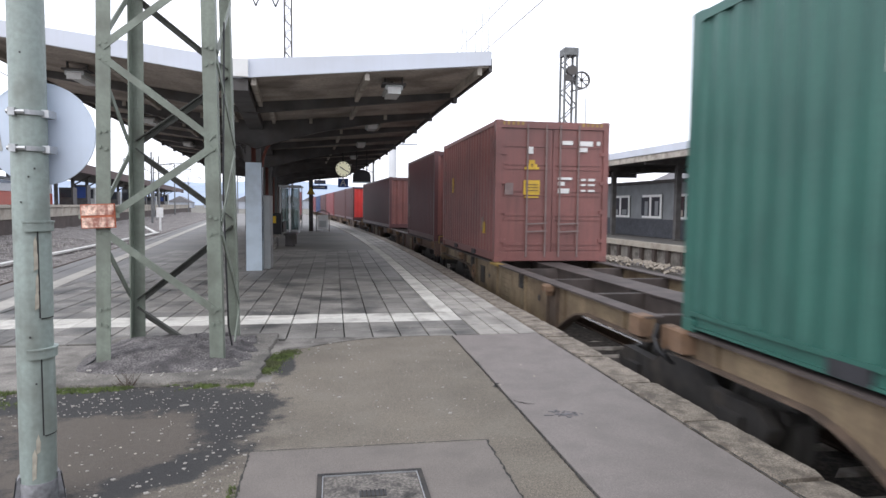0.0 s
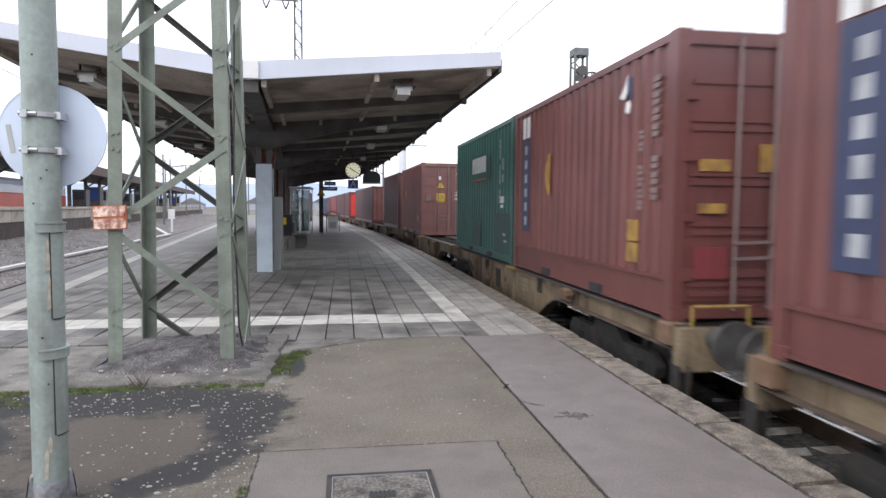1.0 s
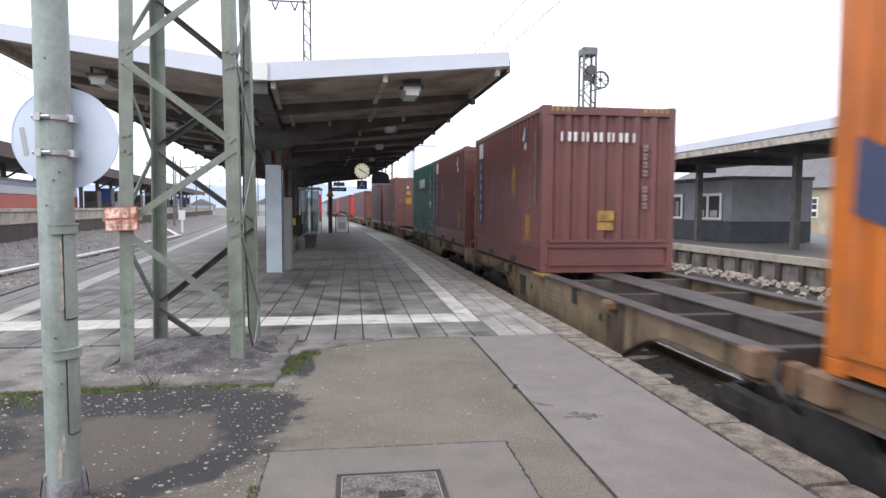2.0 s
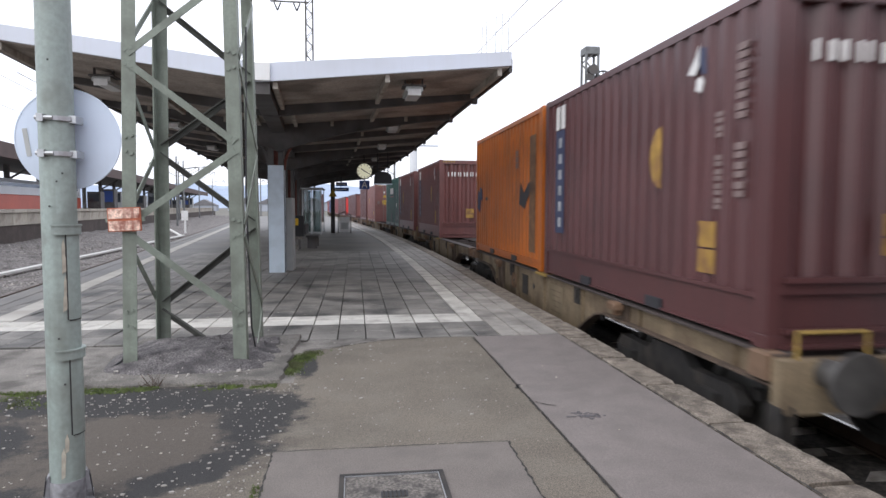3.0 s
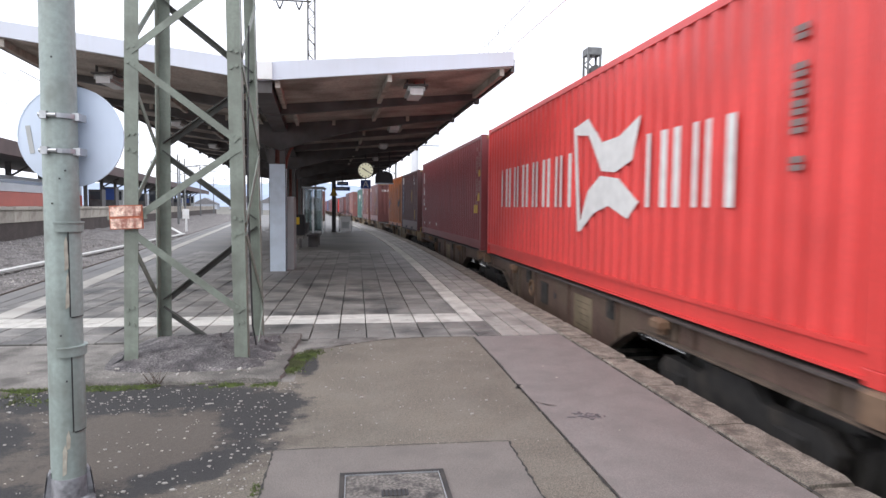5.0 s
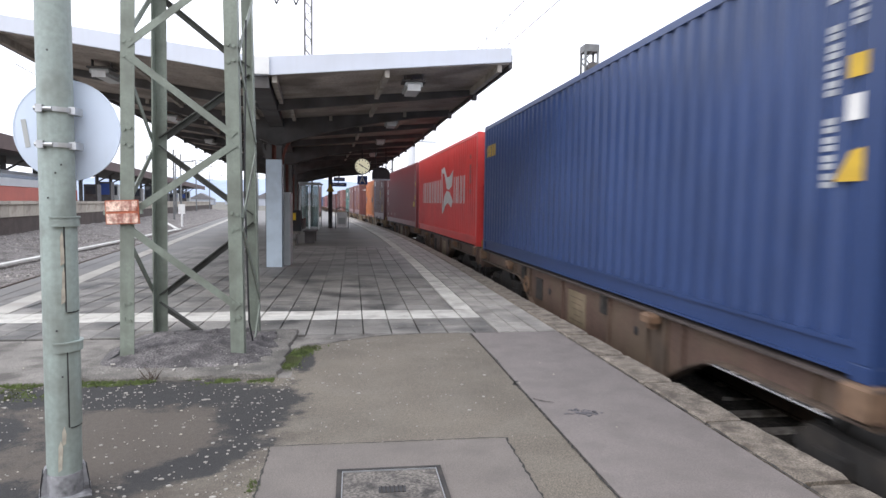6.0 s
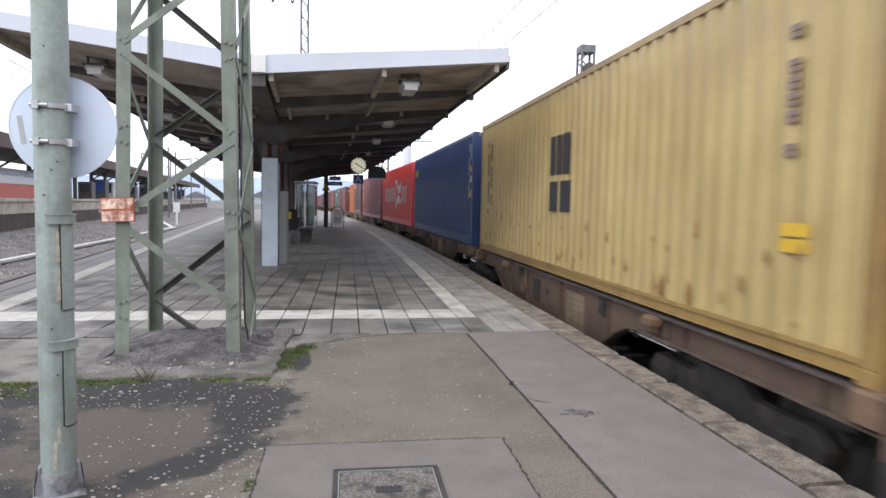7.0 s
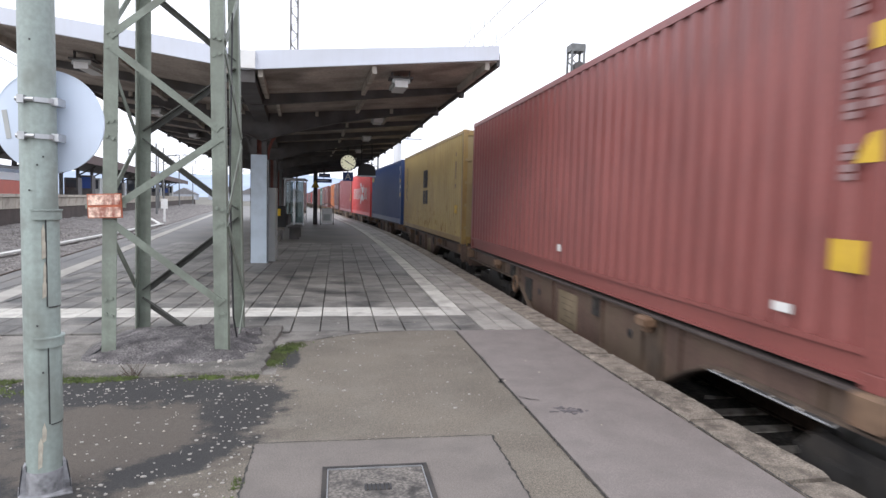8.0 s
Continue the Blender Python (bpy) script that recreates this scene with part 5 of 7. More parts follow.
WX, WY, WA = along(72.0, 0.0)
wire("contact_wire", (4.45, -10, 5.15), (WX, WY, 5.15), 0.05, 0.011, "thin copper contact wire above the goods track")
wire("catenary_wire", (4.25, -10, 5.75), (WX, WY, 6.6), 0.5, 0.011, "sagging catenary wire above the goods track")
om = thing("overhead_mast", pose(WX + 3.2, WY, -1), "slim overhead-line mast with a bracket arm", "mast", group="overhead masts")
part("post", MB().tube((0, 0, 0), (0, 0, 9.0), 0.16, 0.1, 10), MAST_GREY, om)
part("arm", MB().tube((0, 0, 7.7), (-3.2, 0, 7.6), 0.04, n=8).tube((0, 0, 6.2), (-3.2, 0, 7.6), 0.04, n=8).tube((0, 0, 6.2), (-3.2, 0, 6.16), 0.03, n=8), MAST_GREY, om)

# ---- far platform and building beyond the goods train ----
RP = thing("far_platform", pose(0, 0, 0), "second platform with a concrete edge and weathered face", "platform", kind="structure")
RX = lambda y: edge_at(14.0 - TRACK_X)(y)
ry = near_y(-5, 120, 2.5)
part("deck", strip(MB(), ry, lambda y: RX(y) + 0.3, lambda y: RX(y) + 16, -1.1, -0.02), PLATFORM, RP)
part("edge", strip(MB(), ry, lambda y: RX(y) - 0.05, lambda y: RX(y) + 0.3, -0.24, 0.0), COPING, RP, "pale concrete edge stones")
part("face", strip(MB(), ry, lambda y: RX(y) + 0.08, lambda y: RX(y) + 0.3, -1.1, -0.24), OLD_CONCRETE, RP, "stained concrete face")
pil = MB().box(0, -0.1, -1.05, 0.16, 0.1, -0.24).mesh("pier", STONE_WALL)
for i in range(60):
    y = 4 + i * 1.1
    part("pier", pil, STONE_WALL, RP, m=pose(RX(y) - 0.06, y, 0))
ballast_bed("ballast", edge_at(8.8), lambda y: RX(y) + 0.1, 0, 120, -0.9, BALLAST, "rusty-brown ballast before the second platform")

RUBBLE = mat("pale_rubble", (0.33, 0.29, 0.24), 0.9, var=0.4, scale=9)
rb = MB()
rnd = random.Random(5)
for i in range(700):
    y = rnd.uniform(10, 45)
    x = RX(y) - abs(rnd.gauss(0, 0.8)) - 0.1
    r = rnd.uniform(0.03, 0.1)
    rb.box(-r, -r * 0.8, -r * 0.5, r, r * 0.8, r * 0.6, pose(x, y, -0.84, rnd.uniform(0, 40), rnd.uniform(0, 40), rnd.uniform(0, 180)))
solid("rubble", rb, RUBBLE, "pale broken stones before the platform face", "rubble", kind="stuff")

fc = thing("far_canopy", pose(0, 0, 0), "platform canopy with pale fascia over the second platform", "canopy")
part("roof", strip(MB(), near_y(6, 90, 4), lambda y: RX(y) + 0.7, lambda y: RX(y) + 8, 3.9, 4.0), DARK_STEEL, fc)
part("fascia", strip(MB(), near_y(6, 90, 4), lambda y: RX(y) + 0.55, lambda y: RX(y) + 0.7, 4.0, 4.32), FASCIA, fc, "pale sheet-metal fascia")
part("lower_beam", strip(MB(), near_y(6, 90, 4), lambda y: RX(y) + 0.6, lambda y: RX(y) + 0.78, 3.72, 3.99), PURLIN, fc, "brown weathered edge beam")
for i in range(12):
    y = 9 + i * 6.5
    part("rafter", MB().box(RX(y) + 0.8, y - 0.1, 3.6, RX(y) + 7.5, y + 0.1, 3.9), DARK_STEEL, fc)
    cl = part("column", MB().box(RX(y) + 2.4, y - 0.12, 0, RX(y) + 2.65, y + 0.12, 3.7), DARK_STEEL, fc)
clock(RX(17.6) + 1.5, 17.7, 2.75, 0.33, -40, CABINET)

bd = thing("platform_building", pose(0, 0, 0), "low slate-grey platform building with white windows", "building")
BX = lambda y: RX(y) + 3.2
SLATE = mat("slate_cladding", (0.045, 0.048, 0.058), 0.7, var=0.2, scale=3, grain=0.2, grain_scale=10)
GREY_WALL = mat("grey_render", (0.2, 0.21, 0.22), 0.85, var=0.12, scale=2)
part("lower_wall", strip(MB(), near_y(27, 60, 4), BX, lambda y: BX(y) + 4, 0.0, 0.95), SLATE, bd, "dark slate lower wall")
part("wall", strip(MB(), near_y(27, 60, 4), lambda y: BX(y) + 0.02, lambda y: BX(y) + 4, 0.95, 2.85), GREY_WALL, bd)
part("flat_roof", strip(MB(), near_y(27, 60, 4), lambda y: BX(y) - 0.15, lambda y: BX(y) + 4.1, 2.85, 3.0), DARK_STEEL, bd)
for i in range(9):
    y = 28.8 + i * 3.3
    x = BX(y)
    w = part("window", MB().box(-0.03, -1.15, 0, 0.018, 1.15, 1.25).box(-0.03, 0, 0, 0.0, 0.01, 0.01), WHITE, bd, "white double window", m=pose(x, y, 1.0))
    for q in (-0.56, 0.56):
        part("pane", MB().box(-0.042, q - 0.44, 0.12, -0.034, q + 0.44, 1.12), DARK_GLASS, w, "dark glass pane")
        part("curtain", MB().box(-0.05, q - 0.3, 0.15, -0.046, q + (0.05 if i % 2 else 0.3), 0.9 if i % 2 else 0.45), GREY_WALL if i % 3 else PURLIN, w, "pale blind behind the glass")

for yy in (14.5, 15.4, 19.5, 20.4):
    st = thing("station_chair", pose(RX(yy) + 3.4, yy, 0, 0, 0, 90), "dark red wire seat on the second platform", "chair", group="platform chairs")
    part("shell", MB().chamfer(-0.25, -0.22, 0.42, 0.25, 0.22, 0.46, 0.01).box(-0.25, 0.2, 0.46, 0.25, 0.24, 0.95), RUST_STEEL, st)
    part("leg", MB().box(-0.04, -0.04, 0, 0.04, 0.04, 0.42), STEEL_GREY, st)
rail = thing("platform_railing", pose(0, 0, 0), "grey panel railing along the back of the platform", "railing")
part("panel", strip(MB(), near_y(8, 22, 3), lambda y: RX(y) + 9, lambda y: RX(y) + 9.06, 0.45, 1.0), CABINET, rail)
for i in range(8):
    part("post", MB().box(RX(8 + 2 * i) + 8.95, 8 + 2 * i - 0.03, 0, RX(8 + 2 * i) + 9.0, 8 + 2 * i + 0.03, 1.05), DARK_STEEL, rail)

SAND = mat("sandstone_wall", (0.42, 0.35, 0.25), 0.9, var=0.15, scale=0.8, dirt=(0.3, 0.24, 0.17), dirt_amt=0.5, dirt_scale=0.5)
ROOF_GREY = mat("slate_roof", (0.15, 0.145, 0.15), 0.8, var=0.12, scale=0.7, grain=0.12, grain_scale=4)
sb = thing("station_building", pose(46, 44, 0, 0, 0, 8), "sandstone station building with white windows and slate roof", "building")
part("wall", MB().box(0, -34, -1, 14, 40, 3.6), SAND, sb)
rf = MB()
rf.add([(-0.6, -34.6, 3.6), (14.6, -34.6, 3.6), (14.6, 40.6, 3.6), (-0.6, 40.6, 3.6), (7, -22, 10.2), (7, 26, 10.2)], [(0, 1, 4), (1, 2, 5, 4), (2, 3, 5), (3, 0, 4, 5), (3, 2, 1, 0)])
part("roof", rf, ROOF_GREY, sb)
for i in range(18):
    y = -31 + i * 4.0
    w = part("window", MB().box(-0.1, -0.75, 0, 0.02, 0.75, 2.0), WHITE, sb, "white-framed window", m=pose(0, y, 0.7))
    for q in (-0.36, 0.36):
        for z in (0.15, 0.85, 1.4):
            part("pane", MB().box(-0.12, q - 0.26, z, -0.105, q + 0.26, z + 0.45), DARK_GLASS, w)

# ---- beyond the left-hand tracks ----
WALL_X = lambda y: -18.6 - 0.136 * (y - 36)
lw = thing("retaining_wall", pose(0, 0, 0), "brown masonry wall of a raised platform with pale coping", "wall", kind="structure")
wy = near_y(18, 190, 4)
part("wall_face", strip(MB(), wy, lambda y: WALL_X(y) - 0.6, WALL_X, -1.1, 0.44), STONE_WALL, lw)
cpm = MB().chamfer(-0.7, 0.02, 0, 0.05, 2.28, 0.7, 0.03).box(-0.75, 0.005, 0.705, 0.16, 2.295, 0.88).mesh("coping_stone", COPING)
for i in range(72):
    y = 18 + i * 2.3
    part("coping_stone", cpm, COPING, lw, m=pose(WALL_X(y), y, 0.44, 0, 0, math.degrees(math.atan(0.136))))
part("raised_deck", strip(MB(), wy, lambda y: WALL_X(y) - 16, lambda y: WALL_X(y) - 0.6, -1.1, 1.2), PLATFORM, lw)
LEAN = math.degrees(math.atan(0.136))
tr = thing("cable_trough", pose(0, 0, 0), "pale concrete cable trough lying in the ballast", "cable trough", kind="structure")
TX = lambda y: -11.95 - 0.06 * (y - 23)
tcm = MB().chamfer(-0.12, 0.01, 0, 0.12, 1.34, 0.08, 0.02).mesh("trough_cover", TROUGH)
for i in range(29):
    y = 15 + i * 1.35
    part("trough_cover", tcm, TROUGH, tr, m=pose(TX(y), y, -0.84, 0, 0, 3.4))
for i in range(9):
    u = i * 1.35 + 0.6
    part("trough_cover", tcm, TROUGH, tr, m=pose(TX(54.2) - 0.36 * u, 53.6 + 0.933 * u, -0.84 + 0.03 * u, 1.7, 0, 21))

DIST_RED = mat("railcar_red", (0.5, 0.1, 0.06), 0.5, var=0.08, scale=1)
DIST_WHITE = mat("railcar_white", (0.6, 0.62, 0.65), 0.4, var=0.05, scale=1)
rc = thing("parked_railcar", pose(WALL_X(46) - 5.2, 46, 1.2, 0, 0, LEAN), "parked white passenger train with a red lower body", "train")
part("lower_body", MB().chamfer(-1.45, -34, 0.1, 1.45, 21, 1.15, 0.05), DIST_RED, rc, "orange-red lower body")
part("upper_body", MB().chamfer(-1.43, -34, 1.16, 1.43, 21, 2.3, 0.3), DIST_WHITE, rc, "white upper body")
part("window_band", MB().box(1.42, -33, 1.75, 1.45, 20, 2.0), DARK_GLASS, rc, "dark window band")

lc = thing("left_canopy", pose(0, 0, 0), "long dark canopy over the raised platform", "canopy")
lx = lambda o: (lambda y: WALL_X(y) + o)
part("roof", strip(MB(), near_y(18, 180, 4), lx(-9), lx(-1.2), 4.6, 4.75), DARK_STEEL, lc)
part("fascia", strip(MB(), near_y(18, 180, 4), lx(-1.3), lx(-1.1), 4.4, 5.3), mat("brown_fascia", (0.09, 0.06, 0.055), 0.8, var=0.15, scale=1), lc, "brown fascia board")
for i in range(22):
    y = 24 + i * 7.0
    part("column", MB().box(WALL_X(y) - 5.1, y - 0.16, 1.2, WALL_X(y) - 4.8, y + 0.16, 4.6).beam((WALL_X(y) - 4.9, y, 3.5), (WALL_X(y) - 3.0, y, 4.6), 0.12, 0.14), DARK_STEEL, lc)
rnd = random.Random(8)
for i in range(16):
    y = 62 + i * 6 + rnd.uniform(-1, 1)
    k = thing("platform_kiosk", pose(WALL_X(y) - 2.6 - rnd.random(), y, 1.2, 0, 0, LEAN), "dark glazed cabin on the raised platform", "cabin", group="platform cabins")
    h = rnd.uniform(1.5, 2.6)
    part("body", MB().chamfer(-0.6, -0.8, 0, 0.6, 0.8, h, 0.04), DARK_STEEL if i % 3 else CABINET, k)
    part("glazing", MB().box(-0.45, -0.83, 0.8, 0.45, -0.805, h - 0.2), DARK_GLASS if i % 2 else SIGN_BLUE, k)
km = thing("track_marker", pose(-15.6, 62, -0.95), "white marker post between the tracks", "marker post")
part("post", MB().box(-0.08, -0.08, 0, 0.08, 0.08, 1.6), WHITE, km)
part("board", MB().box(-0.3, -0.1, 1.2, 0.3, -0.085, 2.1), WHITE, km)
for i, (x, y, h) in enumerate(((-24, 95, 9), (-17, 120, 9), (-30, 130, 10), (-20, 165, 10), (-13.4, 74, 9), (-21, 80, 8.5), (-27, 104, 9.5), (-25, 150, 9), (-36, 170, 10))):
    t = thing("overhead_mast", pose(x, y, -1), "slim overhead-line mast with a bracket arm", "mast", group="overhead masts")
    part("post", MB().tube((0, 0, 0), (0, 0, h), 0.13, 0.09, 10), MAST_GREY, t)
    sd = 1 if i % 2 == 0 else -1
    part("arm", MB().tube((0, 0, h - 1.2), (sd * 3.0, 0, h - 0.8), 0.05, n=8).tube((0, 0, h - 2.4), (sd * 3.0, 0, h - 0.8), 0.04, n=8), MAST_GREY, t)
    part("insulator", MB().tube((sd * 3.0, 0, h - 0.85), (sd * 3.0, 0, h - 1.5), 0.06, n=8), BLACK, t)
for xa, za, xb in ((-9.5, 5.3, -26), (-9.7, 6.6, -26), (-12.2, 5.3, -31), (-12.4, 6.5, -31)):
    wire("contact_wire", (xa, 20, za), (xb, 165, za), 0.3, 0.016, "thin overhead wire above the platform tracks")

# far chimney, buildings and hills beyond the end of the platform
# HAZE and HILL carry the distance haze in their base colour
HAZE = mat("hazy_far_walls", (0.33, 0.35, 0.39), 0.9, var=0.1, scale=0.05)
PALE = mat("pale_far_concrete", (0.62, 0.63, 0.65), 0.9, var=0.06, scale=0.1)
HILL = mat("hazy_hills", (0.3, 0.36, 0.46), 0.95, var=0.12, scale=0.01)
ch = thing("chimney", pose(18.9, 210, -1), "pale concrete chimney tower in the distance", "tower")
part("shaft", MB().tube((0, 0, 0), (0, 0, 24), 1.35, 1.25, 20), PALE, ch)
part("arm", MB().box(1.2, -0.3, 22.4, 8, 0.3, 22.8).box(3.2, -0.2, 22.8, 3.6, 0.2, 23.4), HAZE, ch)
rnd = random.Random(3)
for i in range(16):
    x = -150 + i * 17 + rnd.uniform(-4, 4)
    b = thing("distant_house", pose(x, 420 + rnd.uniform(-30, 60), -1), "pale house far beyond the station", "house", group="distant houses")
    w, h = rnd.uniform(5, 9), rnd.uniform(3, 5.5)
    part("wall", MB().box(-w, -4, 0, w, 4, h), HAZE, b)
    part("roof", MB().prism([(-w - 0.5, h), (w + 0.5, h), (0, h + 4)], "y", -4.4, 4.4), ROOF_GREY, b)
hv, hf = [], []
N = 60
for i in range(N + 1):
    x = -1400 + 2800 * i / N
    h = 62 + 26 * noise.noise((x * 0.003, 0, 2)) + 8 * noise.noise((x * 0.012, 3, 2))
    hv += [(x, 1500, -2), (x, 1900, h if -1300 < x < 1300 else 10), (x, 2300, -2)]
for i in range(N):
    a = 3 * i
    hf += [(a, a + 3, a + 4, a + 1), (a + 1, a + 4, a + 5, a + 2)]
solid("hills", MB().add(hv, hf), HILL, "hazy blue wooded hills on the horizon", "hills", kind="structure")


# pale grit and trodden chips scattered over the asphalt and paving
rs = random.Random(61)
grit = MB()
for i in range(420):
    x, y = -3.4 + 5.4 * rs.random() ** 1.5, rs.uniform(2.2, 12.0)
    if x > -0.4 and rs.random() < 0.6:
        continue
    if abs(x + 1.5) < 1.0 and abs(y - 6.5) < 1.1:
        continue
    s = 0.003 + 0.008 * rs.random() ** 2.5
    grit.add([(x - s, y - s * 0.6, 0.004), (x + s * 0.8, y - s, 0.004), (x + s, y + s * 0.7, 0.004), (x - s * 0.5, y + s, 0.004), (x, y, 0.004 + s * 0.7)], [(0, 1, 4), (1, 2, 4), (2, 3, 4), (3, 0, 4), (3, 2, 1, 0)])
solid("grit", grit, COPING, "pale grit and trodden chips scattered on the platform", "grit", kind="stuff")


# ---- the goods train ----
CW = 2.438


def corrugated(mb, x_out, x_in, y0, y1, z0, z1, pitch, horizontal_axis="y"):
    """A sheet folded in trapezoids, standing in the plane x (or y) between z0 and z1."""
    n = max(2, int(round((y1 - y0) / pitch)))
    p = (y1 - y0) / n
    pts = []
    for i in range(n):
        a = y0 + i * p
        pts += [(a, x_out), (a + 0.26 * p, x_out), (a + 0.5 * p, x_in), (a + 0.76 * p, x_in)]
    pts.append((y1, x_out))
    vs = []
    for y, x in pts:
        for z in (z0, z1):
            vs.append((x, y, z) if horizontal_axis == "y" else (y, x, z))
    fs = [(2 * i, 2 * i + 2, 2 * i + 3, 2 * i + 1) for i in range(len(pts) - 1)]
    return mb.add(vs, fs)


def freight_container(L, H, paint, label, doors=-1, rail_h=0.17, end_paint=None, frame_paint=None, pockets=True):
    """A steel container; y forward. doors: the end that carries them, -1 rear, 1 front."""
    t = thing("freight_container", pose(0, 0, 0), label, "freight container", group="containers of the goods train")
    hw, hl = CW / 2, L / 2
    fp = frame_paint or paint
    fr = MB()
    for sx in (-1, 1):
        for sy in (-1, 1):
            xa, xb = sorted((sx * hw, sx * (hw - 0.12)))
            ya, yb = sorted((sy * hl, sy * (hl - 0.16)))
            fr.box(xa, ya, 0.118, xb, yb, H - 0.118)
        xa, xb = sorted((sx * hw, sx * (hw - 0.07)))
        fr.box(xa, -hl + 0.16, H - 0.1, xb, hl - 0.16, H - 0.02)
        xc, xd = sorted((sx * (hw - 0.028), sx * (hw - 0.09)))
        fr.box(xc, -hl + 0.16, 0.03, xd, hl - 0.16, rail_h)
        xc, xd = sorted((sx * (hw - 0.004), sx * (hw - 0.09)))
        fr.box(xc, -hl + 0.16, 0.03, xd, hl - 0.16, 0.055)
        fr.box(sx * (hw - 0.0) - (0.02 if sx > 0 else -0.0), -hl + 0.16, rail_h - 0.025, sx * hw + (0.0 if sx > 0 else 0.02), hl - 0.16, rail_h + 0.015)
    for sy in (-1, 1):
        ya, yb = sorted((sy * hl, sy * (hl - 0.1)))
        fr.box(-hw + 0.12, ya, H - 0.16, hw - 0.12, yb, H - 0.02)
        if rail_h > 0.3:
            yc, yd = sorted((sy * (hl - 0.05), sy * (hl - 0.1)))
            fr.box(-hw + 0.12, ya, 0.02, hw - 0.12, yb, 0.13)
            fr.box(-hw + 0.12, ya, rail_h * 1.25 - 0.09, hw - 0.12, yb, rail_h * 1.25)
            fr.box(-hw + 0.12, yc, 0.13, hw - 0.12, yd, rail_h * 1.25 - 0.09)
        else:
            fr.box(-hw + 0.12, ya, 0.02, hw - 0.12, yb, max(0.16, rail_h * 1.25))
    part("frame", fr, fp, t)
    cm = MB().chamfer(-0.08, -0.09, 0, 0.08, 0.09, 0.118, 0.012).mesh("corner_casting", fp)
    for sx in (-1, 1):
        for sy in (-1, 1):
            for z in (0, H - 0.118):
                part("corner_casting", cm, fp, t, m=pose(sx * (hw - 0.079), sy * (hl - 0.089), z))
    for sx in (-1, 1):
        sw = MB()
        corrugated(sw, sx * (hw - 0.006), sx * (hw - 0.042), -hl + 0.155, hl - 0.155, rail_h, H - 0.095, 0.279)
        part("side_wall", sw, paint, t)
    rf = MB()
    n = int((L - 0.3) / 0.21)
    pts = [(-hl + 0.1 + i * (L - 0.2) / n, H - 0.03 - (0.018 if i % 2 else 0)) for i in range(n + 1)]
    rf.add([(x, y, z) for y, z in pts for x in (-hw + 0.05, hw - 0.05)], [(2 * i, 2 * i + 1, 2 * i + 3, 2 * i + 2) for i in range(n)])
    part("roof", rf, paint, t)
    part("floor", MB().box(-hw + 0.06, -hl + 0.1, 0.09, hw - 0.06, hl - 0.1, 0.13), BOGIE, t)
    ep = end_paint or paint
    # plain end
    e = -doors
    ew = MB()
    corrugated(ew, e * (hl - 0.02), e * (hl - 0.095), -hw + 0.115, hw - 0.115, max(0.16, rail_h * 1.25), H - 0.15, 0.31, "x")
    part("end_wall", ew, ep, t)
    # doors
    d = doors
    for sx in (-1, 1):
        dw, ribs = MB(), []
        x0, x1 = (0.008, hw - 0.125) if sx > 0 else (-hw + 0.125, -0.008)
        ya, yb = sorted((d * (hl - 0.055), d * (hl - 0.03)))
        dw.box(x0, ya, 0.19, x1, yb, H - 0.17)
        for z in (0.24, 0.34, 0.86, 0.95, 1.36, 1.45, 1.9, 1.99, 2.36):
            if z < H - 0.4:
                ribs.append(z)
        door = part("door", dw, ep, t)
        q0, q1 = sorted((d * (hl - 0.03), d * (hl - 0.012)))
        for z in ribs:
            part("rib", MB().box(x0 + 0.06, q0, z, x1 - 0.06, q1, z + 0.045), ep, door)
        for q in (0.13, 0.5):
            xb = x0 + (x1 - x0) * (q if sx > 0 else 1 - q)
            part("locking_bar", MB().tube((xb, d * (hl + 0.012), 0.1), (xb, d * (hl + 0.012), H - 0.08), 0.019, n=8), M_GREY, door, "grey steel locking bar")
        xa, xb = (x0 + (x1 - x0) * 0.1, x0 + (x1 - x0) * 0.53) if sx > 0 else (x0 + (x1 - x0) * 0.47, x0 + (x1 - x0) * 0.9)
        for z in (0.62, 0.78):
            part("handle", MB().beam((xa, d * (hl + 0.03), z), (xb, d * (hl + 0.03), z + 0.02), 0.025, 0.03), M_GREY, door, "grey locking handle")
        for z in (0.4, 1.0, 1.6, 2.2):
            if z < H - 0.3:
                xh = x1 if sx > 0 else x0
                part("hinge", MB().box(xh - 0.06, min(d * (hl - 0.03), d * (hl + 0.004)), z, xh + 0.1, max(d * (hl - 0.03), d * (hl + 0.004)), z + 0.07), ep, door)
    if pockets:
        for y in (-1.05, 1.05):
            # black block on the rail paints the shade inside the pocket
            part("forklift_pocket", MB().box(-hw - 0.004, y - 0.18, 0.035, -hw + 0.06, y + 0.18, 0.15), M_BLACK, t, "forklift pocket with its shade painted as a black block")
    t["half_length"], t["height"] = hl, H
    return t


def marks(t, material, rects, label, L):
    """Flat painted or stuck-on marks on the platform side: rects of u0, z0, u1, z1, u from the front end."""
    for u0, z0, u1, z1 in rects:
        part("marking", MB().box(-CW / 2 - 0.002, L / 2 - u1, z0, -CW / 2 + 0.005, L / 2 - u0, z1), material, t, label)


def letters(t, material, blocks, label, L):
    """Blocks the size of letters, each one a part."""
    for bars in blocks:
        mb = MB()
        for u0, z0, u1, z1 in bars:
            mb.box(-CW / 2 - 0.002, L / 2 - u1, z0, -CW / 2 + 0.005, L / 2 - u0, z1)
        part("marking", mb, material, t, label)


def shapes(t, material, polys, label, L):
    for pl in polys:
        part("marking", MB().prism([(L / 2 - u, z) for u, z in pl], "x", -CW / 2 - 0.002, -CW / 2 + 0.005), material, t, label)


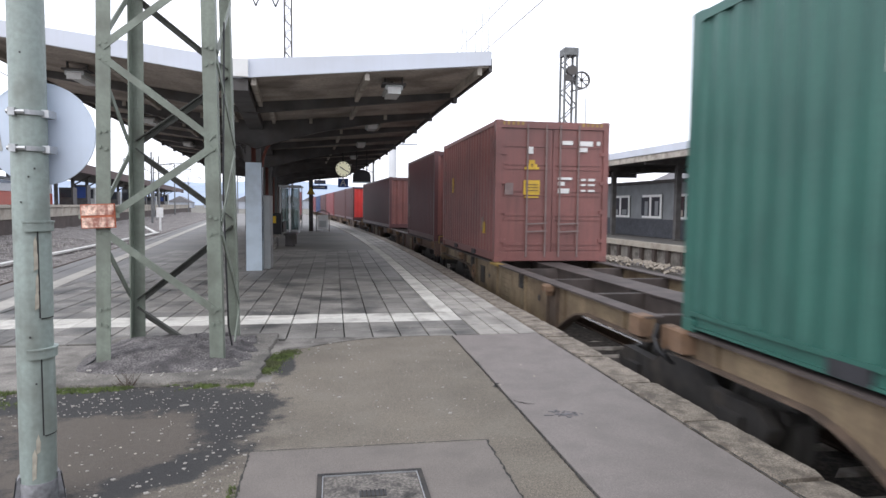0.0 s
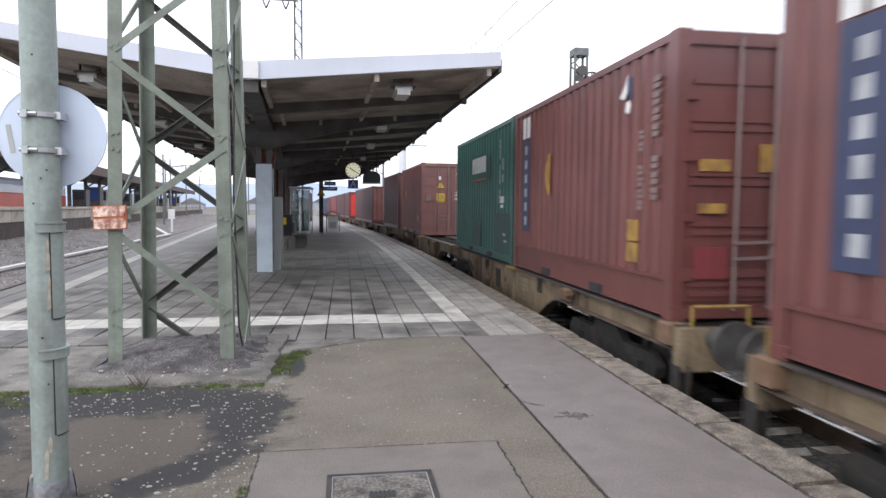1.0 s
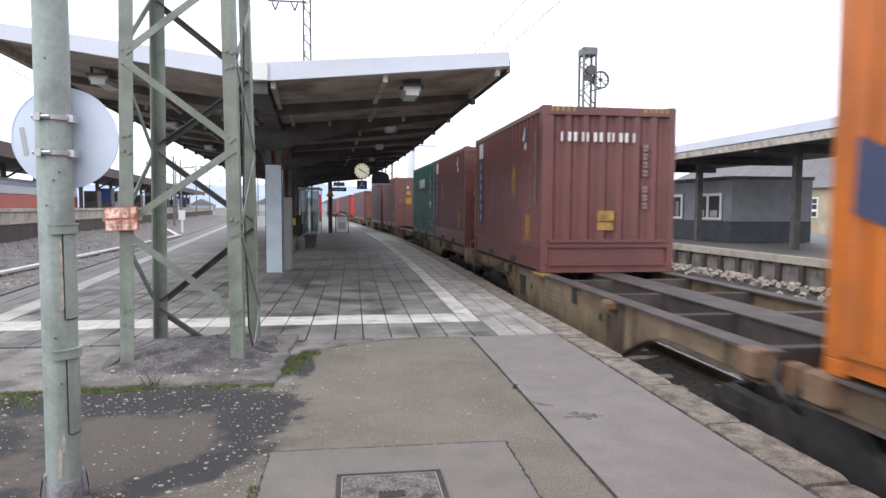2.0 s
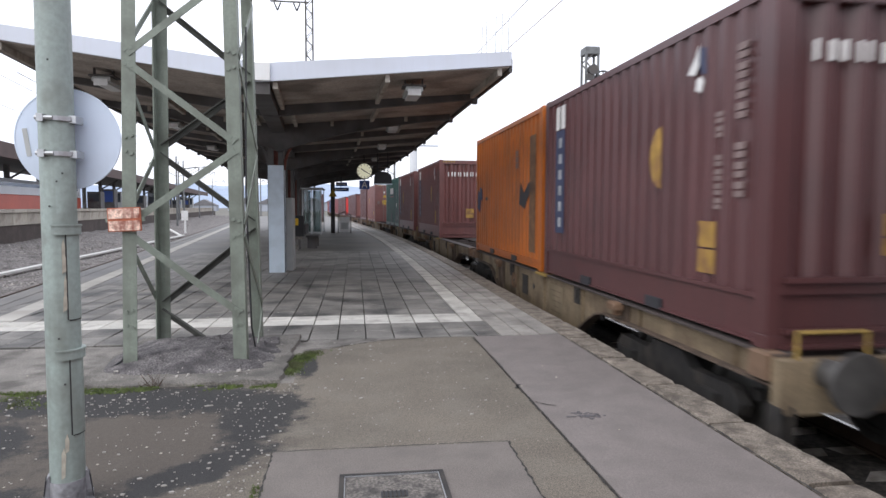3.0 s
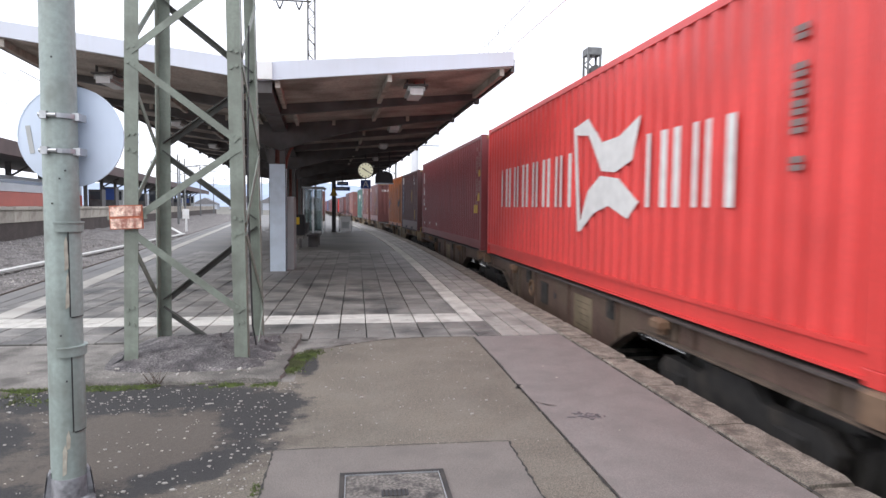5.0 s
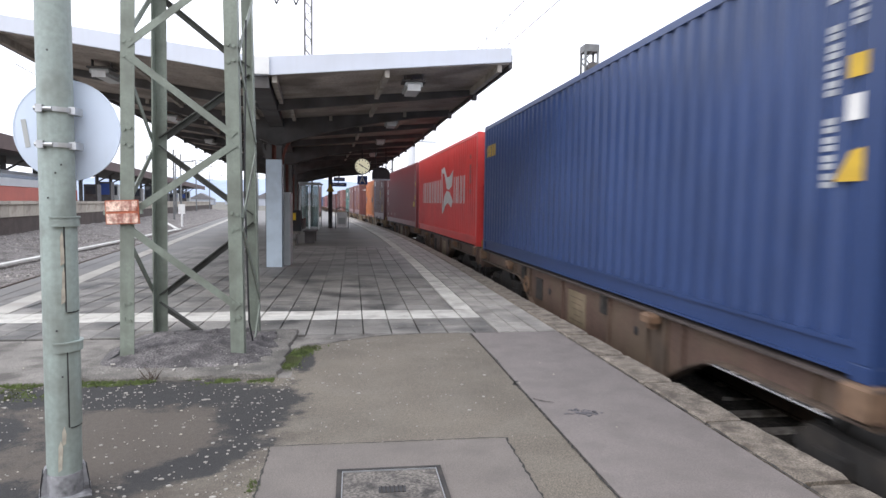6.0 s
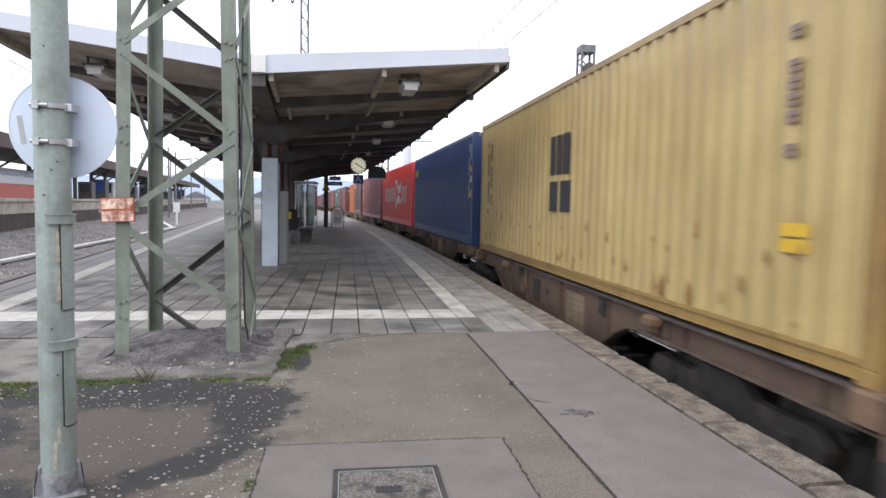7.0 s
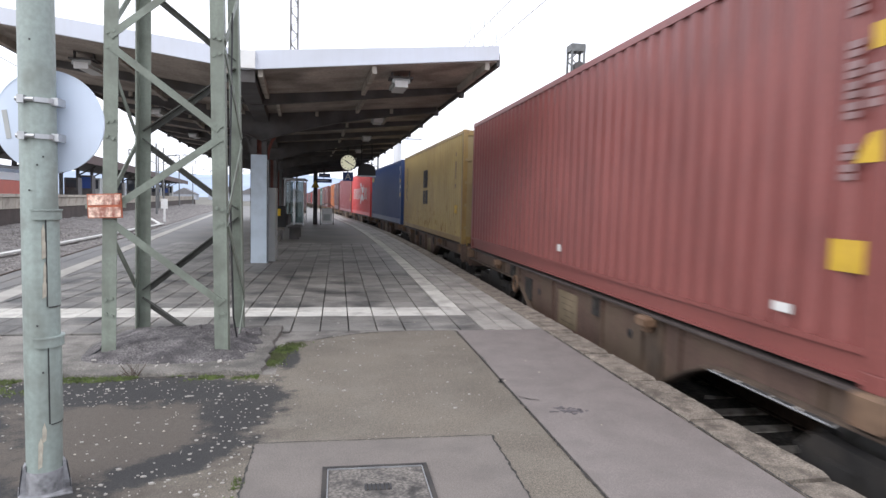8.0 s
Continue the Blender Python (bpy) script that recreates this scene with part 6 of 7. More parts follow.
def end_marks(t, material, rects, label, L, sy=-1):
    """Marks on an end: rects of x0, z0, x1, z1 as seen from behind the train."""
    ya, yb = sorted((sy * (L / 2 + 0.001), sy * (L / 2 - 0.022)))
    for x0, z0, x1, z1 in rects:
        part("marking", MB().box(x0, ya, z0, x1, yb, z1), material, t, label)


def word(u0, u1, z0, z1, n, th):
    """Plain pairs of upright strokes over the length of a word of that size."""
    w = (u1 - u0) / n
    return [[(u0 + (i + 0.06) * w, z0, u0 + (i + 0.06) * w + th * (1.0 if i % 2 else 0.6), z1), (u0 + (i + 0.82) * w - th * (0.6 if i % 2 else 1.0), z0, u0 + (i + 0.82) * w, z1)] for i in range(n)]


def column(u, z0, z1, n, w):
    """A column of small blocks, one under the other: unreadable codes."""
    h = (z1 - z0) / n
    rows = [(u, z0 + i * h, u + w) for i in range(n) if (i * 7 + n) % 5 != 0]
    return [(a, z + h * p, b, z + h * q) for a, z, b in rows for p, q in ((0.1, 0.42), (0.52, 0.88))]


TRAIN = []          # thing, rear and front along the train at the start


def load(t, front, L, dz=0.0):
    TRAIN.append((t, front - L, front, dz))


def hazard(t, L, H, sy=-1, both=True):
    r = []
    for i in range(5):
        r.append((-1.08 + i * 0.1, H - 0.1, -1.03 + i * 0.1, H - 0.03))
        if both:
            r.append((0.62 + i * 0.1, H - 0.1, 0.67 + i * 0.1, H - 0.03))
    end_marks(t, HANDRAIL, r, "dull yellow height stripe", L, sy)


def bulk_container(front, paint, doors, label):
    """The 20-foot high containers with a blue side band."""
    L, H = 6.058, 2.896
    t = freight_container(L, H, paint, label, doors, rail_h=0.42)
    marks(t, M_NAVY, [(0.58, 0.72, 1.0, 2.34)], "blue vertical band", L)
    marks(t, M_WHITE, [(0.58, 2.36, 0.76, 2.72), (0.82, 2.36, 1.0, 2.72)], "white square at the top of the band", L)
    for i in range(6):
        z = 0.82 + i * 0.25
        part("marking", MB().box(-CW / 2 - 0.004, L / 2 - 0.87, z, -CW / 2 - 0.0022, L / 2 - 0.73, z + 0.15), M_PALE, t, "pale block on the band")
    ec = 2.15 if doors < 0 else 4.2
    arc = [(ec, 1.33)] + [(ec - 0.25 * math.cos(a), 1.66 + 0.33 * math.sin(a)) for a in [(-1.571 + i * 0.3927) for i in range(9)]] 
    shapes(t, M_FADED, [arc], "faded yellow half-round emblem", L)
    marks(t, M_FADED, [(5.0, 0.52, 5.28, 0.74), (5.0, 0.76, 5.28, 1.0)], "faded yellow data label", L)
    marks(t, M_GREY, column(5.55, 1.2, 2.7, 9, 0.14) + column(5.25, 1.1, 2.0, 7, 0.1), "faded code columns", L)
    shapes(t, M_WHITE, [[(4.72, 2.42), (4.86, 2.56), (4.92, 2.66), (4.92, 2.46), (4.86, 2.38)], [(4.88, 2.24), (4.98, 2.2), (5.02, 2.3), (4.96, 2.36), (4.9, 2.34)]], "white emblem", L)
    shapes(t, M_NAVY, [[(4.94, 2.64), (5.04, 2.6), (5.06, 2.36), (4.98, 2.38), (4.94, 2.48)]], "dark blue emblem", L)
    # ledges of the deep sill under the ribbed end
    lip = MB()
    e = -doors * L / 2
    for z0, z1 in ((0.53, 0.575), (0.12, 0.16), (0.0, 0.03)):
        ya, yb = sorted((e - doors * 0.0, e - doors * 0.045))
        lip.box(-CW / 2 + 0.125, ya, z0, CW / 2 - 0.125, yb, z1)
    part("sill_ledge", lip, paint, t)
    if doors > 0:
        wd = word(-0.9, 0.5, 2.28, 2.44, 6, 0.05)
        end_marks(t, M_WHITE, sum(wd, []), "white word-sized blocks", L)
        end_marks(t, M_FADED, [(-0.2, 0.74, 0.1, 0.88), (-0.2, 0.9, 0.1, 1.08)], "faded yellow data label", L)
        end_marks(t, M_GREY, column(0.62, 1.1, 2.4, 9, 0.09), "faded code column", L)
        hazard(t, L, H)
    else:
        end_marks(t, P_CRIMSON, [(-0.98, 0.42, -0.62, 0.74)], "crimson repainted patch", L)
        end_marks(t, M_FADED, [(-0.95, 1.5, -0.62, 1.62), (-0.3, 1.5, 0.08, 1.78), (-0.95, 1.08, -0.66, 1.18), (0.5, 1.5, 0.8, 1.7)], "faded yellow door labels", L)
        end_marks(t, M_WHITE, [(0.12, 2.2, 0.34, 2.38)], "white door label", L)
    load(t, front, L)
    return t


# D: the red container whose doors face back
t = freight_container(6.058, 2.896, P_DOORRED, "faded red container with grey locking bars on its doors")
L, H = 6.058, 2.896
marks(t, M_GREY, [(0.32, 0.9 + 0.27 * i, 0.44, 1.05 + 0.27 * i) for i in range(6)] + [(4.9, 0.6, 5.1, 0.9)], "faded pale blocks", L)
marks(t, M_YELLOW, [(5.0, 0.55, 5.2, 0.8), (1.4, 1.5, 1.6, 1.9)], "yellow labels", L)
end_marks(t, M_YELLOW, [(-0.62, 1.38, -0.28, 1.68), (-0.6, 1.32, -0.3, 1.35), (-0.6, 1.9, -0.3, 1.95), (-0.56, 1.95, -0.34, 2.01), (-0.51, 2.01, -0.39, 2.09)], "yellow warning labels", L)
end_marks(t, M_BLACK, [(-0.58, 1.58, -0.32, 1.6), (-0.58, 1.52, -0.32, 1.54), (-0.58, 1.46, -0.32, 1.48), (-0.47, 1.95, -0.43, 2.02)], "dark bars on the labels", L)
end_marks(t, M_WHITE, [(0.2, 2.42, 0.42, 2.5), (0.55, 2.4, 0.86, 2.5), (0.55, 2.28, 0.74, 2.37), (0.95, 2.42, 1.02, 2.5), (0.12, 1.7, 0.42, 1.75), (0.12, 1.58, 0.26, 1.66), (0.12, 1.42, 0.36, 1.52),
                        (0.62, 1.68, 0.72, 1.73), (0.78, 1.68, 0.92, 1.73), (0.62, 1.58, 0.72, 1.62), (0.78, 1.58, 0.92, 1.62), (0.62, 1.46, 0.72, 1.5), (0.78, 1.46, 0.92, 1.5), (-0.55, 2.22, -0.43, 2.36)], "white unreadable bars", L)
end_marks(t, M_GREY, [(-1.02, 1.38, -0.84, 1.62)], "grey data plate", L)
hazard(t, L, H)
load(t, 18.88, L)

t = freight_container(6.058, 2.896, P_GREEN, "green container with white blocks and dark repair patches", pockets=True)
letters(t, M_WHITE, word(2.16, 3.7, 1.95, 2.32, 6, 0.09), "white word-sized blocks", L)
marks(t, P_SCARLET, [(2.2, 1.78, 3.7, 1.8), (2.85, 1.765, 3.0, 1.815)], "thin red line", L)
marks(t, M_PATCH, [(3.85, 1.75, 4.16, 2.25), (2.35, 0.2, 3.2, 0.78), (4.55, 0.2, 5.88, 1.02)], "dark repair patch", L)
marks(t, M_PALE, column(4.97, 1.2, 2.65, 14, 0.1) + column(5.2, 1.65, 2.15, 6, 0.11), "pale code columns", L)
marks(t, M_WHITE, [(5.08, 1.22, 5.36, 1.36), (5.1, 1.12, 5.3, 1.19), (5.3, 0.55, 5.55, 0.6), (5.4, 0.42, 5.65, 0.46)], "white labels", L)
load(t, 5.6, L)
bulk_container(-0.58, P_MAROON, -1, "maroon container with a blue side band and rear doors")
bulk_container(-8.15, P_MAROON, 1, "maroon container with a blue side band and ribbed rear end")
t = freight_container(6.058, 2.896, P_ORANGE, "orange container with a stained brown rear edge", frame_paint=P_ORANGE)
shapes(t, M_NAVY, [[(0.2, 1.1), (0.5, 1.0), (0.55, 1.35), (0.8, 1.3), (0.75, 1.6), (0.5, 1.65), (0.45, 1.5), (0.22, 1.6)]], "dark blue emblem", L)
shapes(t, M_BLACK, [[(4.5, 1.2), (4.9, 1.1), (5.3, 1.45), (5.5, 1.3), (5.55, 1.6), (5.2, 1.6), (4.85, 1.4), (4.6, 1.6)], [(1.2, 1.3), (1.45, 1.3), (1.45, 1.38), (1.2, 1.38)]], "dark blot", L)
marks(t, RUST, [(5.25, 0.3, 5.65, 2.45)], "rust-brown stained strip", L)
marks(t, M_GREY, column(4.2, 1.9, 2.4, 4, 0.2), "pale code blocks", L)
load(t, -21.01, L)
bulk_container(-27.27, P_DARKMAR, 1, "dark maroon container with a blue side band and ribbed rear end")

L, HL = 12.192, 3.03
t = freight_container(L, HL, P_CRIMSON, "long crimson container with white blocks at its end", doors=1, pockets=False, rail_h=0.24)
marks(t, M_WHITE, [(0.52, 2.15, 0.6, 2.6), (0.52, 1.65, 0.6, 2.0), (0.52, 1.2, 0.6, 1.5), (0.64, 2.15, 0.7, 2.6), (0.66, 1.65, 0.74, 1.85), (0.66, 1.2, 0.74, 1.3), (1.05, 1.0, 1.2, 1.1), (0.7, 0.42, 0.85, 0.5), (2.35, 0.42, 2.47, 0.52), (4.2, 0.42, 4.34, 0.53)], "white blocks", L)
marks(t, M_DULL, column(11.56, 1.2, 2.75, 13, 0.12) + column(11.86, 1.55, 1.85, 2, 0.12) + column(11.86, 2.2, 2.75, 4, 0.11), "pale code columns", L)
marks(t, M_YELLOW, [(11.84, 1.95, 12.02, 2.12), (11.28, 0.97, 11.75, 1.2)], "yellow labels", L)
shapes(t, M_YELLOW, [[(11.68, 1.3), (11.95, 1.3), (11.95, 1.52), (11.82, 1.5)]], "yellow wedge label", L)
end_marks(t, M_WHITE, sum(word(-0.85, 0.2, 2.1, 2.45, 3, 0.08), []), "white word-sized blocks", L)
hazard(t, L, HL)
load(t, -34.98, L)

t = freight_container(L, HL, P_SCARLET, "long bright red container with a white flag emblem", pockets=False, rail_h=0.24)
letters(t, M_WHITE, word(1.5, 6.35, 1.14, 1.96, 7, 0.13), "white word-sized blocks", L)
shapes(t, M_WHITE, [[(6.32, 2.32), (6.44, 2.32), (6.68, 0.8), (6.56, 0.78)],
                    [(6.42, 2.32), (6.9, 2.38), (7.45, 2.0), (8.0, 2.02), (8.6, 2.2), (8.4, 1.7), (7.9, 1.58), (7.45, 1.62), (6.95, 2.14), (6.45, 2.2)],
                    [(6.62, 0.86), (6.95, 1.36), (7.4, 1.56), (8.0, 1.5), (8.6, 1.2), (8.3, 1.0), (7.7, 1.16), (7.2, 1.06), (6.66, 0.78)]], "white flag emblem", L)
letters(t, M_WHITE, word(8.75, 10.6, 1.14, 1.96, 3, 0.13), "white word-sized blocks", L)
marks(t, M_GREY, column(11.2, 1.4, 2.5, 8, 0.15), "pale code column", L)
load(t, -48.09, L)

t = freight_container(L, HL, P_BLUE, "long dark blue container with yellow marks", doors=1, pockets=False, rail_h=0.24)
letters(t, M_YELLOW, word(0.3, 1.25, 2.25, 2.52, 3, 0.08), "yellow word-sized blocks", L)
marks(t, M_YELLOW, [(11.86, 1.98, 12.02, 2.13)], "yellow marks", L)
shapes(t, M_YELLOW, [[(11.78, 1.3), (12.03, 1.3), (12.03, 1.52), (11.92, 1.5)]], "yellow wedge label", L)
marks(t, M_PALE, column(11.66, 1.25, 2.75, 12, 0.11) + column(11.88, 2.2, 2.75, 5, 0.1), "pale code columns", L)
marks(t, M_WHITE, [(11.86, 1.7, 12.0, 1.87)], "white label", L)
hazard(t, L, HL)
load(t, -61.24, L)

t = freight_container(L, HL, P_YELLOW, "long ochre-yellow container with rust streaks and dark blocks", pockets=False, rail_h=0.16, end_paint=box_paint("faded_door_yellow", (0.36, 0.28, 0.14), (0.2, 0.13, 0.08), 0.5, 0.5), frame_paint=box_paint("rusty_yellow_paint", (0.36, 0.24, 0.08), (0.13, 0.065, 0.035), 0.8, 0.7))
marks(t, M_BLACK, [(5.5, 1.6, 5.72, 2.22), (5.8, 1.6, 6.02, 2.22), (6.1, 1.6, 6.4, 2.22), (5.5, 1.02, 5.9, 1.5), (6.02, 1.02, 6.5, 1.5)], "dark emblem blocks", L)
marks(t, M_BLACK, column(0.8, 0.9, 2.55, 13, 0.12) + column(1.1, 1.1, 2.5, 11, 0.12), "dark code columns", L)
marks(t, M_YELLOW, [(11.2, 0.8, 11.52, 0.9), (11.2, 0.92, 11.52, 1.02)], "bright yellow label", L)
marks(t, M_GREY, column(11.2, 1.5, 2.5, 8, 0.12), "faded code column", L)
end_marks(t, M_BLACK, sum(word(0.25, 0.85, 2.2, 2.5, 2, 0.08), []) + [(-0.8, 1.2, -0.4, 1.3)], "dark blocks", L)
load(t, -74.56, L)

rr = random.Random(21)
for i in range(44):
    u = 0.3 + 11.6 * rr.random()
    z = 0.17 + (0.02 if i % 3 else 0.5) + 0.25 * rr.random() ** 2
    w, hh = rr.uniform(0.012, 0.05), rr.uniform(0.05, 0.26)
    pl = [(u - w, z), (u + w * 0.8, z), (u + w * 0.5, z + hh * 0.5), (u + w * rr.uniform(-0.4, 0.6), z + hh), (u - w * 0.6, z + hh * 0.6)]
    shapes(t, M_RUN, [pl], "rust-brown run in the paint", L)
t = freight_container(L, HL, P_BRICK, "long brick-red container with white code blocks", pockets=False, rail_h=0.24)
marks(t, M_WHITE, [(6.3, 0.42, 6.45, 0.52), (11.15, 0.36, 11.35, 0.43)], "white blocks", L)
marks(t, M_DULL, column(11.72, 1.3, 2.75, 11, 0.12) + column(11.9, 1.75, 2.05, 2, 0.12), "faded pale code columns", L)
marks(t, M_YELLOW, [(11.92, 2.12, 12.06, 2.28), (11.68, 0.72, 11.97, 0.93)], "yellow labels", L)
shapes(t, M_YELLOW, [[(11.84, 1.42), (12.06, 1.42), (12.06, 1.62), (11.95, 1.6)]], "yellow wedge label", L)
load(t, -88.05, L)

# containers farther along the train: shade put into the dark sides, redder ends
for front, LL, HH, paint, lab, dr in [
        (26.52, 6.058, 2.896, P_DARKMAR, "dark maroon steel container with ribbed end", 1), (44.93, 12.192, 2.591, P_DARKMAR, "long dark maroon container with ribbed end", 1),
        (57.46, 6.058, 2.591, P_DARKMAR, "short red container with shade painted on its side", 1), (70.4, 12.192, 2.591, P_DARKMAR, "long maroon steel container with ribbed end", 1), (83.7, 12.192, 2.591, P_CRIMSON, "long crimson steel container", -1),
        (97.0, 12.192, 2.591, P_DARKMAR, "long dark maroon steel container", 1), (110.3, 12.192, 2.591, P_BLUE, "long blue steel freight container", -1), (123.6, 12.192, 2.591, P_CRIMSON, "long crimson steel freight container", 1)]:
    t = freight_container(LL, HH, paint, lab, dr, pockets=False, end_paint=P_SCARLET if front == 57.46 else P_DOORRED if paint is P_DARKMAR else None)
    if front == 26.52:
        marks(t, M_GREY, [(0.3, 1.9, 0.5, 2.5), (0.3, 0.7, 0.5, 1.2)], "pale blocks", LL)
    load(t, front, LL)

FLANGE = mat("brown_flange_steel", (0.1, 0.07, 0.05), 0.8, var=0.3, scale=4, dirt=(0.05, 0.038, 0.03), dirt_amt=0.7, dirt_scale=3.0)
SPIGOT = mat("rusty_tan_casting", (0.155, 0.096, 0.06), 0.85, var=0.3, scale=7, dirt=(0.14, 0.075, 0.04), dirt_amt=0.7, dirt_scale=6.0)
PATCH = mat("pale_tan_panel", (0.2, 0.155, 0.1), 0.8, var=0.2, scale=4, dirt=(0.13, 0.1, 0.06), dirt_amt=0.6, dirt_scale=3.0)
WHEELS = []
WHEEL_R = 0.46


def bogie(parent, y, spin):
    """Two-axle bogie: cast side frames, springs, axle boxes; each wheelset is a part of its own."""
    fr = MB()
    for sx in (-1, 1):
        x = sx * 1.02
        pts = [(-1.35, -0.62), (-1.2, -0.48), (-0.5, -0.5), (-0.3, -0.36), (0.3, -0.36), (0.5, -0.5), (1.2, -0.48), (1.35, -0.62), (1.3, -0.74), (0.55, -0.72), (0.4, -0.86), (-0.4, -0.86), (-0.55, -0.72), (-1.3, -0.74)]
        fr.prism(pts, "x", x - 0.06, x + 0.06)
        for sy in (-1, 1):
            fr.box(x - 0.13, sy * 0.9 - 0.15, -0.86, x + 0.13, sy * 0.9 + 0.15, -0.6)
            for q in (-0.27, 0.27):
                fr.tube((x, sy * 0.9 + q, -0.82), (x, sy * 0.9 + q, -0.5), 0.07, n=10)
    fr.box(-0.95, -0.25, -0.62, 0.95, 0.25, -0.38)
    fr.box(-0.9, -1.34, -0.6, 0.9, -1.24, -0.5)
    fr.box(-0.9, 1.24, -0.6, 0.9, 1.34, -0.5)
    b = part("bogie", fr, BOGIE, parent, "sooty two-axle bogie", m=pose(0, y, 0))
    if bpy.data.meshes.get("wheelset"):
        data = bpy.data.meshes["wheelset"]
    else:
        ws = MB().tube((-1.05, 0, 0), (1.05, 0, 0), 0.075, n=12)
        for sx in (-1, 1):
            ws.ring((0, 0, 0), 0.07, 0.36, min(sx * 0.73, sx * 0.76), max(sx * 0.73, sx * 0.76), "x", 24)
            ws.ring((0, 0, 0), 0.35, WHEEL_R, min(sx * 0.69, sx * 0.82), max(sx * 0.69, sx * 0.82), "x", 32)
            ws.ring((0, 0, 0), 0.4, WHEEL_R + 0.03, min(sx * 0.675, sx * 0.7), max(sx * 0.675, sx * 0.7), "x", 32)
            for i in range(3):
                a = i * 2.094
                ws.box(min(sx * 0.765, sx * 0.775), math.cos(a) * 0.22 - 0.03, math.sin(a) * 0.22 - 0.03, max(sx * 0.765, sx * 0.775), math.cos(a) * 0.22 + 0.03, math.sin(a) * 0.22 + 0.03)
        data = ws.mesh("wheelset", BUFFER, True)
    for sy in (-1, 1):
        w = part("wheelset", data, BUFFER, b, "steel wheelset with worn treads", m=pose(0, sy * 0.9, -0.72))
        if spin:
            WHEELS.append((w, sy * 0.9))


def flat_wagon(rear, front, rear_end, front_end, steel, spin=True, reach=0.0):
    """One half of an articulated container flat; z is the container floor. An end is B (buffers) or J (joint)."""
    t = thing("container_wagon", pose(0, 0, 0), "weathered tan articulated container flat wagon" if steel is WAGON else "weathered brown articulated container flat wagon", "railway wagon", group="wagons of the goods train")
    Lw = front - rear
    h = Lw / 2

    def bottom(y):
        """Depth of the fish-bellied side beam."""
        def rise(d, a, b):
            q = min(1.0, max(0.0, (d - a) / (b - a)))
            return q * q * (3 - 2 * q)
        r = rise(y + h, 3.5 if rear_end == "B" else 1.7, 5.0 if rear_end == "B" else 3.3)
        f = rise(h - y - reach, 3.5 if front_end == "B" else 1.7, 5.0 if front_end == "B" else 3.3)
        return -0.27 - 0.55 * min(r, f)
    ys = near_y(-h, h, 0.25)
    for sx in (-1, 1):
        bm = MB()
        pts = [(y, -0.035) for y in ys] + [(y, bottom(y)) for y in reversed(ys)]
        vs, fs = [], []
        for x in (sx * 1.12, sx * 1.15):
            vs += [(x, y, -0.035) for y in ys] + [(x, y, bottom(y)) for y in ys]
        n = len(ys)
        for i in range(n - 1):
            fs += [(i, i + 1, n + i + 1, n + i), (2 * n + i, 2 * n + i + 1, 3 * n + i + 1, 3 * n + i), (n + i, n + i + 1, 3 * n + i + 1, 3 * n + i), (i, i + 1, 2 * n + i + 1, 2 * n + i)]
        fs += [(0, n, 3 * n, 2 * n), (n - 1, 2 * n - 1, 4 * n - 1, 3 * n - 1)]
        bm.add(vs, fs)
        sb = part("side_beam", bm, steel, t)
        fl = MB().box(min(sx * 1.02, sx * 1.24), -h, -0.036, max(sx * 1.02, sx * 1.24), h, -0.012)
        part("top_flange", fl, DECK_STEEL, sb, "dark worn top flange")
        lf = MB()
        pts = [(y, bottom(y) + 0.011) for y in ys] + [(y, bottom(y) - 0.011) for y in reversed(ys)]
        lv = [(sx * 1.15 + q, y, z) for q in (-0.08, 0.08) for y, z in pts]
        k, n2 = len(pts), len(ys)
        lq = [(i, (i + 1) % k, k + (i + 1) % k, k + i) for i in range(k)]
        for o in (0, k):
            lq += [(o + i, o + i + 1, o + k - 2 - i, o + k - 1 - i) for i in range(n2 - 1)]
        lf.add(lv, lq)
        part("bottom_flange", lf, FLANGE, sb, "brown worn bottom flange")
        for y in near_y(-h + 0.6, h - 0.6, 2.0):
            part("stiffener", MB().box(min(sx * 1.151, sx * 1.2), y - 0.012, bottom(y) + 0.02, max(sx * 1.151, sx * 1.2), y + 0.012, -0.04), steel, sb)
    cs = part("centre_sill", MB().box(-0.26, -h, -0.04, 0.26, h, -0.02), DECK_STEEL, t, "dark steel centre sill")
    for x in (-0.22, 0.19):
        part("web", MB().box(x, -h, -0.42, x + 0.03, h, -0.0405), DECK_STEEL, cs)
    for y in near_y(-h + 0.3, h - 0.3, 1.7):
        part("cross_member", MB().box(-1.1, y - 0.05, -0.3, 1.1, y + 0.05, -0.045), DECK_STEEL, t, "dark steel cross member")
    for y in near_y(-h + 3.0, h - 3.0, 6.0):
        part("container_spigot", MB().chamfer(-1.33, y - 0.11, -0.13, -1.2, y + 0.11, -0.03, 0.03).box(-1.28, y - 0.05, -0.2, -1.2, y + 0.05, -0.12), SPIGOT, t, "rusty tan folding container spigot")
        ps = part("post_plate", MB().box(-1.165, y - 0.2, bottom(y) + 0.02, -1.152, y + 0.2, -0.04), FLANGE, t, "brown stained post plate")
        for q in (-0.2, 0.2):
            part("rib", MB().box(-1.21, y + q - 0.012, bottom(y) + 0.03, -1.153, y + q + 0.012, -0.045), FLANGE, ps)
    for y in (-1.75, 2.25):
        bx = part("lashing_box", MB().box(-1.19, y - 0.03, -0.3, -1.153, y + 0.2, -0.05).box(-1.21, y + 0.02, -0.22, -1.19, y + 0.15, -0.08), BOGIE, t, "dark lashing bracket")
    # black discs on the uncut beam paint in the shade of round holes
    hole = MB().ring((0, 0, 0), 0.0, 0.055, -1.158, -1.1505, "x", 16).mesh("drain_hole", BLACK)
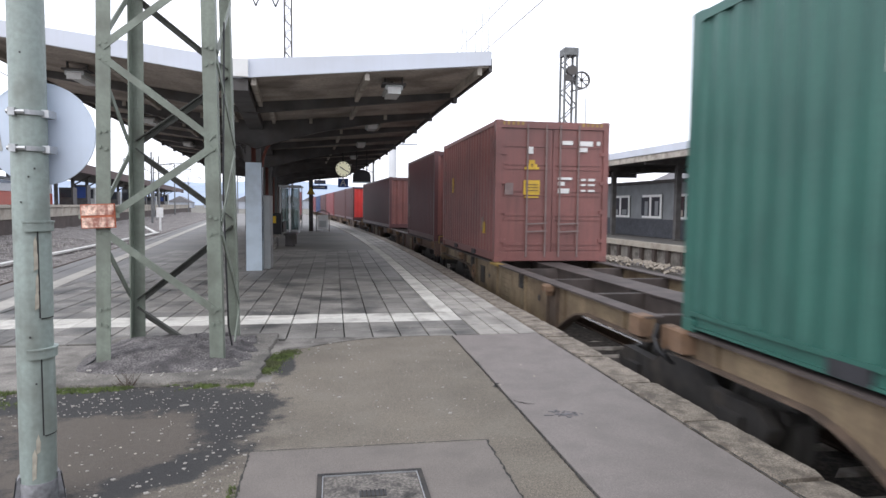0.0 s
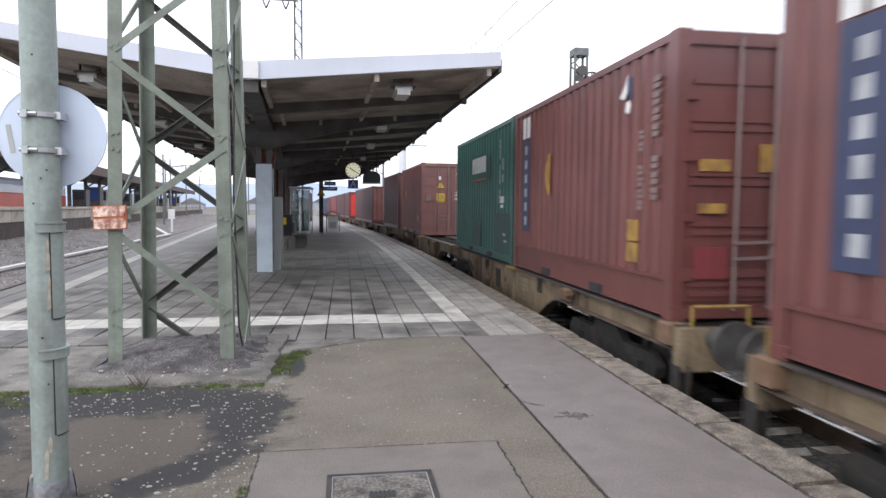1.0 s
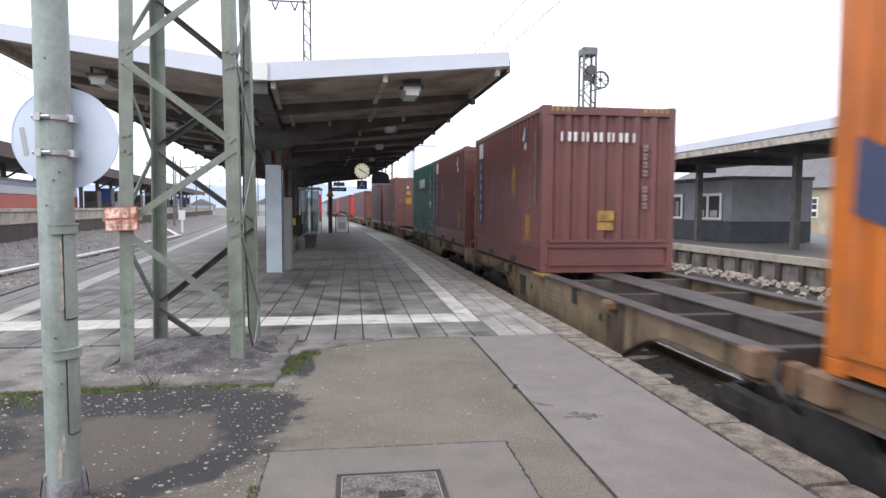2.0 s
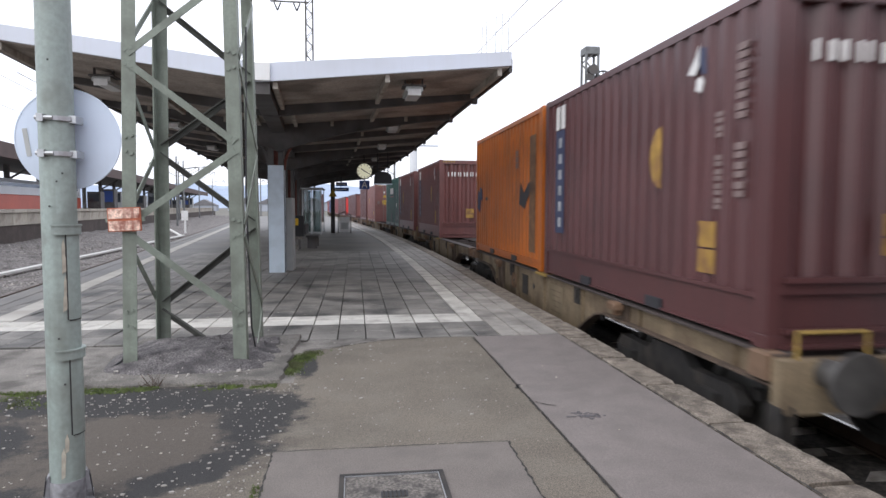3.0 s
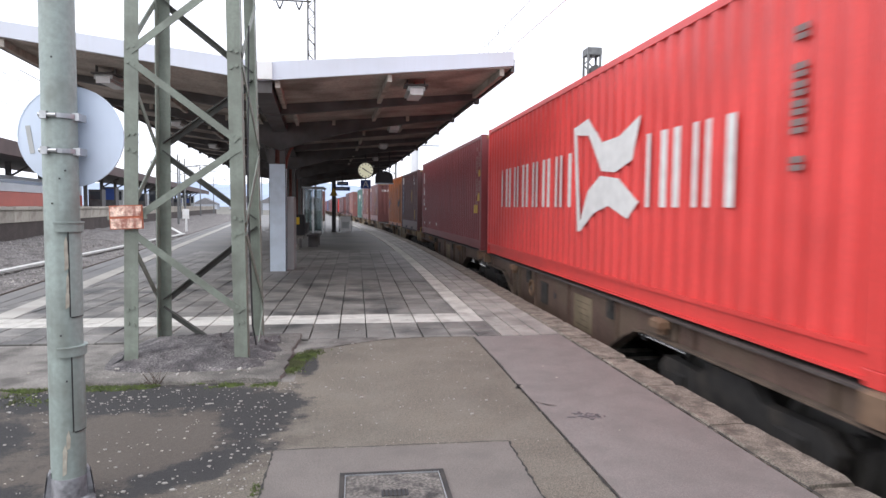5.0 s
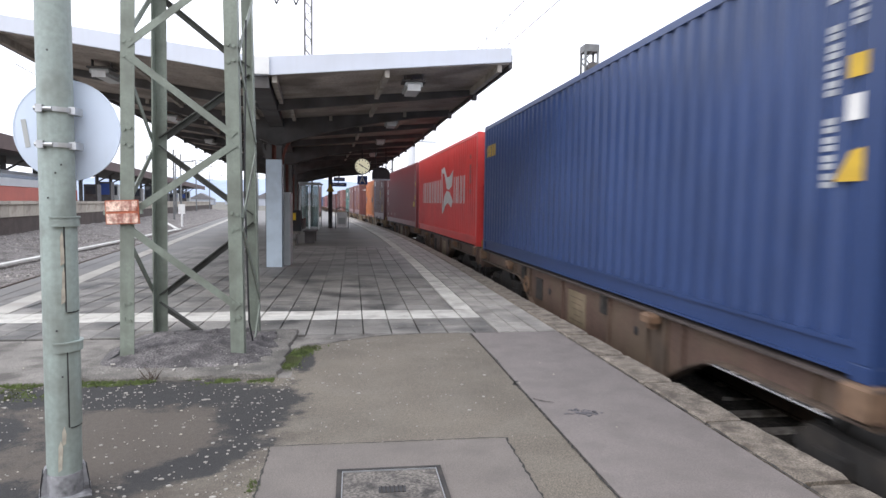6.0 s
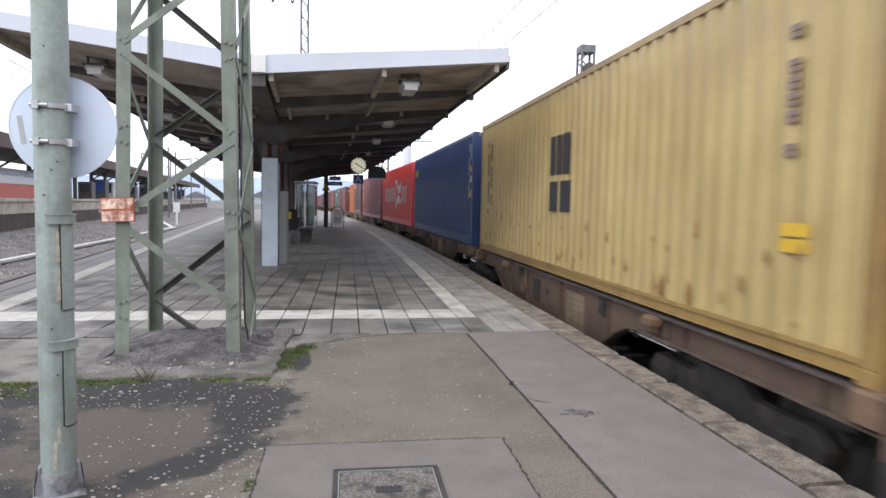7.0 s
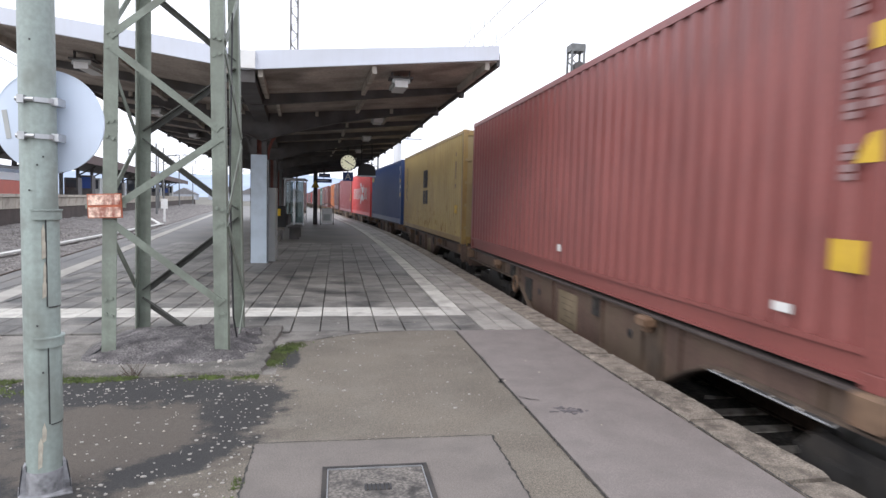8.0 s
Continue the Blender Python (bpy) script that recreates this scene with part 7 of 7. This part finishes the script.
    for y in (-2.6, 0.75, 3.2):
        part("drain_hole", hole, BLACK, t, "black disc painted for the shade in a hole", m=pose(0, y, -0.34))
    hw = part("hand_wheel", MB().ring((0, 0, 0), 0.13, 0.16, -1.24, -1.215, "x", 24).box(-1.235, -0.14, -0.012, -1.222, 0.14, 0.012).box(-1.235, -0.012, -0.14, -1.222, 0.012, 0.14), SPIGOT, t, "rusty brake hand wheel", m=pose(0, 1.95, -0.36))
    part("spindle", MB().tube((-1.24, 0, 0), (-1.15, 0, 0), 0.025, n=10), BOGIE, hw)
    pn = part("lettered_panel", MB().box(-1.1575, -0.95, -0.66, -1.1515, -0.2, -0.16), PATCH, t, "pale tan panel with unreadable lines")
    for i in range(5):
        part("text_bar", MB().box(-1.1605, -0.85 + 0.09 * (i % 2), -0.6 + 0.085 * i, -1.1577, -0.3 - 0.12 * ((i * 3) % 4) / 2, -0.591 + 0.085 * i), FLANGE, pn)
    if steel is WAGON:
        part("corner_plate", MB().box(-1.26, -0.3, -0.05, -1.1, 0.3, -0.0105), HANDRAIL, t, "dull yellow container seat")
    for y in (-h + 0.12, h - 0.12):
        for x in (-1.2, 1.2):
            part("corner_support", MB().chamfer(x - 0.09, y - 0.12, -0.22, x + 0.09, y + 0.12, -0.004, 0.02), SPIGOT, t, "rusty tan corner support")
    for y, kind, s in ((-h, rear_end, -1), (h, front_end, 1)):
        if kind == "B":
            ya, yb = sorted((y, y + s * 0.12))
            hs = part("headstock", MB().box(-1.25, ya, -0.46, 1.25, yb, -0.04), steel, t)
            for sx in (-1, 1):
                part("buffer", MB().tube((sx * 0.875, y + s * 0.1, -0.14), (sx * 0.875, y + s * 0.42, -0.14), 0.11, n=16).tube((sx * 0.875, y + s * 0.42, -0.14), (sx * 0.875, y + s * 0.46, -0.14), 0.23, n=20), BUFFER, hs, "greasy grey buffer", smooth=True)
                part("step", MB().box(sx * 1.2 - 0.06, ya - 0.02, -0.95, sx * 1.2 - 0.04, yb + 0.02, -0.4).box(sx * 1.2 + 0.04, ya - 0.02, -0.95, sx * 1.2 + 0.06, yb + 0.02, -0.4).box(sx * 1.2 - 0.1, ya - 0.06, -0.96, sx * 1.2 + 0.1, yb + 0.06, -0.93), BOGIE, hs)
            hd = MB()
            for a, b in (((-1.1, 0.0), (-1.1, 0.22)), ((-1.1, 0.22), (-0.5, 0.22)), ((-0.5, 0.22), (-0.5, 0.0))):
                hd.tube((a[0], y + s * 0.08, a[1] - 0.05), (b[0], y + s * 0.08, b[1] - 0.05), 0.016, n=8)
            part("shunter_handrail", hd, HANDRAIL, hs, "dull yellow bent handrail")
            for sx in (-0.35, 0.35):
                hose = MB()
                pts = [(sx, y + s * (0.14 + 0.3 * math.sin(k * 0.45)), -0.3 - 0.3 * math.sin(k * 0.4)) for k in range(7)]
                for p, q in zip(pts[:-1], pts[1:]):
                    hose.tube(p, q, 0.022, n=8)
                part("brake_hose", hose, BLACK, hs, "black brake hose")
            bogie(t, y - s * 2.0, spin)
        else:
            part("joint_plate", MB().box(-0.5, min(y, y + s * 0.3), -0.35, 0.5, max(y, y + s * 0.3), -0.1), steel, t)
            for x in (-1.05, 0.95):
                part("joint_bracket", MB().chamfer(x, min(y, y + s * 0.16), -0.34, x + 0.14, max(y, y + s * 0.16), -0.09, 0.02).tube((x + 0.07, y, -0.25), (x + 0.07, y + s * 0.26, -0.3), 0.035, n=8), SPIGOT, t, "rusty joint bracket")
            lev = MB()
            pts = [(-1.12, y + s * 0.05, -0.08), (-1.2, y + s * 0.12, -0.2), (-1.2, y + s * 0.22, -0.32), (-1.1, y + s * 0.28, -0.42), (-0.9, y + s * 0.25, -0.46)]
            for p, q in zip(pts[:-1], pts[1:]):
                lev.tube(p, q, 0.018, n=7)
            part("air_hose", lev, BLACK, t, "bent black air hose")
            if s < 0:
                bogie(t, y - 0.42, spin)
    part("brake_gear", MB().box(-0.9, -0.6, -0.75, -0.3, 0.3, -0.45).tube((-0.6, 0.6, -0.6), (-0.6, 1.7, -0.6), 0.2, n=14).tube((0, -h + 3, -0.5), (0, h - 3, -0.5), 0.03, n=6), BOGIE, t, "sooty brake cylinder and rods")
    # dark framed plate puts in the shade of a square opening
    part("data_panel", MB().box(-1.175, 1.15, -0.55, -1.152, 1.5, -0.2).box(-1.185, 1.13, -0.2, -1.152, 1.52, -0.18), BOGIE, t, "dark plate standing for a shaded square opening")
    TRAIN.append((t, rear, front, 0.0))
    return t


for u in [(-100.3, -87.95, "J", "B", WAGON_BROWN, True, 0.6), (-86.85, -74.45, "B", "J", WAGON_BROWN), (-73.5, -61.15, "J", "B", WAGON_BROWN), (-60.4, -48.0, "B", "J", WAGON_BROWN), (-47.3, -34.9, "J", "B", WAGON_BROWN),
          (-33.45, -20.9, "B", "J", WAGON), (-20.35, -8.05, "J", "B", WAGON), (-6.75, 5.7, "B", "J", WAGON), (6.3, 18.98, "J", "B", WAGON)]:
    flat_wagon(*u)
for u in [(20.36, 32.4, "B", "J", WAGON_BROWN), (32.9, 45.1, "J", "B", WAGON_BROWN), (46.4, 57.6, "B", "J", WAGON_BROWN), (58.1, 70.5, "J", "B", WAGON_BROWN), (71.4, 83.8, "B", "J", WAGON_BROWN),
          (84.7, 97.1, "J", "B", WAGON_BROWN), (98.0, 110.4, "B", "J", WAGON_BROWN), (111.3, 123.7, "J", "B", WAGON_BROWN)]:
    flat_wagon(*u, spin=False)


# ---- movement ----
# time and metres by which the train is shifted to fit the camera's view
VIEW_OFFSETS = ((0.0, -0.08), (0.5, -0.06), (1.0, 0.08), (1.5, -0.04), (1.75, -0.18), (3.0, 0.1), (3.5, 0.0), (4.0, 0.24), (4.5, 0.0), (6.0, 0.2), (6.5, -0.08), (7.0, 0.22), (7.5, -0.12), (8.0, 0.22))


def travelled(t):
    """Metres run since the start: a steady pace plus offsets fitted to the camera's view."""
    view_offset = VIEW_OFFSETS[-1][1]
    for (ta, a), (tb, b) in zip(VIEW_OFFSETS[:-1], VIEW_OFFSETS[1:]):
        if ta <= t < tb:
            q = (t - ta) / (tb - ta)
            view_offset = a + (b - a) * q * q * (3 - 2 * q)
    return 12.45 * t + 0.0585 * t * t - 0.18 * math.exp(-((t - 0.5) / 0.22) ** 2) + view_offset


def motions():
    times = [i * 0.25 for i in range(33)]
    for ob, rear, front, dz in TRAIN:
        rows = []
        inset = 1.4 if front - rear > 8 else 0.8
        for t in times:
            s = travelled(t)
            ax, ay, _ = along(rear + inset + s)
            bx, by, _ = along(front - inset + s)
            rows.append((t, pose((ax + bx) / 2, (ay + by) / 2, DECK_Z + dz, 0, 0, math.degrees(math.atan2(ax - bx, by - ay)))))
        walk(ob, rows)
    turns = [i / FPS for i in range(241)]
    for w, y in WHEELS:
        walk(w, [(t, pose(0, y, -0.72, -math.degrees(travelled(t) / WHEEL_R) % 360)) for t in turns])


motions()
